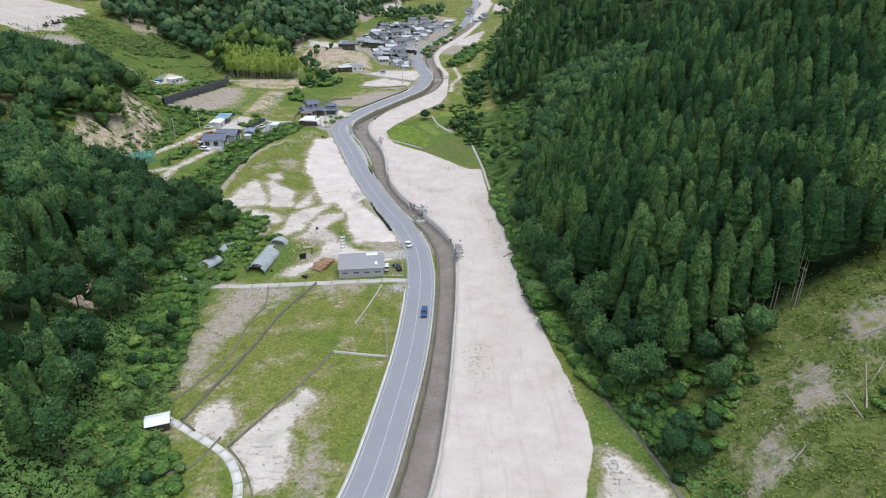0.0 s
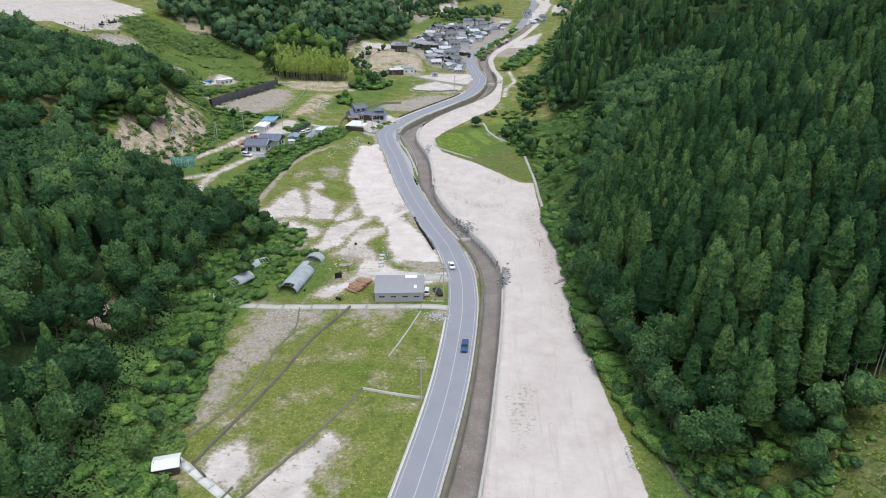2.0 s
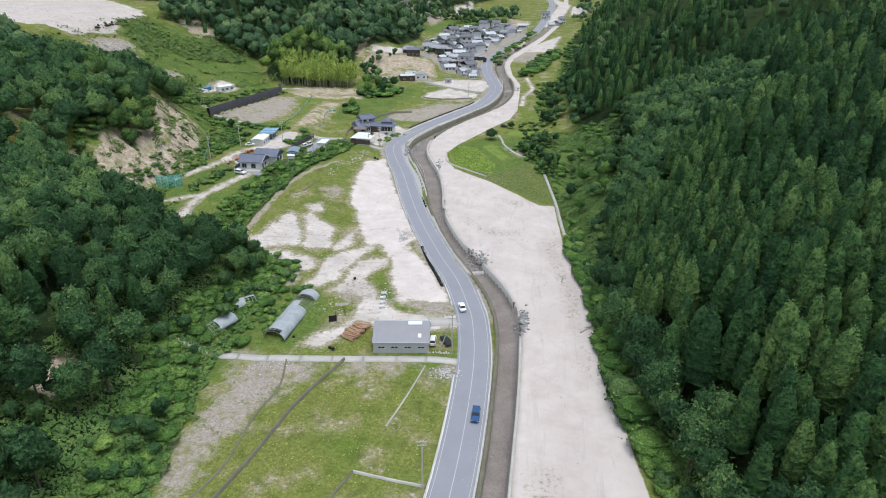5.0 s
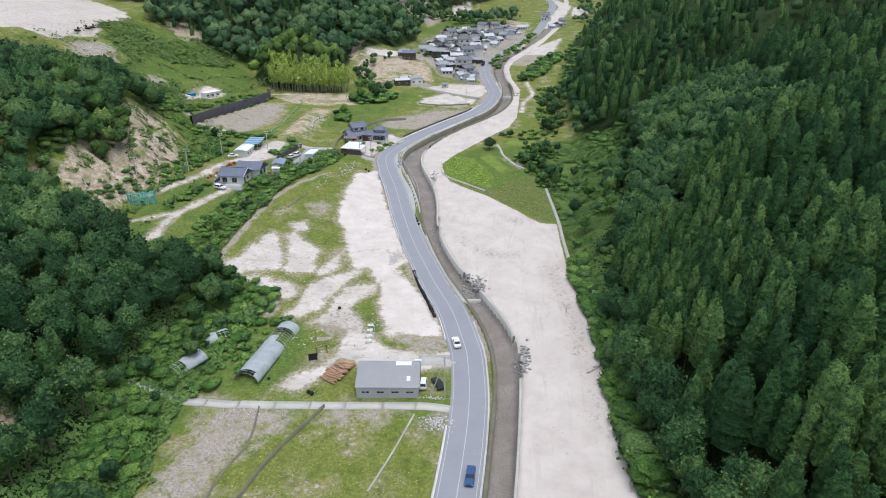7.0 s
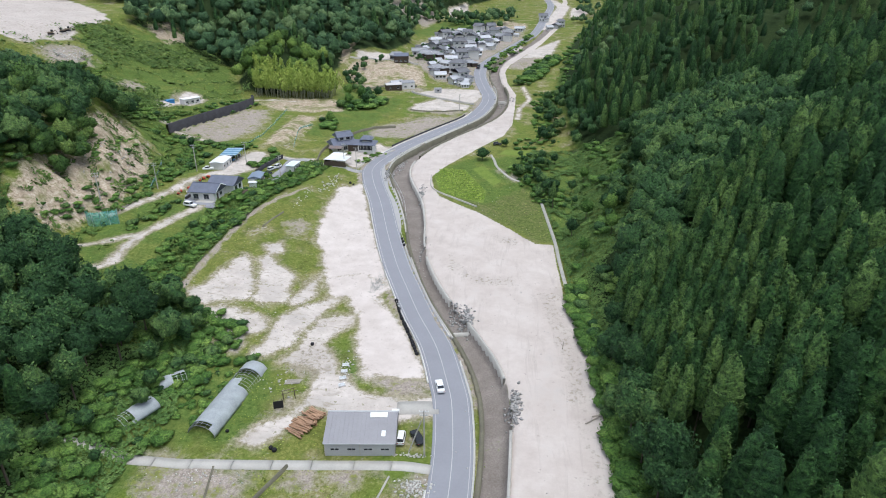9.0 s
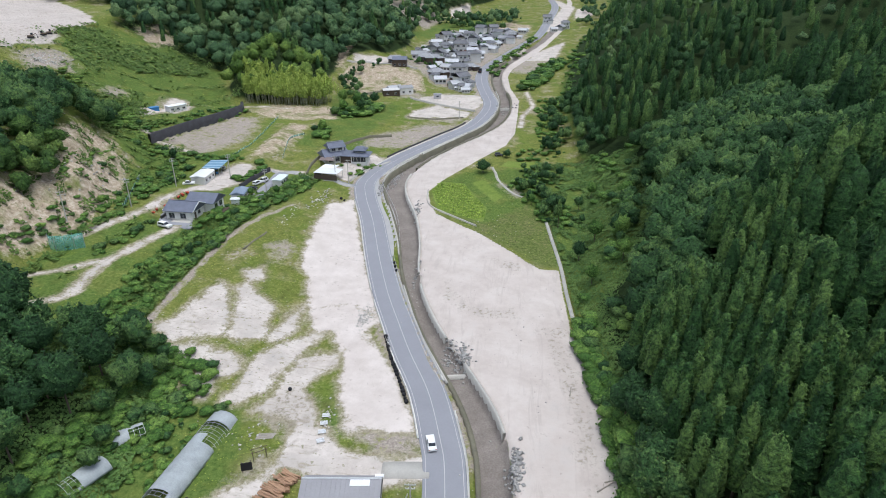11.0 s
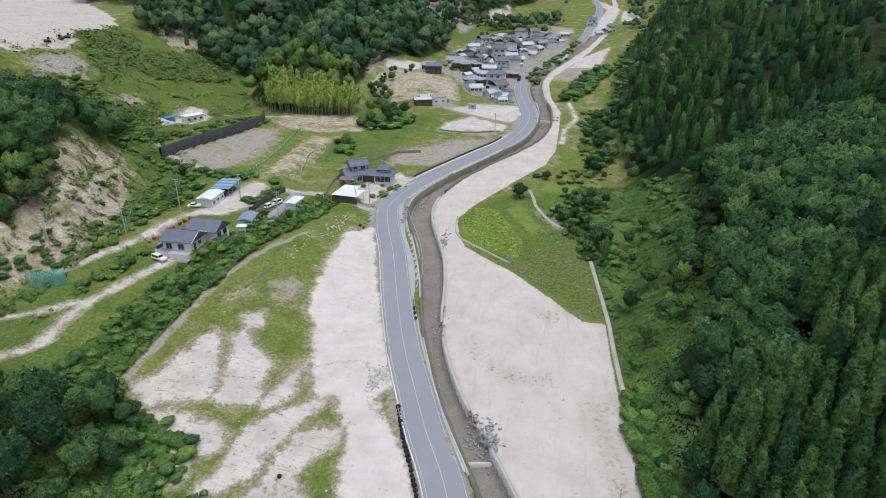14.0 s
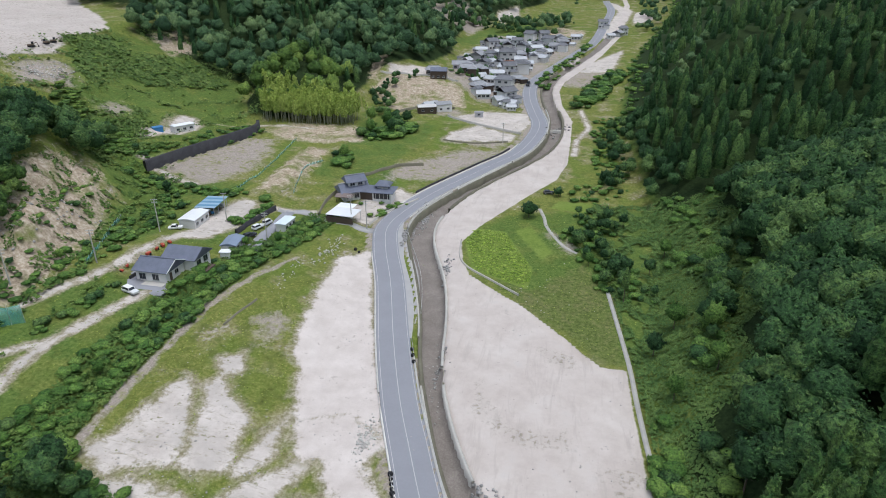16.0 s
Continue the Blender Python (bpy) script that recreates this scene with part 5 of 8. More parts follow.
    thicket([(-78, 166), (-76, 178), (-70, 186), (-62, 194), (-66, 202), (-74, 206)], 3.0, 1.5, 1.0, near[3])
    thicket([(-57, 190), (-55, 194)], 1.2, 1.4, 0.9, near[3])
    thicket([(36, 112), (32.5, 124), (29.5, 136), (26.8, 150), (25, 165), (24.8, 180), (24.2, 200), (21.4, 216), (20.6, 232)], 2.0, 0.95, 1.15, near[3])
    thicket([(29.5, 140), (27.6, 150), (26.6, 165), (26.6, 180), (26.2, 196)], 1.6, 1.9, 2.3, near[3])
    thicket([(-66, 116), (-68, 128), (-70, 140), (-74, 152), (-80, 160)], 4.0, 1.6, 1.1, near[3])
    thicket([(-60, 95), (-54, 88), (-50, 76), (-56, 70)], 4.5, 1.5, 1.0, near[3])
    thicket([(44, 94), (42, 102), (40, 110), (48, 106), (54, 108)], 3.0, 1.3, 1.15, near[3])
    thicket([(70, 84), (80, 86), (88, 92)], 3.0, 2.2, 0.6, near[3])
    thicket([(-58, 326), (-56, 332), (-52, 338)], 1.0, 1.2, 0.7, near[3])
    thicket([(-126, 246), (-132, 258), (-130, 272), (-138, 284), (-142, 298)], 5.0, 4.0, 0.8, near[3])
    thicket([(-160, 338), (-172, 352), (-188, 358), (-204, 366)], 5.0, 2.0, 1.3, near[3])
    thicket([(-66, 516), (-56, 514), (-52, 532), (-40, 534), (-40, 552), (-58, 566), (-46, 580), (-34, 596), (-54, 602), (-24, 618), (-48, 640), (-12, 644), (-36, 658)], 4.0, 3.4, 1.0, near[3])
    thicket([(-14, 520), (-8, 560), (4, 600), (16, 660)], 3.0, 3.0, 1.2, near[3])
    thicket([(8, 480), (16, 500), (22, 530), (34, 560)], 6.0, 2.4, 1.6, near[3])
    thicket([(-59.5, 172), (-58.8, 179), (-58.2, 187)], 1.0, 1.3, 0.6, near[3])
    thicket([(-70, 176), (-66, 182), (-62, 178), (-68, 186)], 2.5, 1.6, 0.7, near[3])
    thicket([(46, 92), (50, 98), (56, 104), (62, 110)], 4.0, 3.2, 0.62, near[2])
    thicket([(45, 90), (50, 95), (56, 101), (62, 107)], 3.5, 1.5, 1.0, near[3])
    thicket([(-86, 200), (-80, 207), (-74, 200), (-72, 191), (-78, 186)], 3.5, 3.4, 0.6, near[2])
    thicket([(-90, 208), (-82, 208), (-74, 203), (-68, 194), (-66, 185), (-74, 188), (-82, 196)], 3.5, 1.7, 1.05, near[3])
    thicket([(-131, 228), (-125, 238), (-121, 250), (-119, 262)], 3.0, 2.0, 0.75, near[3])
    thicket([(-136, 262), (-140, 276), (-138, 292)], 4.0, 3.0, 0.7, near[3])
    thicket([(-141, 230), (-143, 246), (-145, 260), (-147, 276)], 3.0, 1.9, 1.2, near[3])
    thicket([(-142, 226), (-144, 240), (-147, 254), (-149, 270)], 3.0, 3.6, 0.8, near[2])
    spur = []
    thicket([(-141, 244), (-137.5, 248), (-134.6, 251), (-135, 259), (-138, 266), (-140.5, 274)], 1.6, 1.9, 0.56, spur, 0.75, 1.25)
    thicket([(-143, 249), (-141, 256), (-141.5, 263), (-145, 270), (-148, 276)], 2.4, 2.4, 0.68, spur, 0.75, 1.25)
    thicket([(-150, 240), (-152, 254), (-156, 266), (-160, 278)], 3.0, 3.4, 0.86, spur, 0.75, 1.25)
    grove("spur_trees", MID_BROADS, foliage("spur_leaves", (0.036, 0.078, 0.024), (0.066, 0.124, 0.034), (0.128, 0.190, 0.056)), spur, "light green broadleaf trees leaning over the bare earth", "trees")
    r2 = np.random.default_rng(44)
    mx, my = r2.uniform(-240, -150, 3600), r2.uniform(340, 475, 3600)
    ok = (cover({"a": LUSH["shrub_slope"], "b": LUSH["low_slope"]}, mx, my, 4.0) > r2.uniform(0.15, 0.9, len(mx))) & (wave(mx, my, 16, 45) + 0.7 * wave(mx, my, 6, 46) > -0.25)
    for bx, by in zip(mx[ok], my[ok]):
        near[3].append((bx, by, ground_z(bx, by), 0.3 + 0.9 * r2.uniform() ** 2.5, r2.uniform(0, 6.28), r2.uniform()))
    crop = []
    for k, y in enumerate(np.arange(286.0, 324.0, 0.95)):
        for x in np.arange(-29.0, -4.0, 1.15):
            px, py = x + rng.uniform(-0.3, 0.3), y + rng.uniform(-0.3, 0.3)
            if distance_to(CROP["crop_plot"], np.array([px]), np.array([py]))[0] < -0.5:
                crop.append((px, py, ground_z(px, py) + 0.12, 0.36 * rng.uniform(0.7, 1.4), rng.uniform(0, 6.28), rng.uniform()))
    grove("crop_rows", FAR_BUSHES, foliage("crop_leaves", (0.110, 0.180, 0.028), (0.160, 0.240, 0.040), (0.225, 0.300, 0.066)), crop, "leafy bright green crop rows in a plot", "crop", 0.45)
    gardens = []
    thicket([(-60, 515), (-52, 532), (-48, 546), (-62, 566), (-46, 580), (-70, 590), (-56, 602), (-40, 612), (-24, 618), (-48, 640), (-12, 644), (-36, 658), (-60, 668), (-20, 690)], 5.0, 4.5, 0.42, gardens)
    thicket([(-88, 500), (-96, 490), (-98, 470), (-90, 450), (-84, 436), (-78, 430)], 4.0, 3.4, 0.5, gardens)
    thicket([(-20, 700), (-60, 720), (-90, 740), (-40, 760), (0, 770)], 9.0, 5.0, 0.7, gardens)
    grove("village_garden_trees", GARDEN_TREES, LEAF, gardens, "small garden trees between the village houses", "trees")
    culms = []
    thicket([(-134, 409), (-122, 412), (-110, 414), (-98, 416)], 3.5, 1.15, 1.02, culms, 0.8, 1.2)
    thicket([(-136, 418), (-114, 422), (-96, 424)], 5.0, 1.7, 1.02, culms, 0.8, 1.2)
    grove("bamboo_grove", CULMS, BAMBOO, culms, "feathery yellow-green bamboo grove above a cut bank", "bamboo")
    sv, sf = trunk_of(9.5, 0.11, 0, np.random.default_rng(4), 1)
    grove("bamboo_stems", [(sv, sf, crown_normals(sv, 6.0))], plain("bamboo_stem", (0.33, 0.34, 0.24), 0.6, 0, 0.25, 0.4), culms, "pale straight bamboo stems", "bamboo")

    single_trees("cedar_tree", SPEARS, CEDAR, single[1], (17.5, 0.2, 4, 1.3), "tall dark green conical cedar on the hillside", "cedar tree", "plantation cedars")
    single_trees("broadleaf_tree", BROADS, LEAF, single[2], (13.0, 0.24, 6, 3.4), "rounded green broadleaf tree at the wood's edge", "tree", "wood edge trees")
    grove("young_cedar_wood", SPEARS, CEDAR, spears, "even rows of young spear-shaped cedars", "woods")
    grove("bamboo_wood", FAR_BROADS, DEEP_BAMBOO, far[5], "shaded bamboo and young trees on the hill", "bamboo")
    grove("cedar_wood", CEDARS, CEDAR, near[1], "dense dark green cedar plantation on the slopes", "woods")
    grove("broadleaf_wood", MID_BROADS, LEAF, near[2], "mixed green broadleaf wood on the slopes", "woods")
    meadow = [(x, y, z, s * 0.95, a, b) for x, y, z, s, a, b in near[3] if x < -145 and y > 345]
    near[3] = [p for p in near[3] if not (p[0] < -145 and p[1] > 345)]
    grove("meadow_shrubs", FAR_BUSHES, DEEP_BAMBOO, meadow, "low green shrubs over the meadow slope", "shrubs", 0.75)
    dark = [p for p in near[3] if wave(p[0], p[1], 7, 91) + 0.8 * p[5] > 1.0]
    light = [p for p in near[3] if wave(p[0], p[1], 7, 91) + 0.8 * p[5] <= 1.0]
    grove("far_undergrowth", FAR_BUSHES, SHRUB, [p for p in light if p[1] > 235], "light green bushes on the banks and in the hollow", "bushes", 0.8)
    grove("undergrowth", BUSHES, SHRUB, [p for p in light if p[1] <= 235], "light green bushes along the foot of the woods", "bushes", 0.8)
    grove("dark_undergrowth", BUSHES, LEAF, dark, "dark green evergreen bushes on the banks", "bushes")
    low_growth()
    grove("hill_bamboo", FAR_BROADS, HILL_BAMBOO, [(x, y, z + 3.0, s * 0.62, a, b) for x, y, z, s, a, b in far[6] + near[6]], "pale yellow-green bamboo plumes high on the hillside", "bamboo")
    grove("distant_cedar_wood", FAR_CEDARS, CEDAR, far[1], "distant dark cedar woods", "woods")
    grove("distant_broadleaf_wood", FAR_BROADS, HAZED_LEAF, far[2], "distant green broadleaf woods", "woods")


plant()

# ---- banks, walls, paths and rails ----
def run(name, label, points, half, top, bottom, material, floor=None, step=2.0, category="wall"):
    """A low wall or slab along a plan line, closed all round and capped at its ends."""
    line = spline(points, step)
    fl = floor or (lambda x, y: height(x, y))
    v, f = strip(line, (-half, -half, half, half), (bottom, top, top, bottom), fl)
    n = len(line)
    f = np.vstack([f, [[0, 1, 2, 3]], [[4 * n - 1, 4 * n - 2, 4 * n - 3, 4 * n - 4]]])
    return tagged(new(name, mesh_of(name, v, f, material)), label, category, kind="structure")


def bank_line(knots, y0, y1, shift=0.0):
    ys = np.arange(y0, y1 + 0.1, 3.0)
    return [(float(a) + shift, float(b)) for a, b in zip(curve(ys, knots), ys)]


run("stream_wall", "weathered concrete retaining wall under the road", bank_line(BANK_L, 62, 560, 0.05), 0.5, 0.10, -3.2, OLD_CONCRETE, floor_z)
for y0, y1, top in ((62, 178, 0.28), (192, 213, 0.3), (222, 246, 0.35), (252, 330, 0.22)):
    run("bank_coping", "pale concrete coping along the stream bank", bank_line(BANK_R, y0, y1, -0.15), 0.3, top, -3.2, CONCRETE, floor_z)
run("bank_coping", "pale concrete coping along the stream bank", bank_line(BANK_R, 336, 470, -0.32), 0.52, 0.2, -3.2, OLD_CONCRETE, floor_z)
for y0, y1, top in ((206, 246, 0.25), (262, 300, 0.2), (318, 352, 0.7), (354, 384, 0.6), (387, 424, 0.7), (427, 470, 0.6)):
    run("parapet_wall", "stained concrete wall between road and stream", bank_line(BANK_L, y0, y1, -0.35), 0.22, top, -3.0, CONCRETE, floor_z)
run("weir", "concrete sill across the stream bed", [(-12.6, 210.2), (-9, 211.0), (-4.6, 211.6)], 0.35, -1.7, -3.0, CONCRETE, floor_z, 1.0, "weir")
run("weir", "broken concrete sill across the upper stream", [(-9, 438), (-4, 439), (0, 438)], 0.5, -1.2, -3.0, CONCRETE, floor_z, 1.0, "weir")
run("wall_field", "low mossy concrete field wall", [(-49.8, 99.9), (-53.6, 102.9)], 0.16, 0.45, -0.6, OLD_CONCRETE)
run("wall_field", "long low mossy concrete field wall", [(-53.6, 102.9), (-46.9, 127.8), (-43.0, 146.5), (-36.8, 162.3)], 0.2, 0.75, -0.6, OLD_CONCRETE)
run("wall_field", "low crumbling field wall", [(-58.3, 108.6), (-51.3, 124.4), (-50.5, 140.8), (-48.7, 151.1), (-50.4, 160.9)], 0.15, 0.40, -0.6, OLD_CONCRETE)
run("wall_field", "low mossy concrete field wall", [(-41.7, 95.3), (-34.5, 109.6), (-29.3, 120.9), (-26.5, 128.1)], 0.17, 0.5, -0.6, OLD_CONCRETE)
run("wall_field", "pale low concrete field wall", [(-26.5, 128.1), (-20, 126.9), (-12.9, 125.9)], 0.16, 0.5, -0.6, CONCRETE)
run("wall_field", "thin pale concrete field edging", [(-22.9, 140.8), (-20.2, 151), (-17.7, 161.9)], 0.12, 0.4, -0.6, CONCRETE)
run("wall_field", "low mossy edging by the footpath", [(-44, 98), (-47, 90), (-52, 88)], 0.15, 0.35, -0.6, OLD_CONCRETE)
run("wall_field", "low mossy wall beside the footpath", [(-41.7, 95.3), (-37.2, 90), (-34, 84), (-31, 76)], 0.14, 0.35, -0.6, OLD_CONCRETE)
garden_floor = [ground_z(x, y) for x, y in ((-143, 335), (-137, 354), (-130, 374), (-126, 389))]
run("wall_garden", "dark stone retaining wall over a bare garden", [(-148.0, 335.3), (-142.4, 352.8), (-135.4, 373.8), (-131.0, 388.8), (-134, 398)], 0.7, 4.4, -1.5, DARK_STONE, lambda x, y: np.interp(y, [335, 353, 374, 389], garden_floor))
run("wall_house", "grey boundary wall round the old farmhouse", [(-76.5, 319), (-77.8, 330), (-77, 343), (-71, 360), (-62, 372), (-54, 376)], 0.15, 1.2, -0.6, OLD_CONCRETE)
run("wall_house", "pale kerb wall between court and road", [(-59.5, 318.5), (-57.5, 328), (-53.5, 335), (-48.5, 343)], 0.15, 0.6, -0.6, CONCRETE)
run("wall_plot", "pale concrete edging of the green plot", [(-28.6, 313), (-27.6, 303), (-24.6, 297), (-17, 290.5), (-9, 284)], 0.16, 0.5, -0.7, CONCRETE)
run("wall_parking", "dark block wall beside the parked cars", [(-93.2, 296), (-93.0, 304), (-92.0, 312), (-90.5, 318)], 0.2, 1.6, -0.6, DARK_STONE)
run("wall_lane", "dark block wall along the farm lane", [(-103.8, 262), (-103.6, 268), (-102.6, 276)], 0.18, 1.0, -0.6, DARK_STONE)
run("wall_lot", "low pale block wall of a roadside lot", [(-57, 447.5), (-42, 438.4), (-30, 431.5), (-19, 425.5)], 0.2, 1.0, -0.8, CONCRETE)
run("wall_lot", "grey wall at the foot of the soil bank", [(-82, 446), (-70, 462), (-56, 462)], 0.25, 1.2, -0.8, OLD_CONCRETE)
run("wall_lot", "grey wall on top of the soil bank", [(-106, 500), (-92, 503), (-76, 505), (-60, 496)], 0.25, 0.8, -0.8, CONCRETE)
run("wall_lot", "low grey kerb wall of a roadside lot", [(-52.5, 411), (-38, 409.5), (-24, 413.5)], 0.2, 0.6, -0.8, OLD_CONCRETE)
run("wall_road", "dark low stone wall between lots and road", list(map(tuple, (road_line - sideways(road_line) * (HALF + 1.5))[(road_line[:, 1] > 346) & (road_line[:, 1] < 408)][::3])), 0.25, 0.6, -0.9, DARK_STONE)
run("footpath_edge", "narrow grey concrete channel at the foot of the wood", [(44, 74), (41.9, 82.7), (39.9, 94.3), (35.5, 107.8), (33.2, 119.9), (30.4, 131.4), (27, 145)], 0.55, 0.18, -0.6, OLD_CONCRETE)
run("footpath_edge", "narrow grey concrete channel at the foot of the wood", [(24.4, 196), (22.3, 206), (20.4, 218), (18.7, 232), (17.6, 246), (16.9, 258.7), (15.2, 275), (13.6, 290)], 0.5, 0.2, -0.6, plain("pale_worn_concrete", (0.40, 0.385, 0.365), 0.9, 0, 0.3, 0.6))
run("wall_ditch", "grey concrete ditch edge in the meadow", [(-75.0, 253.6), (-73.8, 260), (-72.6, 266)], 0.2, 0.35, -0.5, OLD_CONCRETE)
run("garden_path", "narrow pale garden path between plots", [(-6.4, 341.3), (-4.6, 334), (-3.2, 326), (2.0, 314), (6.0, 310)], 0.55, 0.06, -0.4, CONCRETE)
run("road_side_lane", "dusty concrete lane to the farmhouses", [(-56.6, 315.0), (-64, 315.6), (-74, 317.6), (-82, 320.2), (-90, 319)], 1.7, 0.07, -0.5, SHOULDER)
run("lane_parking", "grey asphalt parking strip by the sheds", [(-85.2, 286), (-87.6, 298), (-88.0, 310), (-87.8, 319)], 3.2, 0.10, -0.6, ASPHALT)
run("house_yard", "grey asphalt yard in front of the bungalow", [(-104.6, 272), (-104.4, 266), (-103.4, 260.6), (-99, 258.8), (-92.0, 259.2)], 2.8, 0.14, -0.9, ASPHALT, None, 1.0)
run("drive_yard", "pale concrete drive beside the workshop", [(-19.5, 180.6), (-15, 181.0), (-10.8, 181.4)], 2.1, 0.08, -0.5, CONCRETE)
bay = road_line[(road_line[:, 1] > 258) & (road_line[:, 1] < 324)]
bay_side = sideways(bay)
bay_wide = 0.4 + 3.6 * np.sin(np.pi * np.clip((bay[:, 1] - 260) / 62, 0, 1)) ** 0.8
z = floor_z(bay[:, 0], bay[:, 1])
rows = [np.column_stack([bay + bay_side * (HALF + 0.05 + k * bay_wide)[:, None], z + h]) for k, h in ((0.0, 0.10), (0.5, 0.085), (1.0, 0.07), (1.04, -0.3))]
v = np.stack(rows, 1).reshape(-1, 3)
i = np.arange(len(bay) - 1)[:, None] * 4 + np.arange(3)
f = np.stack([i, i + 1, i + 5, i + 4], -1).reshape(-1, 4)
tagged(new("lay_by", mesh_of("lay_by", v, f, SHOULDER)), "pale dusty lay-by beside the road", "lay-by", kind="structure")


def guard_rail(label, side, y0, y1, offset):
    """Posts and a ribbed beam along one edge of the road."""
    line = road_line[(road_line[:, 1] > y0) & (road_line[:, 1] < y1)]
    root = base_of("guard_rail", Matrix.Identity(4), label, "guard rail")
    s = sideways(line)
    p = line + s * side * (offset + (3.0 * np.sin(np.pi * np.clip((line[:, 1] - 260) / 62, 0, 1)) ** 0.8 if offset > HALF + 1 else np.zeros(len(line))))[:, None]
    z = floor_z(line[:, 0], line[:, 1])
    v, f = strip(p, (-0.04, -0.07, -0.02, -0.07, -0.04, 0.0, 0.0), (0.42, 0.48, 0.56, 0.66, 0.72, 0.70, 0.44), lambda x, y: np.interp(y, line[:, 1], z))
    new("beam", mesh_of("beam", v, f, RAIL)).parent = root
    bm = bmesh.new()
    rod(bm, (0, 0, -0.5), (0, 0, 0.78), 0.07, sides=6)
    first = part("post", bm, STEEL, root)
    for k in range(0, len(p), 2):
        ob = first if k == 0 else first.copy()
        if k:
            scene.collection.objects.link(ob)
        ob.matrix_basis = Matrix.Translation((p[k][0], p[k][1], z[k]))
    return root


guard_rail("white steel guard rail between road and stream", 1, 62, 196, HALF + 0.55)
guard_rail("white steel guard rail on the outer bend", 1, 205, 262, HALF + 0.5)
guard_rail("white steel guard rail round the lay-by", 1, 268, 322, HALF + 1.75)
guard_rail("long white guard rail beside the upper stream", 1, 328, 560, HALF + 0.5)
guard_rail("white steel guard rail along the fields", -1, 62, 158, HALF + 0.55)
guard_rail("white steel guard rail along the bare lots", -1, 190, 306, HALF + 0.55)
KERB = plain("pale_kerb", (0.62, 0.60, 0.57), 0.85, 0, 0.22, 0.6)
side = sideways(road_line)
for y0, y1, hand in ((60, 160, -1), (188, 240, -1), (242, 304, -1), (330, 412, -1), (60, 200, 1), (203, 258, 1), (326, 410, 1), (412, 470, 1)):
    pick = (road_line[:, 1] > y0) & (road_line[:, 1] < y1)
    run("kerb", "pale weathered concrete kerb along the road", list(map(tuple, (road_line + side * hand * (HALF + 0.42))[pick][::3])), 0.19, 0.30, -0.4, KERB, floor_z)

# concrete slabs of the field path
slab_line = spline([(-78, 160.0), (-75.3, 161.1), (-70.4, 161.5), (-62.8, 160.9), (-48.2, 161.8), (-31.5, 163.3), (-16.9, 164.7), (-10.4, 164.4)], 1.0)
path = base_of("field_path", Matrix.Identity(4), "pale jointed concrete slab path across the fields", "path", kind="structure")
for a in range(0, len(slab_line) - 3, 7):
    seg = slab_line[a:a + 8]
    seg = seg + (seg.mean(0) - seg) * 0.006
    half = 1.15
    v, f = strip(seg, (-half, -half, half, half), (-0.4, 0.14, 0.14, -0.4), lambda x, y: height(x, y))
    n = len(seg)
    f = np.vstack([f, [[0, 1, 2, 3]], [[4 * n - 1, 4 * n - 2, 4 * n - 3, 4 * n - 4]]])
    new("slab", mesh_of("slab", v, f, CONCRETE)).parent = path
slab_line = spline([(-58.5, 104.8), (-49.6, 99.0), (-41.8, 93.4), (-37.5, 87.0), (-35.6, 80), (-34, 72)], 1.0)
path = base_of("field_path", Matrix.Identity(4), "broken pale concrete footpath to the tin shed", "path", kind="structure")
for a in range(0, len(slab_line) - 3, 3):
    seg = slab_line[a:a + 4]
    seg = seg + (seg.mean(0) - seg) * 0.015
    v, f = strip(seg, (-0.85, -0.85, 0.85, 0.85), (-0.4, 0.10, 0.10, -0.4), lambda x, y: height(x, y))
    n = len(seg)
    f = np.vstack([f, [[0, 1, 2, 3]], [[4 * n - 1, 4 * n - 2, 4 * n - 3, 4 * n - 4]]])
    new("slab", mesh_of("slab", v, f, KERB)).parent = path


# ---- rocks, rubble and loose things on the ground ----
def rubble(name, label, spots, material, seed):
    """Loose angular stones as one heap. spots: x, y, spread x, spread y, count, size."""
    rng = np.random.default_rng(seed)
    vs, fs, at = [], [], 0
    base_v = np.array([(1, 0, 0), (-1, 0, 0), (0, 1, 0), (0, -1, 0), (0, 0, 1), (0, 0, -1), (0.7, 0.7, 0.3), (-0.7, -0.7, 0.3)])
    base_f = np.array([(0, 6, 4), (6, 2, 4), (2, 1, 4), (1, 7, 4), (7, 3, 4), (3, 0, 4), (6, 0, 5), (2, 6, 5), (1, 2, 5), (7, 1, 5), (3, 7, 5), (0, 3, 5)])
    for x, y, sx, sy, count, size in spots:
        for _ in range(count):
            px, py = x + rng.normal() * sx, y + rng.normal() * sy
            s = size * rng.uniform(0.4, 1.4)
            v = base_v * rng.uniform(0.6, 1.2, (8, 3)) * s * np.array([1, 1, 0.7])
            a = rng.uniform(0, 6.28)
            r = np.array([[np.cos(a), -np.sin(a), 0], [np.sin(a), np.cos(a), 0], [0, 0, 1]])
            vs.append(v @ r.T + (px, py, ground_z(px, py) + s * 0.25))
            fs.append(base_f + at)
            at += 8
    tagged(new(name, mesh_of(name, np.concatenate(vs), np.concatenate(fs), material)), label, "stones", kind="stuff")


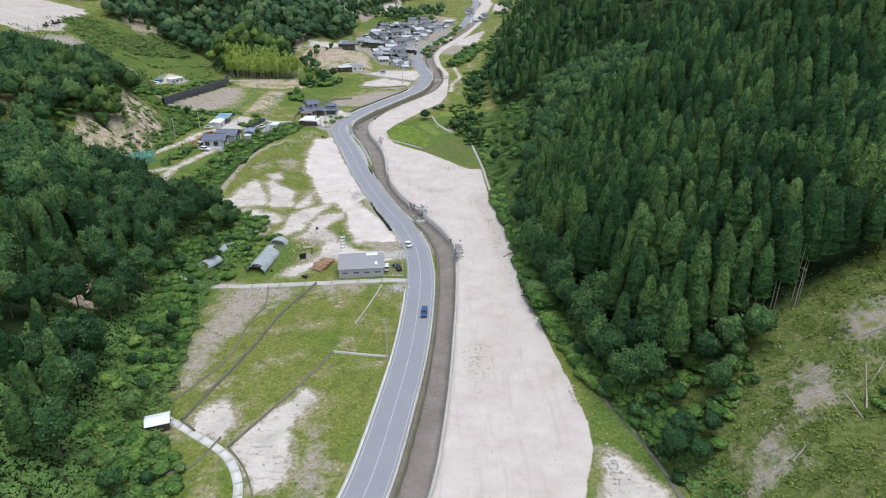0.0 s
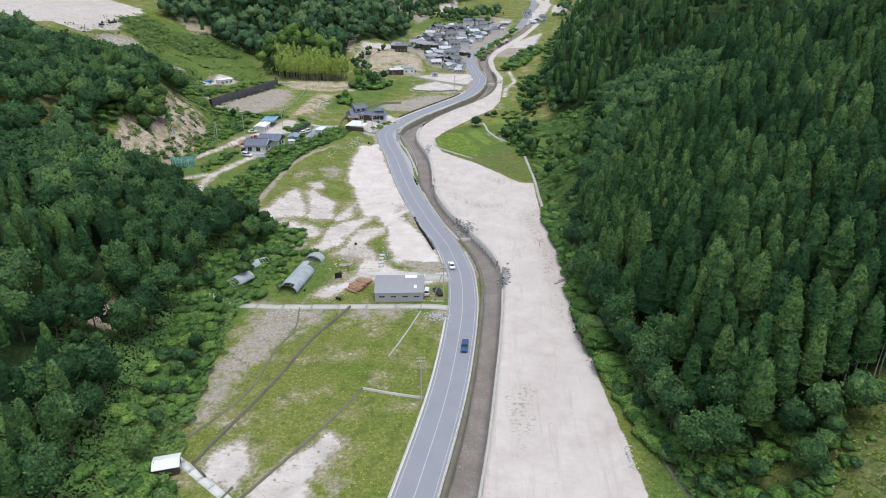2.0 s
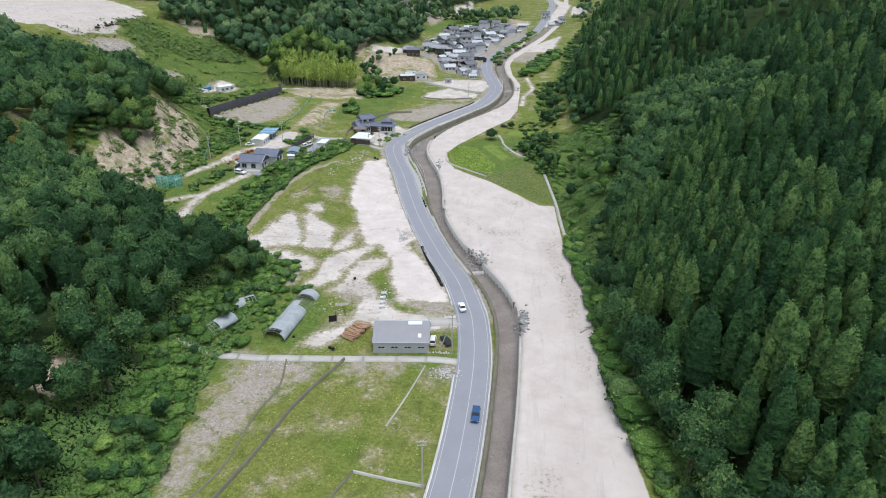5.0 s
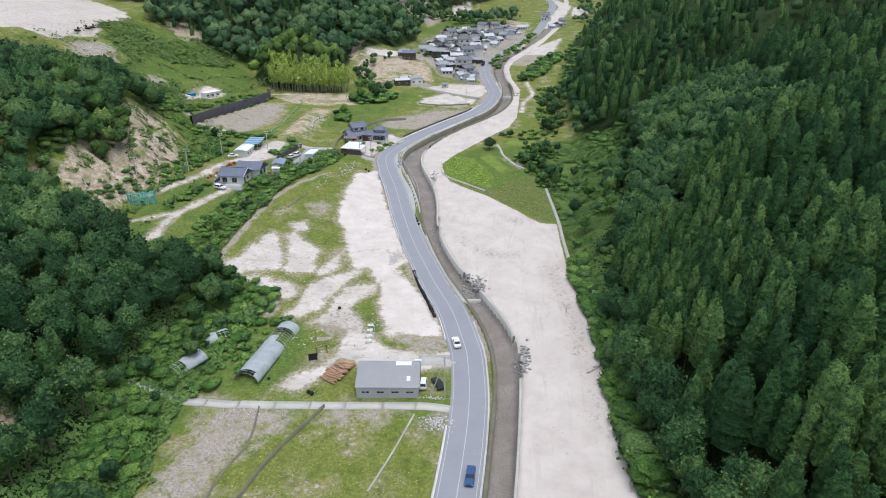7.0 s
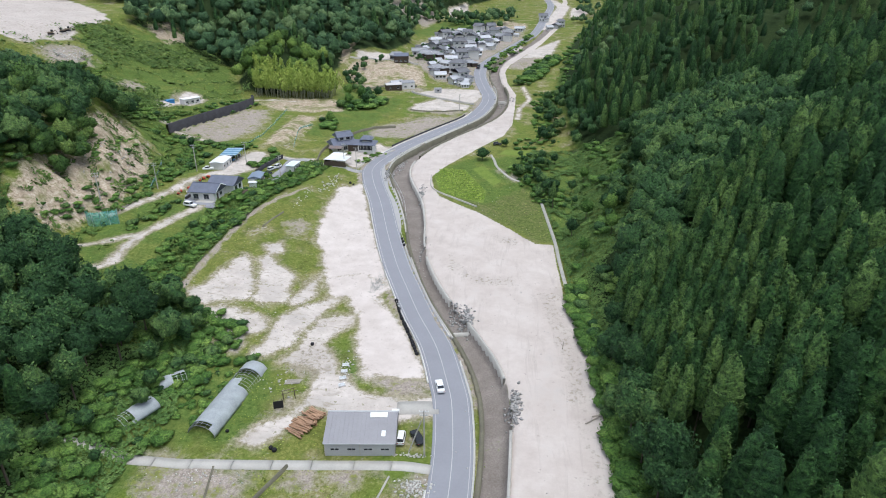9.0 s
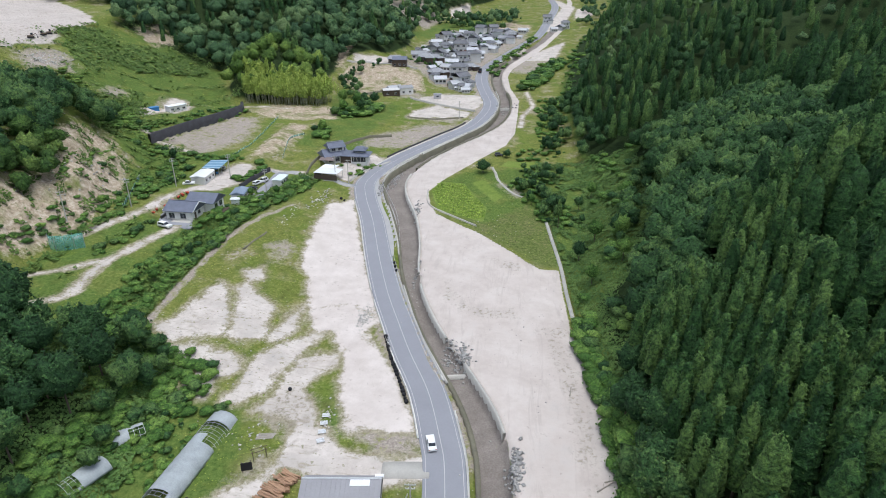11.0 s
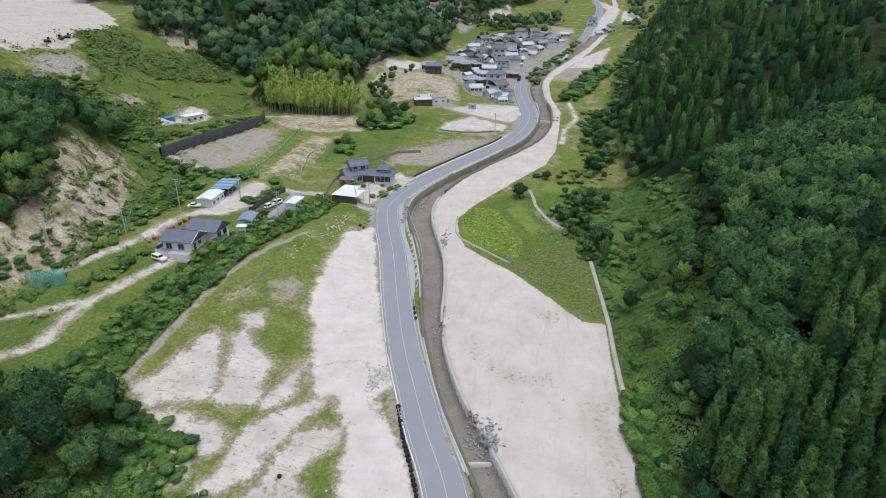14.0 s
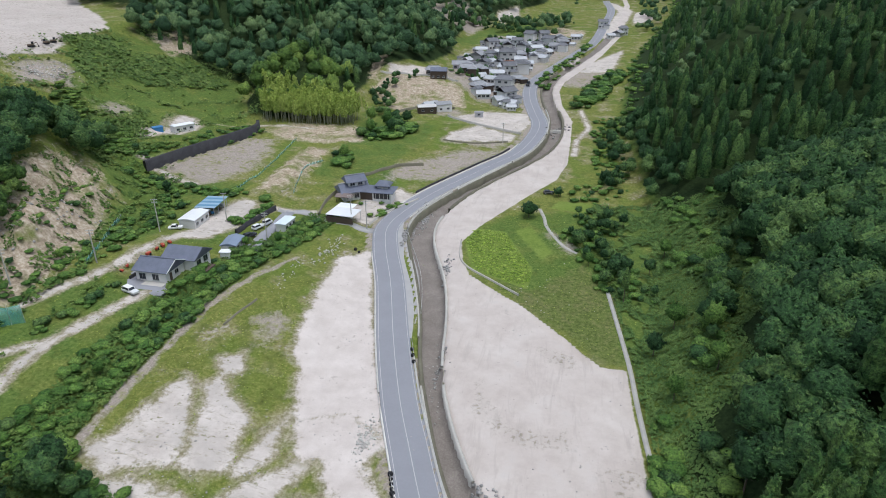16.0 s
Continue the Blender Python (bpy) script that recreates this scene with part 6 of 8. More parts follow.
rubble("bank_stones", "tumbled grey stones at the washed-out stream bank", [(4.8, 183, 0.7, 3.2, 150, 0.42), (-7.5, 215.5, 1.0, 2.2, 120, 0.42), (-11, 219, 0.8, 2.0, 60, 0.4), (-24, 256, 0.4, 4.5, 60, 0.35),
                        (-30, 296, 0.6, 4, 60, 0.4), (-46, 318, 0.6, 5, 130, 0.45), (-44, 330, 1.0, 4, 90, 0.45), (-2, 440, 2, 5, 60, 0.6)], STONE, 1)
rubble("white_rubble", "pale broken concrete rubble", [(-33.6, 229, 0.9, 2.4, 150, 0.26), (-13, 160, 1.6, 1.0, 120, 0.28), (-14.5, 167.6, 1.8, 0.25, 60, 0.22), (-52, 158, 4, 1.6, 70, 0.2), (-33.0, 192, 0.8, 2.4, 40, 0.25),
                        (-65, 296, 1.6, 4.5, 90, 0.3), (-70, 280, 1.0, 6, 40, 0.25), (32, 90, 1.2, 2.5, 70, 0.28), (28.5, 112, 0.6, 3, 40, 0.22), (-47, 186, 3, 3, 40, 0.25), (-215, 374, 3.5, 5, 150, 0.45)], plain("broken_concrete", (0.52, 0.50, 0.47), 0.95, 0, 0.3, 0.3), 2)
rubble("scattered_stones", "small stones scattered over gravel and bare plots", [(16, 120, 8, 30, 60, 0.12), (12, 225, 5, 20, 70, 0.15), (-2, 280, 6, 14, 50, 0.15), (-66, 214, 9, 10, 130, 0.18), (-52, 208, 4, 9, 70, 0.18),
                                (-40, 250, 6, 20, 60, 0.18), (-3, 130, 1.4, 40, 90, 0.2), (-25, 250, 2, 12, 50, 0.22), (70, 95, 8, 6, 40, 0.2), (-136, 266, 5, 14, 120, 0.45)], plain("pale_stone", (0.42, 0.40, 0.38), 0.9, 0, 0.3, 0.3), 3)


def sandbag(m, label, group):
    root = base_of("sandbag", m, label, "sandbag", group)
    bm = bmesh.new()
    bmesh.ops.create_uvsphere(bm, u_segments=10, v_segments=7, radius=0.62)
    for q in bm.verts:
        k = 1 + 0.10 * math.sin(5 * q.co.x + 3 * q.co.y)
        q.co = Vector((q.co.x * k, q.co.y * k, max(-0.5, min(0.52, q.co.z * 1.1)) + 0.5))
    part("bag", bm, RUBBER, root)
    bm = bmesh.new()
    rod(bm, (0, 0, 0.98), (0.05, 0, 1.18), 0.16, 0.07, 7)
    part("neck", bm, RUBBER, root)
    return root


bag = None
rng = np.random.default_rng(12)
for k, q in enumerate([*spline([(-26.6, 221.0), (-24.2, 214), (-21.0, 206.5), (-18.0, 199.0)], 1.05), (-29.6, 252.4), (-30.3, 254.6), (-31.0, 256.8), (-57, 300), (-58.4, 301), (-41.5, 171.0 - 4.5), (-40.6, 166.0), (-51.7, 170.1), (-43.4, 200.2)]):
    m = Matrix.LocRotScale((q[0], q[1], ground_z(*q) - 0.03), Euler((0, 0, rng.uniform(0, 6))), Vector((1, 1, 1)) * rng.uniform(0.55, 0.85))
    if bag is None:
        bag = sandbag(m, "black bulk sandbag beside the road", "black sandbags")
        bag.matrix_basis = m
    else:
        copy_thing(bag, m).matrix_basis = m


# ---- grass and weeds ----
def weeds():
    rng = np.random.default_rng(8)
    pts = []
    for x0, x1, y0, y1, n in ((-64, -12, 72, 162, 9000), (-60, -10, 164, 200, 2500), (-84, -40, 196, 290, 6500), (-130, -84, 206, 330, 5000), (-30, 20, 262, 345, 3500), (40, 100, 74, 118, 5200), (24, 40, 74, 130, 900),
                              (-100, -56, 340, 412, 2600), (-17, 2, 300, 338, 800), (-6, 0, 140, 170, 300), (-26, -22, 260, 300, 200), (-235, -130, 325, 470, 12000)):
        x, y = rng.uniform(x0, x1, n), rng.uniform(y0, y1, n)
        pts.append(np.column_stack([x, y]))
    p = np.concatenate(pts)
    x, y = p.T
    ok = (np.abs(x - curve(y, ROAD_AT)) > 5.5) & ~((x > curve(y, BANK_L) + 1) & (x < sand_edge(y) + 0.5)) & (cover(BARE, x, y) < 0.3) & (cover(GRADED, x, y) < 0.3) & (cover(CLAY, x, y) < 0.3) & (cover(CROP, x, y) < 0.3)
    ok &= (cover(DIRT, x, y) < 0.55) & (wave(x, y, 11, 31) + wave(x, y, 4, 32) > -0.35)
    x, y = x[ok], y[ok]
    z = height(x, y)
    n = len(x)
    size = rng.uniform(0.08, 0.25, n) * (1 + 0.6 * ease(40, 60, x) + 1.2 * ease(-130, -145, x))
    v, f = leaves(np.column_stack([x, y, z + 0.03 + size * 0.25]), np.column_stack([rng.normal(size=(n, 2)) * 0.2, np.ones(n) * 2.4]), size, rng, 0.1, 0.08)
    up = np.tile((0.0, 0.0, 1.0), (len(v), 1))
    me = mesh_of("weeds", v, facing(v, f, up), foliage("weed_leaves", (0.100, 0.140, 0.026), (0.160, 0.205, 0.042), (0.25, 0.285, 0.078)))
    me.attributes.new("tint", "FLOAT", "POINT").data.foreach_set("value", np.repeat(rng.uniform(size=n), 4).astype(np.float32))
    me.attributes.new("grove", "FLOAT", "POINT").data.foreach_set("value", np.ones(len(v), np.float32))
    soften(me, np.tile((0.0, 0.0, 1.0), (len(v), 1)), 0.85)
    tagged(new("weeds", me), "patchy grass and weeds over fields and verges", "grass", kind="stuff")


weeds()

# ---- buildings ----
def roof_mesh(bm, length, width, z, rise, over, ridge, thick=0.16, shift=0.0):
    """A pitched roof with thickness; ridge is its length along x (shorter than the eaves: hipped). shift moves the ridge across."""
    l, w, r = length / 2 + over, width / 2 + over, ridge / 2
    low = [(-l, -w, z), (l, -w, z), (l, w, z), (-l, w, z)]
    top = [(-r, shift, z + rise), (r, shift, z + rise)]
    up = [bm.verts.new(p) for p in low + top]
    dn = [bm.verts.new((x, y, h - thick)) for x, y, h in low + top]
    for q in ((0, 1, 5, 4), (2, 3, 4, 5), (1, 2, 5), (3, 0, 4)):
        bm.faces.new([up[i] for i in q])
        bm.faces.new([dn[i] for i in reversed(q)])
    for a, b in ((0, 1), (1, 2), (2, 3), (3, 0)):
        bm.faces.new([up[b], up[a], dn[a], dn[b]])
    return bm


def gable_walls(bm, length, width, h, rise, ridge_full=True, shift=0.0):
    """Walls up to the eaves, with gable ends under the ridge."""
    l, w = length / 2, width / 2
    lo = [bm.verts.new(p) for p in ((-l, -w, -1.2), (l, -w, -1.2), (l, w, -1.2), (-l, w, -1.2))]
    hi = [bm.verts.new(p) for p in ((-l, -w, h), (l, -w, h), (l, w, h), (-l, w, h))]
    bm.faces.new([lo[0], lo[1], hi[1], hi[0]])
    bm.faces.new([lo[2], lo[3], hi[3], hi[2]])
    if ridge_full:
        k = 1 - 0.15 / max(rise, 0.5)
        tops = [bm.verts.new((-l, shift, h + rise * k)), bm.verts.new((l, shift, h + rise * k))]
        bm.faces.new([lo[1], lo[2], hi[2], tops[1], hi[1]])
        bm.faces.new([lo[3], lo[0], hi[0], tops[0], hi[3]])
    else:
        bm.faces.new([lo[1], lo[2], hi[2], hi[1]])
        bm.faces.new([lo[3], lo[0], hi[0], hi[3]])
    return bm


def window(parent, x, y, z, wide, tall, face, sill=True):
    """A framed window on the wall that faces -y (face 0), +x (90), +y (180) or -x (270)."""
    m = Matrix.Translation((x, y, z)) @ pose(0, 0, 0, 0, 0, face)
    bm = bmesh.new()
    for at, size in (((-wide / 2, 0, 0), (0.07, 0.10, tall)), ((wide / 2, 0, 0), (0.07, 0.10, tall)), ((0, 0, 0), (wide, 0.10, 0.07)), ((0, 0, tall - 0.05), (wide + 0.07, 0.10, 0.07)), ((0, 0, 0), (0.05, 0.08, tall))):
        box(bm, size, at)
    bm.transform(m)
    frame_ob = part("window", bm, STEEL, parent)
    bm = bmesh.new()
    box(bm, (wide, 0.04, tall), (0, 0.0, 0))
    bm.transform(m)
    part("pane", bm, GLASS, frame_ob)
    if sill:
        bm = bmesh.new()
        box(bm, (wide + 0.2, 0.18, 0.06), (0, -0.06, -0.07))
        bm.transform(m)
        part("sill", bm, CONCRETE, frame_ob)


def door(parent, x, y, wide, tall, face, material=WALL_BROWN):
    m = Matrix.Translation((x, y, 0)) @ pose(0, 0, 0, 0, 0, face)
    bm = bmesh.new()
    box(bm, (wide, 0.1, tall), (0, 0, 0), bevel=0.02)
    bm.transform(m)
    ob = part("door", bm, material, parent)
    bm = bmesh.new()
    box(bm, (0.05, 0.06, 0.2), (wide * 0.38, -0.07, 0.95))
    bm.transform(m)
    part("handle", bm, STEEL, ob)


def ridge_cap(parent, length, z, y, material, name="ridge"):
    bm = bmesh.new()
    box(bm, (length, 0.34, 0.2), (0, y, z - 0.06), bevel=0.05)
    part(name, bm, material, parent)


def seams(parent, length, width, z, rise, shift, material, gap, side=-1):
    """Raised seams that run down one roof slope."""
    run_y = side * width / 2 - shift
    slope = math.hypot(run_y, rise)
    bm = bmesh.new()
    box(bm, (0.05, slope, 0.05), (0, 0, 0))
    bm.transform(Matrix.Rotation(math.atan2(-rise, run_y * side) * side * 1.0, 4, "X"))
    first = part("seam", bm, material, parent)
    n = int(length / gap)
    for k in range(n + 1):
        ob = first if k == 0 else first.copy()
        if k:
            scene.collection.objects.link(ob)
        ob.matrix_basis = Matrix.Translation((-length / 2 + k * length / n, shift + run_y / 2, z + rise / 2 + 0.0))


def workshop():
    """A long grey block workshop with a tin roof, its ridge set well back."""
    g = ground_z(-25, 169)
    root = base_of("workshop", pose(-24.6, 171.2, g, 0, 0, 6.0), "grey block workshop with a lilac-grey tin roof", "workshop")
    L, W, H, R, S = 13.2, 9.2, 3.1, 1.7, 2.4
    part("wall", gable_walls(bmesh.new(), L, W, H, R, True, S), WALL_GREY, root)
    part("roof", roof_mesh(bmesh.new(), L, W, H, R, 0.25, L + 0.5, 0.14, S), TIN, root, "lilac-grey corrugated tin roof")
    ridge_cap(root, L + 0.5, H + R, S, STEEL)
    seams(root, L, W, H + 0.06, R, S, TIN, 0.82)
    for x in (-4.7, -1.55, 1.6, 4.75):
        window(root, x, -W / 2 - 0.03, 1.35, 1.6, 0.55, 0, False)
    for x in (-6.55, 0.05, 6.55):
        bm = bmesh.new()
        box(bm, (0.14, 0.12, H + 0.6), (x, -W / 2 - 0.05, -0.6))
        part("pilaster", bm, CONCRETE, root)
    slope = math.degrees(math.atan2(R, W / 2 + S))
    for x, y, sx, sy in ((3.2, 1.55, 3.4, 1.2), (4.4, -2.6, 0.8, 1.3)):
        z = H + R * (y + W / 2) / (W / 2 + S)
        bm = bmesh.new()
        box(bm, (sx, sy, 0.07), (0, 0, 0), bevel=0.01)
        bm.transform(Matrix.Translation((x, y, z + 0.07)) @ pose(0, 0, 0, slope, 0, 0))
        part("skylight", bm, WHITE_TIN, root, "white roof panel")
    bm = bmesh.new()
    box(bm, (1.5, 1.2, 0.08), (6.2, W / 2 - 0.6, H + 0.55), bevel=0.01)
    part("porch_roof", bm, WHITE_TIN, root, "white tin porch roof")
    door(root, L / 2 + 0.02, 0.8, 1.8, 2.2, 90, STEEL)
    bm = bmesh.new()
    box(bm, (L + 0.1, 0.14, 0.12), (0, -W / 2 - 0.28, H - 0.1), bevel=0.03)
    part("gutter", bm, STEEL, root)


workshop()


def bungalow():
    g = ground_z(-97, 266) + 0.1
    root = base_of("house", pose(-97.6, 265.6, g, 0, 0, -2.0), "white bungalow with a dark slate-blue two-part gable roof", "house")
    part("wall", gable_walls(bmesh.new(), 8.4, 7.2, 2.9, 1.9), WALL_WHITE, root)
    part("roof", roof_mesh(bmesh.new(), 8.4, 7.2, 2.95, 2.0, 0.7, 9.8), SLATE, root)
    ridge_cap(root, 9.8, 4.95, 0, SLATE)
    bm = gable_walls(bmesh.new(), 8.4, 7.0, 2.9, 1.9)
    bm.transform(Matrix.Translation((2.8, 7.6, 0)))
    part("wing_wall", bm, WALL_WHITE, root)
    bm = roof_mesh(bmesh.new(), 8.4, 7.0, 3.05, 2.1, 0.7, 9.8)
    bm.transform(Matrix.Translation((2.8, 7.6, 0)))
    part("wing_roof", bm, SLATE, root)
    for x in (-2.4, 1.2):
        window(root, x, -3.63, 0.5, 1.8, 1.7, 0)
    window(root, 4.23, 0.5, 0.9, 1.4, 1.1, 90)
    door(root, 4.23, -1.8, 0.95, 2.1, 90)
    for y in (6.0, 9.0):
        window(root, 7.03, y, 0.6, 1.8, 1.7, 90)
    bm = bmesh.new()
    box(bm, (8.6, 2.2, 0.35), (-0.2, -4.6, -0.25), bevel=0.04)
    part("terrace", bm, CONCRETE, root)
    for p, q in (((4.92, -4.25, 2.86), (4.92, 0.0, 4.86)), ((4.92, 0.0, 4.86), (4.92, 4.25, 2.86))):
        bm = bmesh.new()
        rod(bm, p, q, 0.11, sides=4)
        part("bargeboard", bm, WHITE_TIN, root)
    bm = bmesh.new()
    box(bm, (2.6, 4.4, 0.3), (9.0, 6.0, 0.0), bevel=0.03)
    part("deck", bm, WALL_BROWN, root)
    for x in (8.0, 10.0):
        bm = bmesh.new()
        rod(bm, (x, 4.0, -0.6), (x, 4.0, 1.2), 0.05, sides=6)
        part("deck_post", bm, WALL_BROWN, root)


bungalow()


def shed(name, label, m, length, width, tall, rise, wall, roof, openings=0, skillion=False, over=0.3, group=""):
    """A small pitched or mono-pitch shed with windows along its front."""
    root = base_of(name, m, label, name.replace("_", " "), group)
    shift = width / 2 - 0.05 if skillion else 0.0
    part("wall", gable_walls(bmesh.new(), length, width, tall, rise, True, shift), wall, root)
    part("roof", roof_mesh(bmesh.new(), length, width, tall + 0.04, rise, over, length + 2 * over, 0.12, shift), roof, root)
    for k in range(openings):
        x = -length / 2 + (k + 0.5) * length / openings
        window(root, x, -width / 2 - 0.03, 0.8, min(1.3, length / openings * 0.55), 0.9, 0)
    door(root, length / 2 + 0.03, 0, 0.9, 2.0, 90, STEEL)
    return root


def at(x, y, turn, lift=0.05):
    return pose(x, y, ground_z(x, y) + lift, 0, 0, turn)


shed("storage_shed", "long white prefab shed with a white tin roof", at(-108.1, 299.3, 92), 8.6, 5.0, 2.7, 0.45, WALL_WHITE, WHITE_TIN, 3)


def open_shed():
    root = base_of("machine_shed", at(-108.2, 310.0, 96), "open machine shed with a striped blue tin roof", "machine shed")
    for x in (-4.8, -1.6, 1.6, 4.8):
        for y in (-2.7, 2.7):
            bm = bmesh.new()
            rod(bm, (x, y, -0.8), (x, y, 2.9), 0.09, sides=6)
            part("post", bm, STEEL, root)
    bm = bmesh.new()
    box(bm, (9.8, 0.1, 2.6), (0, 2.75, 0))
    part("back_wall", bm, WALL_BROWN, root)
    for k in range(7):
        bm = bmesh.new()
        box(bm, (1.5, 6.6, 0.09), (-4.6 + 1.53 * k, 0, 2.9 + 0.001 * k), bevel=0.01)
        part("roof_sheet", bm, BLUE_TIN if k % 2 else plain("faded_blue_tin", (0.30, 0.42, 0.53), 0.5, 0, 0.2, 0.8), root)
    for k in range(6):
        bm = bmesh.new()
        box(bm, (rng.uniform(0.7, 1.5), rng.uniform(0.6, 1.2), rng.uniform(0.5, 1.3)), (-4.0 + 1.6 * k, rng.uniform(-2.2, 1.5), 0), rng.uniform(0, 90), 0.08)
        part("stored_crate", bm, (WALL_BROWN, BLUE_PAINT, STEEL)[k % 3], root)


open_shed()
shed("garden_shed", "small shed with a blue-grey tin roof", at(-89.3, 286.8, 98), 6.6, 4.2, 2.3, 0.7, WALL_WHITE, plain("blue_grey_tin", (0.22, 0.27, 0.36), 0.5, 0, 0.15, 0.8), 2)
shed("storage_box", "small white storage box beside the shed", at(-88.6, 281.6, 8), 2.6, 1.8, 1.7, 0.1, WHITE_TIN, WHITE_TIN)
shed("container_office", "white flat-roofed cabin by the parking strip", at(-82.8, 307.6, 86), 6.6, 3.2, 2.5, 0.15, WALL_WHITE, plain("pale_blue_white_tin", (0.66, 0.73, 0.77), 0.5, 0, 0.1, 0.8), 3)
shed("tin_shed", "little field shed with a bright tin roof", at(-57.4, 101.0, 20), 4.2, 3.2, 2.0, 0.7, WALL_BROWN, WHITE_TIN, 0)
shed("site_office", "white prefab site office on the upper track", at(-156.2, 374.6, 58), 8.5, 4.0, 2.7, 0.2, WALL_WHITE, WHITE_TIN, 3)
shed("site_container", "blue steel container at the site office", at(-163.0, 367.6, 58), 3.6, 2.6, 2.5, 0.1, BLUE_PAINT, BLUE_PAINT)
shed("barn", "low barn with a pale tin roof below the earth bank", at(-68.5, 451.0, 20), 9.0, 6.0, 3.0, 0.8, WALL_BROWN, plain("pale_tin", (0.55, 0.54, 0.53), 0.5, 0, 0.2, 0.8), 2)
shed("barn", "low barn with a grey roof below the earth bank", at(-61.5, 457.5, 30), 8.0, 6.0, 3.4, 1.2, WALL_WHITE, GREY_TILE, 2)
shed("barn", "dark-roofed house on the earth bank", at(-72.0, 502.0, 5), 9.0, 7.0, 4.2, 1.8, WALL_BROWN, SLATE, 3)
shed("tool_shed", "small blue-grey shed in the roadside lot", at(-42.0, 452.0, 10), 4.0, 3.0, 2.3, 0.5, WALL_GREY, TIN, 1)


def farmhouse():
    """Two storeys under gabled tile roofs set askew, with two lower hipped wings."""
    g = ground_z(-67, 340) + 0.15
    root = base_of("farmhouse", pose(-71.0, 338.5, g, 0, 0, 36.0), "old two-storey farmhouse with blue-grey tile roofs", "house")

    def turned(bm, x, y, z=0.0, turn=0.0):
        bm.transform(pose(x, y, z, 0, 0, turn))
        return bm

    part("wall", gable_walls(bmesh.new(), 9.0, 7.0, 3.0, 2.0, True), WALL_WHITE, root)
    part("lower_roof", roof_mesh(bmesh.new(), 9.0, 7.0, 3.0, 2.1, 1.0, 10.4, 0.2), SLATE, root)
    part("upper_wall", turned(gable_walls(bmesh.new(), 5.8, 4.6, 2.0, 1.6, True), 0.9, 0.6, 3.9), WALL_WHITE, root)
    part("upper_roof", turned(roof_mesh(bmesh.new(), 5.8, 4.6, 5.95, 1.7, 0.9, 7.2, 0.2), 0.9, 0.6), SLATE, root)
    bm = bmesh.new()
    box(bm, (7.4, 0.4, 0.3), (0.9, 0.6, 7.6), bevel=0.08)
    part("ridge", bm, GREY_TILE, root)
    bm = bmesh.new()
    box(bm, (10.6, 0.4, 0.3), (0, 0, 5.05), bevel=0.08)
    part("ridge", bm, GREY_TILE, root)
    part("middle_wall", turned(gable_walls(bmesh.new(), 6.0, 5.0, 2.8, 1, False), 5.2, -3.2, 0, -36), WALL_BROWN, root)
    part("middle_roof", turned(roof_mesh(bmesh.new(), 6.0, 5.0, 2.85, 1.6, 0.8, 4.0, 0.2), 5.2, -3.2, 0, -36), SLATE, root)
    part("wing_wall", turned(gable_walls(bmesh.new(), 6.5, 6.0, 2.9, 1, False), 9.2, -5.8, 0, -36), WALL_WHITE, root)
    part("wing_roof", turned(roof_mesh(bmesh.new(), 6.5, 6.0, 2.95, 1.5, 1.0, 4.2, 0.2), 9.2, -5.8, 0, -36), SLATE, root)
    part("wing_upper_wall", turned(gable_walls(bmesh.new(), 3.8, 3.6, 4.2, 1.0, False), 9.4, -5.6, 0, -36), WALL_WHITE, root)
    part("wing_upper_roof", turned(roof_mesh(bmesh.new(), 3.8, 3.6, 4.9, 1.3, 0.8, 2.8, 0.2), 9.4, -5.6, 0, -36), SLATE, root)
    part("porch_roof", turned(roof_mesh(bmesh.new(), 5.5, 3.2, 2.4, 0.8, 0.3, 5.5, 0.14), -4.4, -4.4, 0, -36), plain("brown_porch_tin", (0.19, 0.15, 0.14), 0.6, 0, 0.2, 0.6), root)
    for x, y in ((-7.2, -3.9), (-2.7, -7.0), (-6.2, -2.4)):
        bm = bmesh.new()
        rod(bm, (x, y, -0.8), (x, y, 2.4), 0.08, sides=6)
        part("porch_post", bm, WALL_BROWN, root)
    for x in (-2.6, 0.2, 3.0):
        window(root, x, -3.53, 0.6, 1.8, 1.7, 0)
    for x in (-0.6, 2.2):
        window(root, x, -1.73, 4.5, 1.6, 1.1, 0)
    window(root, -4.53, 0, 0.8, 1.8, 1.5, 270)
    door(root, -4.53, 2.2, 1.4, 2.1, 270)
    wing = part("wing_front", turned(box(bmesh.new(), (5.6, 0.08, 1.9), (0, -3.05, 0.5)), 9.2, -5.8, 0, -36), GLASS, root, "dark sliding glass doors")
    for k in range(4):
        part("mullion", turned(box(bmesh.new(), (0.09, 0.12, 2.0), (-2.1 + 1.4 * k, -3.07, 0.45)), 9.2, -5.8, 0, -36), WALL_WHITE, root)


farmhouse()


def carport():
    root = base_of("carport", at(-67.6, 318.2, -7, 0.05), "open carport with a bright white stepped tin roof", "carport")
    for x in (-4.4, -1.4, 1.6, 4.4):
        for y in (-3.2, 3.2):
            bm = bmesh.new()
            rod(bm, (x, y, -0.8), (x, y, 2.6), 0.08, sides=6)
            part("post", bm, STEEL, root)
    for x, y, sx, sy in ((0, 0, 9.4, 7.0), (-1.7, 5.6, 6.0, 4.2)):
        bm = bmesh.new()
        box(bm, (sx, sy, 0.14), (x, y, 2.6), bevel=0.02)
        part("roof_sheet", bm, WHITE_TIN, root)
    bm = bmesh.new()
    box(bm, (9.2, 0.1, 1.9), (0, -3.25, 0.1))
    part("front_wall", bm, WALL_BROWN, root)
    bm = bmesh.new()
    box(bm, (0.1, 6.2, 2.3), (-4.5, 0, 0.1))
    part("side_wall", bm, WALL_BROWN, root)


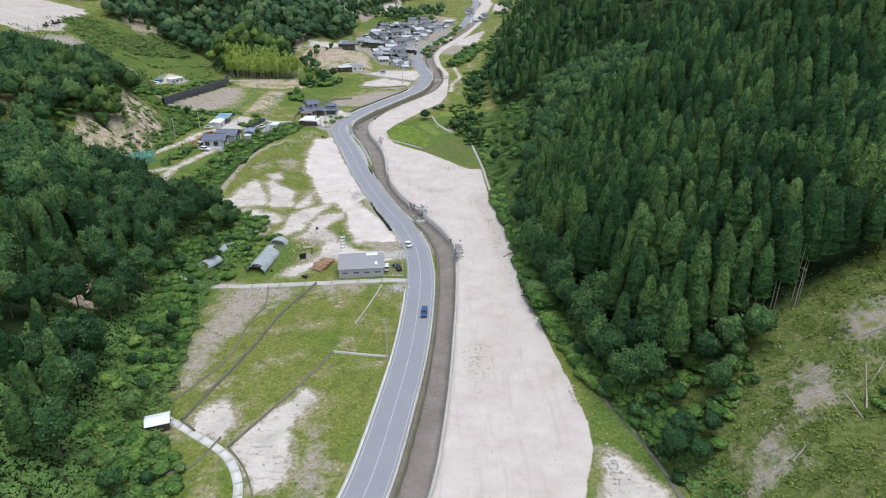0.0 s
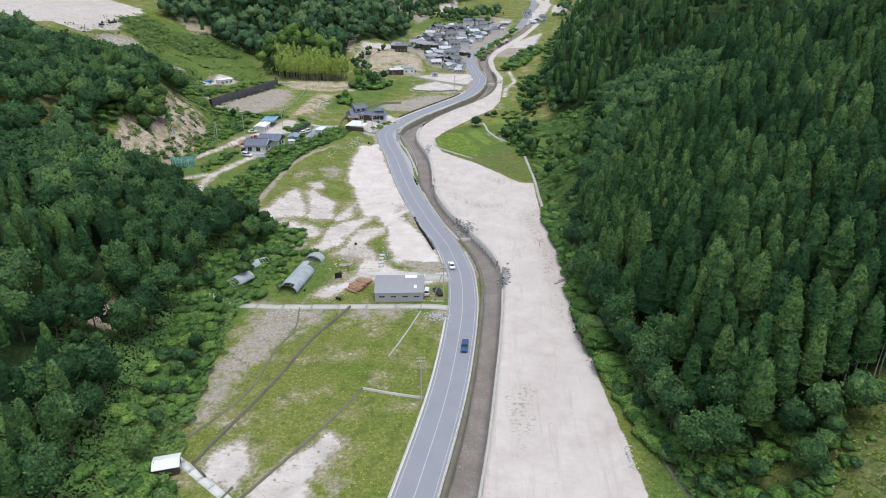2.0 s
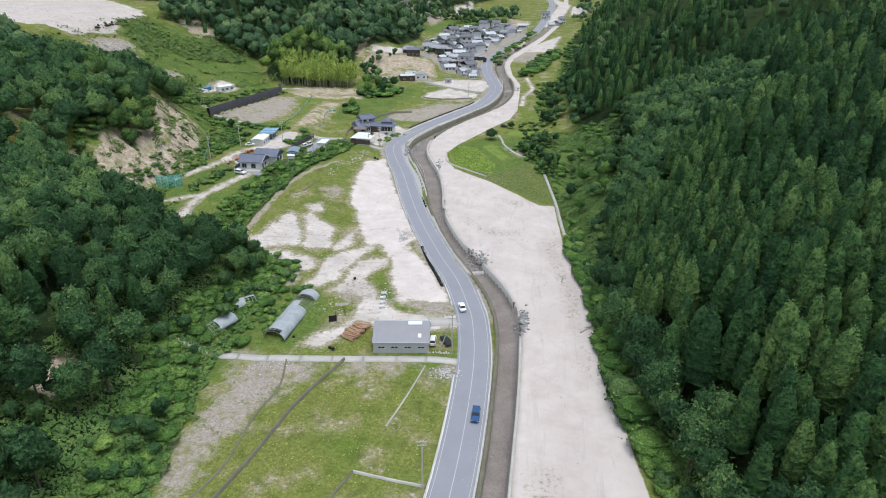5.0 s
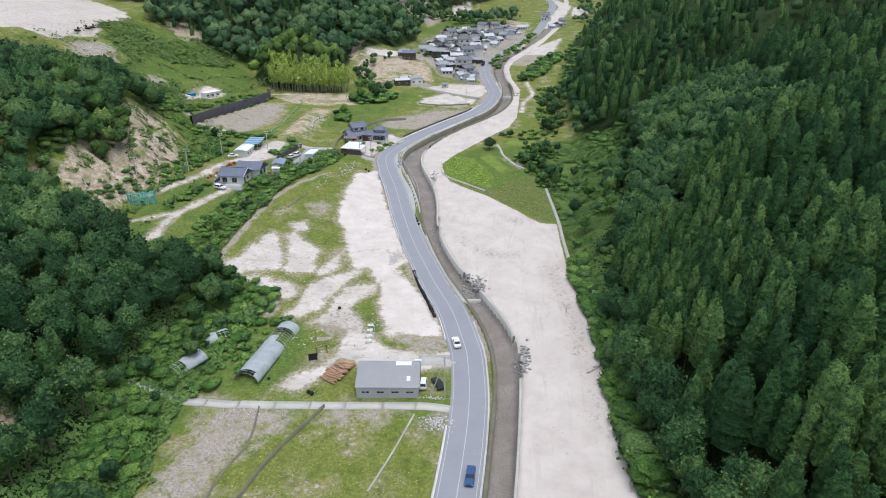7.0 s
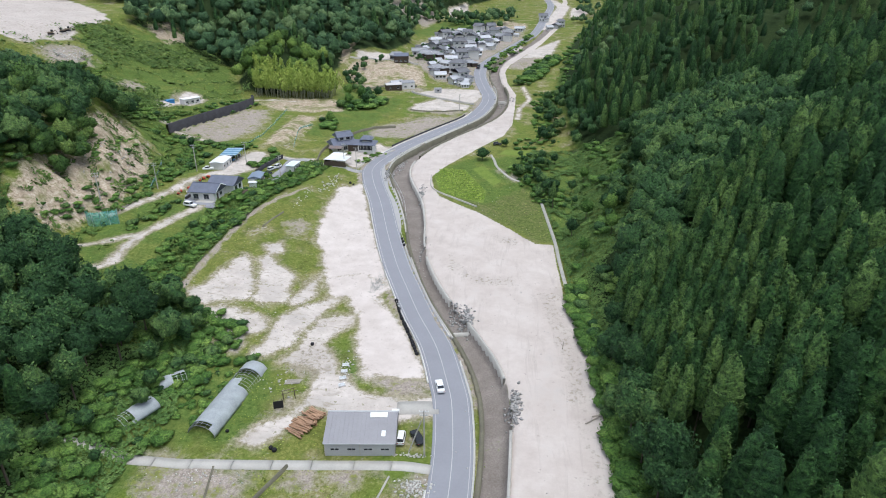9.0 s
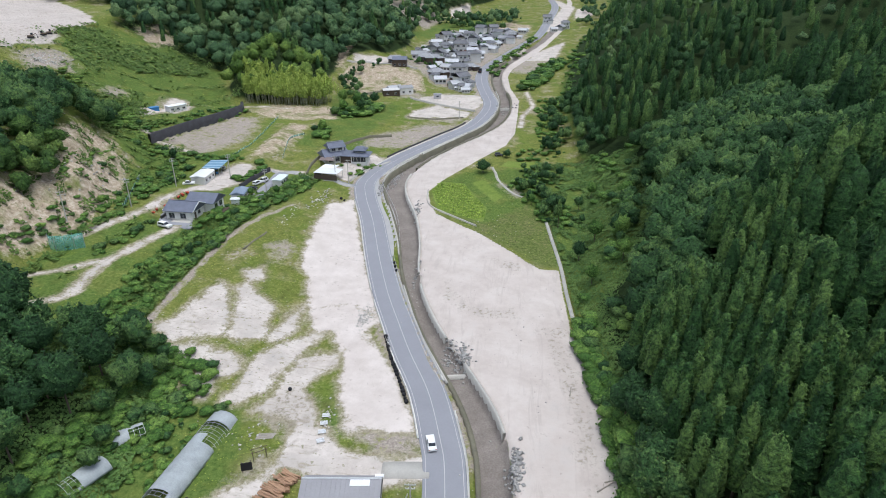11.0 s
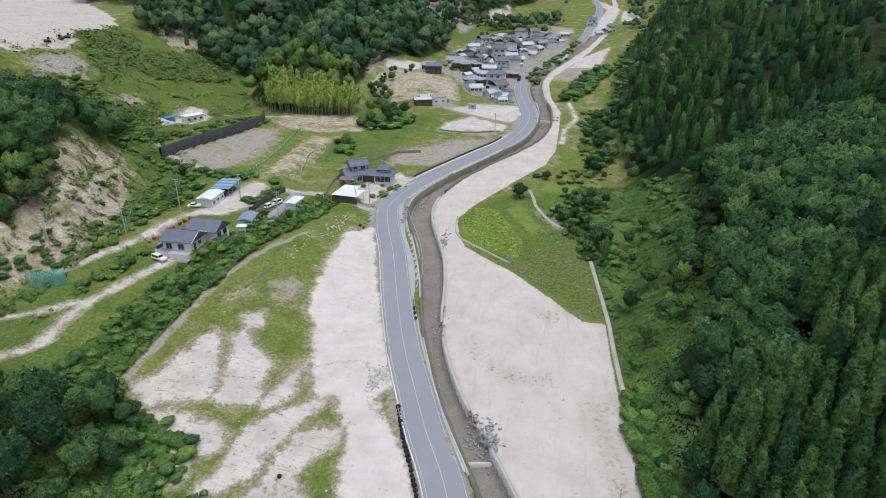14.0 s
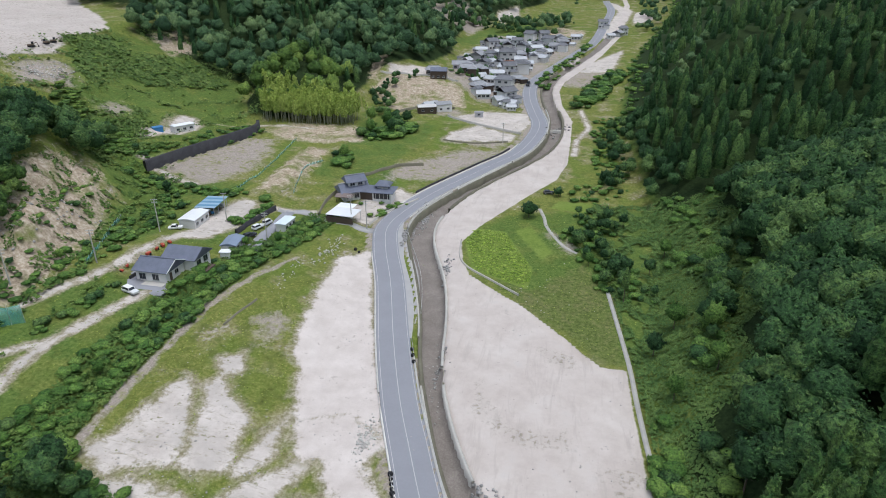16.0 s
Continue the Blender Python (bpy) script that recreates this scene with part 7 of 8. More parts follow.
carport()


# ---- greenhouses ----
def tunnel(label, x, y, turn, length, radius, gaps):
    """A tunnel greenhouse: hoops, purlins and film that is torn away in places."""
    root = base_of("greenhouse", at(x, y, turn, 0.0), label, "greenhouse")
    n = int(length / 0.9)
    hoop = None
    for k in range(n + 1):
        px = -length / 2 + k * length / n
        if hoop is None:
            bm = bmesh.new()
            pts = [(0, math.cos(a) * radius, math.sin(a) * radius * 0.8 - 0.3) for a in np.linspace(0, math.pi, 13)]
            tube(bm, pts, 0.035)
            hoop = part("hoop", bm, STEEL, root)
            ob = hoop
        else:
            ob = hoop.copy()
            scene.collection.objects.link(ob)
        ob.matrix_basis = Matrix.Translation((px, 0, 0))
    for a in (0.5, 1.2, 1.57, 1.95, 2.65):
        bm = bmesh.new()
        rod(bm, (-length / 2, math.cos(a) * radius, math.sin(a) * radius * 0.8 - 0.3), (length / 2, math.cos(a) * radius, math.sin(a) * radius * 0.8 - 0.3), 0.03, sides=4)
        part("purlin", bm, STEEL, root)
    cells = []
    u = np.linspace(-length / 2, length / 2, n * 2 + 1)
    w = np.linspace(0, math.pi, 15)
    v = np.array([(a, math.cos(b) * (radius + 0.05 + 0.03 * math.sin(3 * a)), math.sin(b) * (radius * 0.8 + 0.05) - 0.3) for a in u for b in w])
    for i in range(len(u) - 1):
        for j in range(len(w) - 1):
            pu, pw = (u[i] + u[i + 1]) / 2 / length + 0.5, j / 14
            if not any(a <= pu <= b and c <= pw <= d for a, b, c, d in gaps):
                q = i * 15 + j
                cells.append((q, q + 15, q + 16, q + 1))
    film = new("film", mesh_of("film", v, cells, PLASTIC_SHEET, True))
    film.parent = root
    thick = film.modifiers.new("thickness", "SOLIDIFY")
    thick.thickness = 0.02
    return root


tunnel("long tunnel greenhouse with torn grey film", -54.9, 179.3, 84, 22.5, 2.9, [(0.70, 0.86, 0.1, 1.0), (0.60, 0.72, 0.55, 1.0), (0.0, 0.06, 0.2, 0.7)])
tunnel("short tunnel greenhouse, its film torn at one end", -71.2, 171.5, 66, 8.0, 2.2, [(0.0, 0.3, 0.2, 0.8)])
tunnel("collapsed tunnel greenhouse among weeds", -69.5, 182.0, 40, 6.5, 2.0, [(0.0, 0.35, 0.0, 0.6), (0.6, 1.0, 0.5, 1.0)])


# ---- village ----
def village_house(label, wall, roof, size, storeys, hip, wing):
    L, W = size
    H = 2.8 * storeys
    root = base_of("village_house", Matrix.Identity(4), label, "house", "village houses")
    part("wall", gable_walls(bmesh.new(), L, W, H, 1.8, not hip), wall, root)
    part("roof", roof_mesh(bmesh.new(), L, W, H + 0.05, 1.9, 0.7, L - 2.5 if hip else L + 1.4, 0.2), roof, root)
    ridge_cap(root, L - 2.5 if hip else L + 1.4, H + 1.95, 0, roof)
    if wing:
        bm = gable_walls(bmesh.new(), L * 0.6, W * 0.6, 2.6, 1, False)
        bm.transform(Matrix.Translation((L * 0.35, -W * 0.65, 0)))
        part("wing_wall", bm, wall, root)
        bm = roof_mesh(bmesh.new(), L * 0.6, W * 0.6, 2.65, 1.2, 0.6, L * 0.3, 0.2)
        bm.transform(Matrix.Translation((L * 0.35, -W * 0.65, 0)))
        part("wing_roof", bm, roof, root)
    for k in range(3):
        window(root, -L / 3 + k * L / 3, -W / 2 - 0.03, 0.8, 1.6, 1.3, 0)
    if storeys > 1:
        for k in range(2):
            window(root, -L / 5 + k * L / 2.5, -W / 2 - 0.03, 3.7, 1.5, 1.1, 0)
    door(root, L / 2 + 0.03, 0, 1.2, 2.1, 90)
    return root


PALE_TIN = plain("pale_tin_roof", (0.50, 0.51, 0.54), 0.5, 0, 0.15, 0.8)
DARK_TILE = plain("dark_grey_roof_tiles", (0.155, 0.158, 0.175), 0.6, 0, 0.35, 0.4)
LOTS = [(-74, 511), (-67, 456), (-60, 522), (-48, 505), (-36, 494), (-29, 480), (-27, 470), (-36, 478), (-44, 490), (-66, 540), (-56, 538), (-46, 524), (-36, 512), (-30, 528), (-66, 556), (-55, 556), (-45, 542), (-35, 546),
        (-27, 556), (-64, 574), (-53, 572), (-42, 560), (-39, 573), (-31, 566), (-24, 574), (-62, 592), (-51, 590), (-41, 588), (-30, 586), (-20, 592), (-60, 612), (-49, 608), (-38, 604), (-27, 606), (-16, 612),
        (-56, 630), (-45, 626), (-34, 624), (-22, 628), (-10, 634), (-52, 648), (-40, 646), (-28, 648), (-16, 652), (-3, 656), (-44, 668), (-31, 668), (-18, 672), (-5, 676), (8, 680), (30, 742), (38, 704), (44, 712), (36, 694)]
LOOKS = [("white house with a dark grey tiled roof", WALL_WHITE, DARK_TILE, (8.5, 6.5), 2, False, True), ("old house with a grey hipped tile roof", WALL_BROWN, GREY_TILE, (9.5, 7.0), 1, True, True),
         ("two-storey house with a slate-dark hipped roof", WALL_WHITE, DARK_TILE, (8.0, 7.0), 2, True, False), ("low house with a weathered grey roof", WALL_GREY, GREY_TILE, (9.0, 6.0), 1, False, False),
         ("house with a pale tin gable roof", WALL_WHITE, PALE_TIN, (7.5, 5.5), 1, False, False)]
models = [village_house(*q) for q in LOOKS]
models.append(village_house("broad house with a red-brown hipped tile roof", WALL_BROWN, RED_TILE, (11.0, 10.0), 1, True, False))
rng = np.random.default_rng(41)
used = set()
SMALL = [(x + rng.uniform(-7, 7), y + rng.uniform(-9, 9)) for x, y in LOTS[3:] for _ in range(2)]
for k, (x, y) in enumerate(LOTS + SMALL):
    pick = 5 if k == 22 else int(rng.choice([0, 1, 2, 3, 4, 4]))
    dx, dy = rng.uniform(-2.5, 2.5, 2)
    if x + dx > curve(np.array([y + dy]), ROAD_AT)[0] - 9 and k >= len(LOTS):
        continue
    s = rng.uniform(0.84, 1.1) if k < len(LOTS) else rng.uniform(0.45, 0.75)
    m = pose(x + dx, y + dy, ground_z(x + dx, y + dy) + 0.2, 0, 0, rng.choice([-20, 5, 15, 40, 70, 95, 160]) + rng.uniform(-10, 10)) @ Matrix.Diagonal((s * rng.uniform(0.85, 1.1), s, s, 1))
    if pick in used:
        copy_thing(models[pick], m)
    else:
        models[pick].matrix_basis = m
        used.add(pick)

# ---- vehicles ----
def vehicle(name, label, m, paint, size=(4.2, 1.68, 1.45), style="saloon"):
    """A parked or driving vehicle: hull, glasshouse, roof, wheels and lamps. It faces +x."""
    L, W, H = size
    root = base_of(name, m, label, name.replace("_", " "))
    bm = bmesh.new()
    box(bm, (L, W, H * 0.42), (0, 0, H * 0.18), bevel=0.12)
    part("body", bm, paint, root)
    a, b, inset = {"saloon": (-0.30, 0.20, 0.55), "van": (-0.46, 0.34, 0.22), "wagon": (-0.46, 0.18, 0.4), "truck": (0.06, 0.42, 0.15)}[style]
    z0, z1 = H * 0.58, H * 0.95
    lo = [(a * L, -W * 0.46, z0), (b * L, -W * 0.46, z0), (b * L, W * 0.46, z0), (a * L, W * 0.46, z0)]
    hi = [(a * L + inset * 0.6, -W * 0.39, z1), (b * L - inset, -W * 0.39, z1), (b * L - inset, W * 0.39, z1), (a * L + inset * 0.6, W * 0.39, z1)]
    shell = [Vector(p) for p in lo + hi]
    mid = sum(shell, Vector()) / 8
    bm = bmesh.new()
    q = [bm.verts.new(mid + (p - mid) * 0.985) for p in shell]
    for f in ((0, 1, 5, 4), (1, 2, 6, 5), (2, 3, 7, 6), (3, 0, 4, 7), (4, 5, 6, 7), (3, 2, 1, 0)):
        bm.faces.new([q[i] for i in f])
    part("cabin", bm, paint, root)
    for pane, f in (("side_window", (0, 1, 5, 4)), ("windscreen", (1, 2, 6, 5)), ("side_window", (2, 3, 7, 6)), ("rear_window", (3, 0, 4, 7))):
        corners = [shell[i] for i in f]
        c = sum(corners, Vector()) / 4
        out = (c - mid).normalized() * 0.02
        bm = bmesh.new()
        top = [bm.verts.new(c + (p - c) * 0.90 + out) for p in corners]
        low = [bm.verts.new(c + (p - c) * 0.92 - out) for p in corners]
        bm.faces.new(top)
        bm.faces.new(low[::-1])
        for k in range(4):
            bm.faces.new([top[k - 1], low[k - 1], low[k], top[k]])
        part(pane, bm, GLASS, root, "dark tinted glass")
    bm = bmesh.new()
    x0, x1 = a * L + inset * 0.6, b * L - inset
    box(bm, (x1 - x0 + 0.08, W * 0.80, 0.07), ((x0 + x1) / 2, 0, z1 - 0.01), bevel=0.03)
    part("roof", bm, paint, root)
    for x, y in ((a * L + inset * 0.3, 0), (b * L - inset * 0.5, 0)):
        for s in (-1, 1):
            bm = bmesh.new()
            rod(bm, (x - 0.02, s * W * 0.455, z0), (x + 0.02, s * W * 0.40, z1), 0.04, sides=4)
            part("pillar", bm, paint, root)
    if style == "truck":
        bm = bmesh.new()
        for p, s in (((-L * 0.22, 0, H * 0.45), (L * 0.5, W * 0.96, 0.06)), ((-L * 0.22, W * 0.47, H * 0.45), (L * 0.5, 0.05, 0.3)), ((-L * 0.22, -W * 0.47, H * 0.45), (L * 0.5, 0.05, 0.3)), ((-L * 0.47, 0, H * 0.45), (0.05, W * 0.9, 0.3))):
            box(bm, s, p)
        part("bed", bm, paint, root)
    wheel = None
    for x in (-L * 0.31, L * 0.31):
        for s in (-1, 1):
            bm = bmesh.new()
            rod(bm, (0, -0.1, 0), (0, 0.1, 0), 0.30, sides=14)
            ob = part("wheel", bm, RUBBER, root)
            ob.matrix_basis = Matrix.Translation((x, s * (W / 2 - 0.1), 0.3))
            bm = bmesh.new()
            rod(bm, (0, -0.115, 0), (0, 0.115, 0), 0.18, sides=10)
            part("rim", bm, STEEL, ob)
    for s in (-1, 1):
        for x, mat, key in ((L / 2 - 0.02, LAMP_CLEAR, "headlight"), (-L / 2 + 0.02, LAMP_RED, "tail_light")):
            bm = bmesh.new()
            box(bm, (0.06, 0.32, 0.14), (x, s * W * 0.36, H * 0.42), bevel=0.02)
            part(key, bm, mat, root)
    return root


def on_road(y, side):
    x = float(np.interp(y, road_line[:, 1], road_line[:, 0]))
    x2 = float(np.interp(y + 3, road_line[:, 1], road_line[:, 0]))
    a = math.degrees(math.atan2(3, x2 - x))
    n = Vector((math.sin(radians(a)), -math.cos(radians(a)), 0)) * side
    return pose(x + n.x, y + n.y, float(floor_z(x, y)) + 0.1, 0, 0, a)


vehicle("car", "white saloon car driving up the valley road", on_road(188, -1.9), CAR_WHITE, (4.2, 1.66, 1.45))
vehicle("car", "dark blue wagon driving down the valley road", on_road(146, 1.9) @ pose(0, 0, 0, 0, 0, 180), CAR_BLUE, (4.4, 1.7, 1.5), "wagon")
vehicle("van", "small white van parked beside the workshop", at(-17.0, 171.2, 92), CAR_WHITE, (3.4, 1.48, 1.85), "van")
vehicle("car", "black car parked in the weedy workshop yard", at(-13.9, 171.8, 120), CAR_BLACK, (4.2, 1.66, 1.4))
vehicle("car", "white wagon parked on the farm track", at(-98.9, 255.4, -20), CAR_WHITE, (4.6, 1.72, 1.6), "wagon")
vehicle("pickup_truck", "little white pickup truck behind the bungalow", at(-104.8, 268.4, 60), CAR_WHITE, (3.4, 1.48, 1.75), "truck")
vehicle("car", "white car parked in front of the long shed", at(-110.2, 292.6, 20), CAR_WHITE, (4.0, 1.6, 1.5))
vehicle("car", "white car parked by the dark wall", at(-89.8, 303.2, 70), CAR_WHITE, (4.0, 1.6, 1.5), "wagon")
vehicle("van", "white van parked by the dark wall", at(-89.2, 308.4, 74), CAR_WHITE, (3.4, 1.48, 1.85), "van")
vehicle("car", "black car parked on the asphalt strip", at(-89.6, 297.4, 64), CAR_BLACK, (4.3, 1.7, 1.5), "wagon")
vehicle("car", "dark car at the end of the garden path", at(-4.0, 355.2, 10), CAR_BLACK, (3.8, 1.5, 1.5), "wagon")
vehicle("truck", "dark truck on the village road", on_road(520, -1.9), CAR_BLACK, (6.0, 2.1, 2.6), "truck")


# ---- poles ----
def utility_pole(label, x, y, tall, turn, arms=2):
    root = base_of("utility_pole", at(x, y, turn, 0.0), label, "utility pole", "utility poles")
    bm = bmesh.new()
    rod(bm, (0, 0, -1), (0, 0, tall), 0.19, 0.11, 10)
    part("shaft", bm, CONCRETE, root)
    for k in range(arms):
        bm = bmesh.new()
        box(bm, (1.9 - 0.3 * k, 0.1, 0.1), (0, 0.14, tall - 0.35 - 0.8 * k))
        arm = part("crossarm", bm, STEEL, root)
        for s in (-0.8, -0.3, 0.3, 0.8):
            bm = bmesh.new()
            rod(bm, (s * (1 - 0.15 * k), 0.14, tall - 0.25 - 0.8 * k), (s * (1 - 0.15 * k), 0.14, tall - 0.02 - 0.8 * k), 0.06, 0.04, 6)
            part("insulator", bm, WHITE_TIN, arm)
    return root


for label, x, y, tall, turn in (("pale concrete utility pole in the grass by the road", -13.2, 125.4, 11.0, 8), ("concrete utility pole at the workshop corner", -12.0, 167.8, 10.5, 4), ("utility pole on the green slope", -112.6, 288.6, 10, 20),
                                ("utility pole beside the netting", -114.4, 264.6, 9.0, 20), ("utility pole in the dusty court", -99.6, 303.0, 9.0, 20), ("utility pole at the parking strip", -84.6, 298.2, 8.5, 20),
                                ("utility pole in front of the carport", -64.5, 316.6, 9.5, 10), ("utility pole at the lane mouth", -59.4, 316.0, 9.5, 10), ("utility pole near the earth spur", -123.4, 247.6, 9.0, 30),
                                ("utility pole beside the upper road", -26.0, 412.0, 9.0, 40)):
    utility_pole(label, x, y, tall, turn)
stay = base_of("pole_brace", at(-12.2, 167.9, 0, 0.0), "slanting concrete brace of the corner pole", "pole brace")
bm = bmesh.new()
rod(bm, (-3.0, 0.4, -0.3), (-0.25, 0.0, 8.3), 0.13, 0.11, 8)
part("shaft", bm, CONCRETE, stay)


# ---- yard things ----
def log_pile():
    root = base_of("log_pile", at(-36.9, 174.2, 68, 0.0), "loose pile of cut orange-brown logs", "log pile")
    r = np.random.default_rng(9)
    bm = bmesh.new()
    rod(bm, (0, -1.9, 0), (0, 1.9, 0), 0.17, 0.14, 8)
    first = part("log", bm, LOG, root)
    for k in range(64):
        ob = first if k == 0 else first.copy()
        if k:
            scene.collection.objects.link(ob)
        layer = k // 24
        ob.matrix_basis = pose(r.uniform(-4.6 + layer, 4.6 - layer), r.uniform(-0.7, 0.7), 0.18 + 0.27 * layer + r.uniform(0, 0.1), r.uniform(-4, 4), 0, r.uniform(-16, 16))


log_pile()
stand = base_of("notice_stand", at(-43.6, 177.2, 20), "black panel leaning on a dark timber frame", "notice stand")
bm = bmesh.new()
box(bm, (2.0, 0.1, 1.8), (0, 0, 0.5), 0, 0.03)
part("panel", bm, RUBBER, stand)
for x in (-0.8, 0.8):
    bm = bmesh.new()
    rod(bm, (x, 0.1, -0.3), (x, 0.1, 2.6), 0.07, sides=6)
    part("post", bm, WALL_BROWN, stand)
rack = base_of("timber_rack", at(-42.6, 180.8, 30), "dark timber drying rack in the yard", "rack")
for x in (-1.2, 1.2):
    for y in (-0.5, 0.5):
        bm = bmesh.new()
        rod(bm, (x, y, -0.3), (x, y, 2.2), 0.06, sides=6)
        part("post", bm, WALL_BROWN, rack)
for y in (-0.5, 0.5):
    bm = bmesh.new()
    rod(bm, (-1.6, y, 2.0), (1.6, y, 2.1), 0.06, sides=6)
    part("rail", bm, WALL_BROWN, rack)
stack = base_of("plank_stack", at(-43.8, 186.4, 10), "grey planks stacked in the grass", "plank stack")
for k in range(5):
    bm = bmesh.new()
    box(bm, (3.4, 0.28, 0.07), (0.1 * k, -0.7 + 0.34 * k, 0.02 + 0.02 * (k % 2)), rng.uniform(-4, 4), 0.01)
    part("plank", bm, DEAD, stack)
for k, (x, y) in enumerate(((-33.5, 193.2), (-33.3, 191.0), (-33.0, 188.6), (-32.6, 186.2))):
    root = base_of("pallet_stack", at(x, y, 8 + 6 * k), "pale stacked pallets on the green plot", "pallets", "pallets on the green plot")
    for j in range(4):
        bm = bmesh.new()
        box(bm, (1.5, 0.16, 0.10), (0, -0.45 + 0.3 * j, 0.28))
        part("slat", bm, WHITE_TIN, root)
    for j in (-0.6, 0.6):
        bm = bmesh.new()
        box(bm, (0.1, 1.1, 0.3), (j, 0, 0))
        part("bearer", bm, DEAD, root)


def fence(label, points, tall, material, post_gap=2.5, wave_out=0.1):
    """Netting hung between posts, slack between them."""
    line = spline(points, 1.0)
    root = base_of("net_fence", Matrix.Identity(4), label, "net fence")
    z = height(line[:, 0], line[:, 1])
    s = sideways(line)
    v, f = [], []
    for k, (p, n, h) in enumerate(zip(line, s, z)):
        sag = 0.25 * abs(math.sin(k * math.pi / post_gap))
        for j, u in enumerate((0.0, 0.5, 1.0)):
            o = n * wave_out * math.sin(k * 1.7 + j * 2.0) * (0.5 if j == 2 else 1)
            v.append((p[0] + o[0], p[1] + o[1], h - 0.1 + u * (tall - sag)))
    for k in range(len(line) - 1):
        for j in range(2):
            a = 3 * k + j
            f.append((a, a + 3, a + 4, a + 1))
    net = new("net", mesh_of("net", v, f, material))
    net.parent = root
    net.modifiers.new("thickness", "SOLIDIFY").thickness = 0.01
    post = None
    for k in range(0, len(line), int(post_gap)):
        if post is None:
            bm = bmesh.new()
            rod(bm, (0, 0, -0.6), (0, 0, tall + 0.2), 0.05, sides=6)
            post = ob = part("post", bm, STEEL, root)
        else:
            ob = post.copy()
            scene.collection.objects.link(ob)
        ob.matrix_basis = Matrix.Translation((line[k][0], line[k][1], z[k]))


fence("teal windbreak netting below the earth spur", [(-120.2, 235.2), (-118.4, 235.0), (-115.3, 236.2), (-112.6, 238.6)], 4.6, TEAL_NET)
fence("teal windbreak netting on the upper slope", [(-116, 263), (-119, 272), (-124, 284), (-130, 296)], 1.4, TEAL_NET)
fence("green netting along the scraped mound", [(-90.8, 333), (-92.6, 342), (-94.4, 354), (-92, 366)], 1.0, TEAL_NET)
fence("green netting beside the bare garden", [(-110, 330), (-108.6, 343), (-109.4, 360), (-111, 378), (-112, 388)], 0.9, TEAL_NET)

for k, (x, y, s) in enumerate(((-106.6, 270.5, 0.9), (-106.0, 273.4, 1.0), (-105.2, 276.0, 0.8), (-107.4, 266.4, 0.8), (-105.0, 278.4, 1.0), (-104.6, 281.0, 0.9), (-106.9, 263.6, 0.7))):
    root = base_of("cultivator", at(x, y, 60 + 20 * k), "small red farm machine parked along the lane", "farm machine", "red machines on the lane")
    bm = bmesh.new()
    box(bm, (1.5 * s, 0.8 * s, 0.7 * s), (0, 0, 0.25), 0, 0.1)
    part("hood", bm, RED_MACHINE, root)
    bm = bmesh.new()
    rod(bm, (-0.6 * s, 0, 0.8), (-1.3 * s, 0, 1.2), 0.05, sides=6)
    part("handlebar", bm, STEEL, root)
    for q in (-1, 1):
        bm = bmesh.new()
        rod(bm, (0.2, q * 0.38 * s, 0.28), (0.2, q * 0.5 * s, 0.28), 0.3, sides=12)
        part("wheel", bm, RUBBER, root)

MACHINE = plain("dull_brown_machine_paint", (0.16, 0.12, 0.09), 0.6, 0, 0.3, 0.5)
for x, y, turn in ((-233.5, 391, 20), (-232.8, 399, 170), (-233.2, 404, 40)):
    root = base_of("excavator", at(x, y, turn) @ Matrix.Diagonal((0.72, 0.72, 0.72, 1)), "dull brown excavator on the levelled works yard", "excavator", "works machines")
    bm = bmesh.new()
    box(bm, (3.2, 2.4, 0.9), (-0.3, 0, 0.9), 0, 0.15)
    part("engine_deck", bm, MACHINE, root)
    bm = bmesh.new()
    box(bm, (1.3, 1.0, 1.4), (0.6, 0.6, 1.75), 0, 0.1)
    part("cab", bm, GLASS, root, "dark glazed cab")
    for q in (-1, 1):
        bm = bmesh.new()
        box(bm, (3.8, 0.6, 0.9), (0, q * 1.1, 0), 0, 0.2)
        part("track", bm, RUBBER, root)
    bm = bmesh.new()
    rod(bm, (1.2, -0.4, 1.6), (3.4, -0.4, 2.9), 0.22, sides=6)
    part("boom", bm, MACHINE, root)
    bm = bmesh.new()
    rod(bm, (3.4, -0.4, 2.9), (4.4, -0.4, 0.8), 0.17, sides=6)
    part("arm", bm, MACHINE, root)
    bm = bmesh.new()
    box(bm, (0.7, 1.0, 0.7), (4.3, -0.4, 0.1), 0, 0.12)
    part("bucket", bm, RUBBER, root)


# ---- lone trees, dead wood and the felled slope ----
def lone(name, label, category, makes, material, x, y, s, trunk, lift=1.0):
    root = base_of(name, Matrix.LocRotScale((x, y, ground_z(x, y) - 0.2), Euler((0, 0, x)), (s, s, s * lift)), label, category)
    tv, tf = trunk_of(*trunk[:3], np.random.default_rng(6), trunk[3])
    new("trunk", mesh_of("trunk", tv, tf, BARK, True)).parent = root
    cv, cf, cn = makes
    me = mesh_of("crown", cv, facing(cv, cf, cn), material)
    soften(me, cn)
    new("crown", me).parent = root


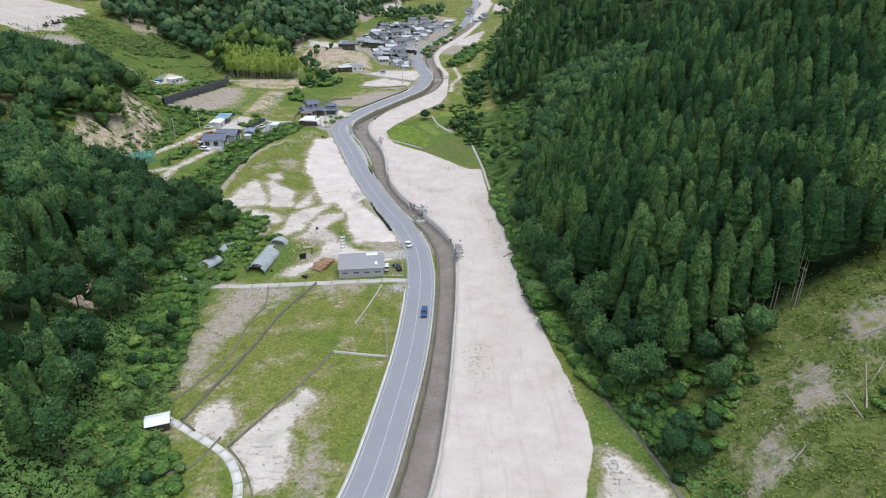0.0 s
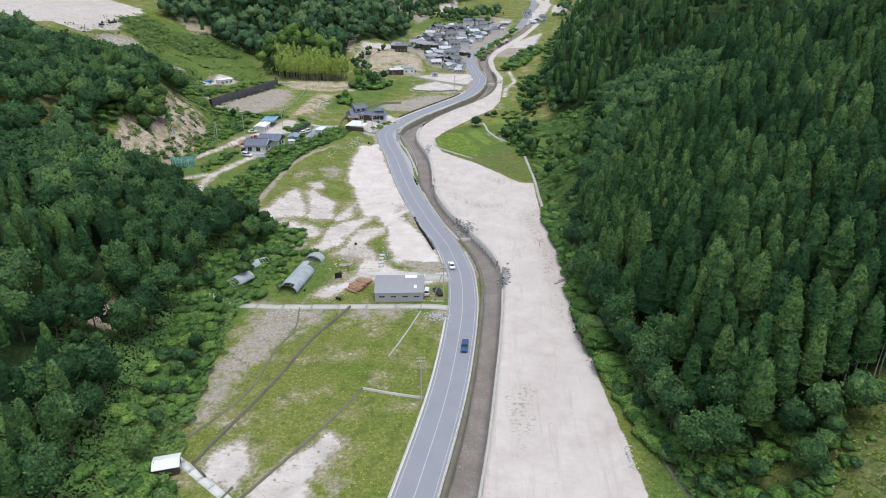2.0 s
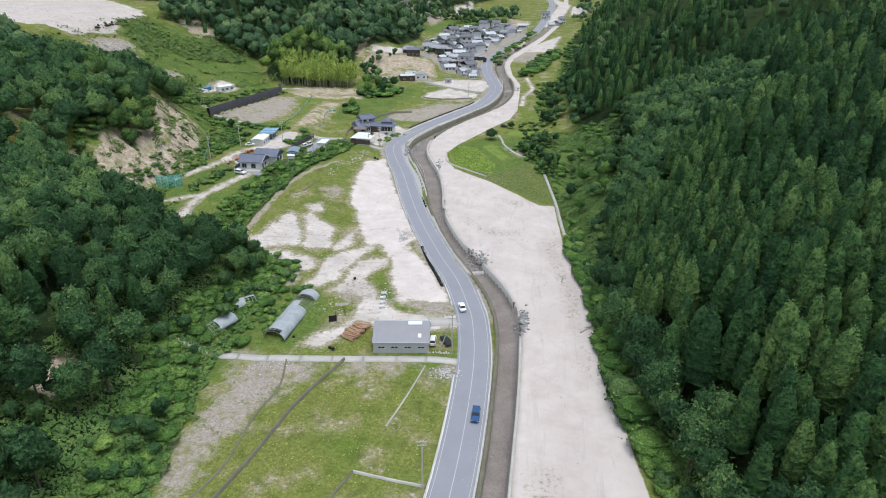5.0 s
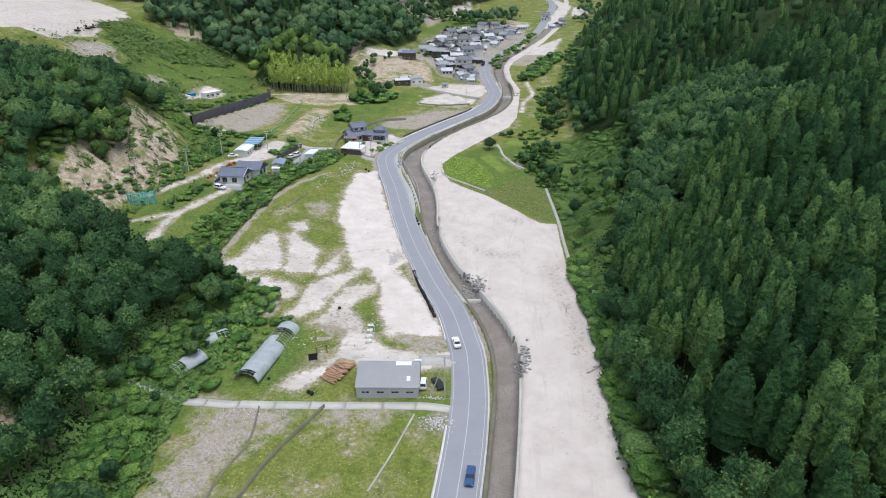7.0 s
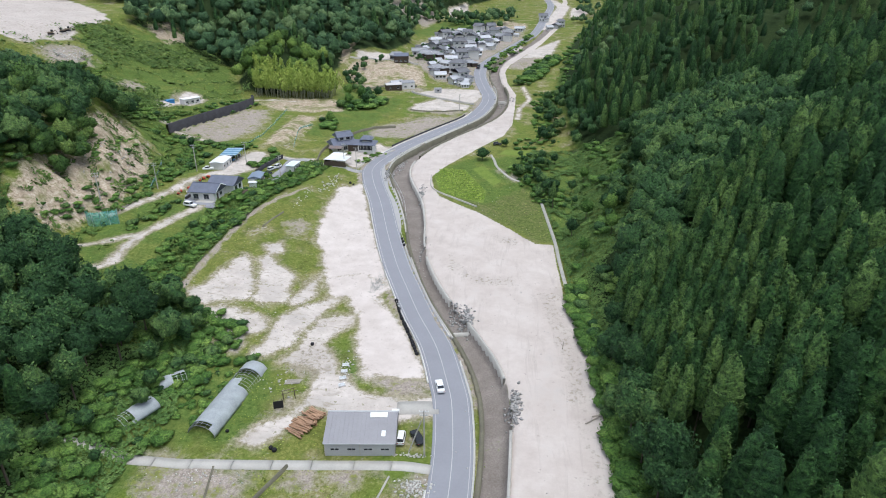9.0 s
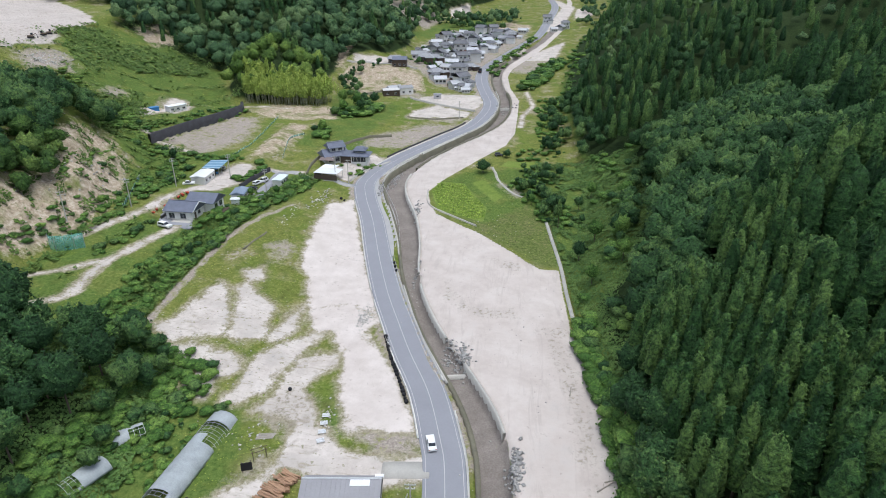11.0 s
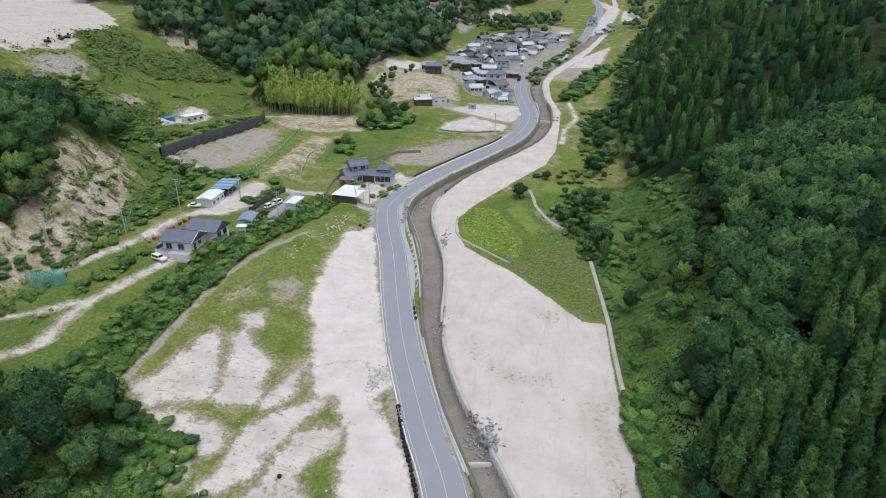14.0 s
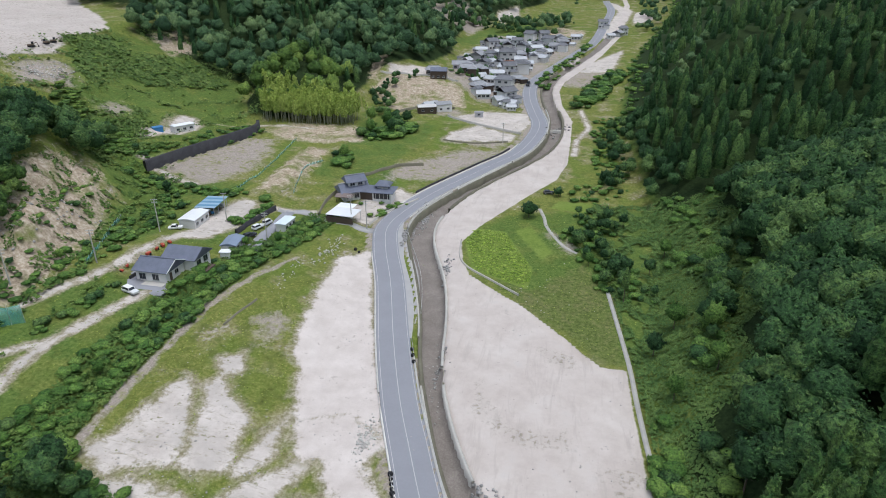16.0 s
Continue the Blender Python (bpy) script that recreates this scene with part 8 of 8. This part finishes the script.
lone("garden_tree", "dark rounded evergreen beside the gravel", "tree", BUSHES[1], LEAF, -9.6, 333.8, 1.95, (2.0, 0.1, 6, 1.2), 1.55)
lone("garden_tree", "small dark evergreen by the parked car", "tree", BUSHES[2], LEAF, -0.5, 353.5, 1.3, (2.0, 0.1, 6, 1.2), 1.5)
lone("conifer", "pointed dark green conifer among bushes", "conifer", SPEARS[0], CEDAR, 17.2, 284.5, 0.62, (17, 0.25, 4, 1.6), 0.95)
for k, (x, y, s) in enumerate(((-66, 331, 0.22), (-61, 325, 0.25), (-58.5, 329, 0.28), (-56.5, 333, 0.3), (-54.5, 336, 0.28), (-60, 335, 0.2))):
    lone("garden_shrub", "clipped green shrub in the farmhouse court", "shrub", BUSHES[k % 4], SHRUB, x, y, s * 3.2, (2.0, 0.06, 3, 0.7))
for k, (x, y, s) in enumerate(((22, 262, 0.75), (27, 270, 0.85), (33, 262, 0.9), (25, 300, 0.6), (30, 310, 0.7), (38, 290, 0.9), (12, 312, 0.55), (9, 303, 0.5), (36, 276, 0.8), (44, 268, 1.0), (24, 246, 0.7), (32, 250, 0.8), (20, 330, 0.6),
                              (-80, 296, 0.45), (-86, 288, 0.4), (-87, 246, 0.42), (-89, 230, 0.5), (-122, 262, 0.4), (-130, 320, 0.55), (-85, 371, 0.8), (-84, 405, 0.9), (-76, 410, 0.9), (-80, 418, 1.0), (-88, 420, 1.0), (-72, 424, 0.9))):
    lone("hillside_tree", "bright green young broadleaf tree among scrub", "tree", BROADS[k % 5], SHRUB if k % 3 else LEAF, x, y, s * 0.72, (13, 0.22, 6, 3.4))

rng = np.random.default_rng(15)
for k in range(9):
    x, y = 66 + rng.uniform(-5, 6), 112.5 + rng.uniform(-2, 2)
    tv, tf = trunk_of(11 + rng.uniform(-2, 3), 0.13, 9, rng, 1.1)
    root = base_of("dead_tree", at(x, y, 0, 0.0), "bare grey dead tree at the edge of the cedars", "dead tree", "dead trees")
    new("trunk", mesh_of("trunk", tv, tf, DEAD, True)).parent = root
for k in range(26):
    x, y = rng.uniform(50, 92), rng.uniform(78, 104)
    root = base_of("stump", at(x, y, 0, 0.0), "cut grey tree stump on the felled slope", "stump", "stumps")
    bm = bmesh.new()
    rod(bm, (0, 0, -0.5), (0, 0, 0.4), 0.24, 0.19, 9)
    part("wood", bm, DEAD, root)
for x, y, length, turn in ((72.5, 88.5, 9, 66), (75.5, 90.5, 6, 40), (77.8, 97.3, 8, -6), (69.5, 86, 5, 100), (81, 84, 7, 12), (60, 82, 4, 30), (22.4, 182.6, 4, 24), (20.6, 180.8, 4, 40), (19.5, 210, 3, 110), (16.2, 206, 3, 80)):
    m = pose(x, y, ground_z(x, y) + 0.15, 0, 0, turn)
    a = ground_z(x + math.cos(radians(turn)) * length / 2, y + math.sin(radians(turn)) * length / 2)
    b = ground_z(x - math.cos(radians(turn)) * length / 2, y - math.sin(radians(turn)) * length / 2)
    root = base_of("fallen_log", m @ pose(0, 0, 0, 0, -math.degrees(math.atan2(a - b, length)), 0), "pale fallen tree trunk on the ground", "log", "fallen logs")
    bm = bmesh.new()
    rod(bm, (-length / 2, 0, 0), (length / 2, 0, 0), 0.16, 0.08, 8)
    part("trunk", bm, DEAD, root)
    for q in range(3):
        bm = bmesh.new()
        p = -length * 0.1 + q * length * 0.2
        rod(bm, (p, 0, 0), (p + 0.6, (-1) ** q * 0.8, 0.3), 0.06, 0.02, 5)
        part("branch", bm, DEAD, root)
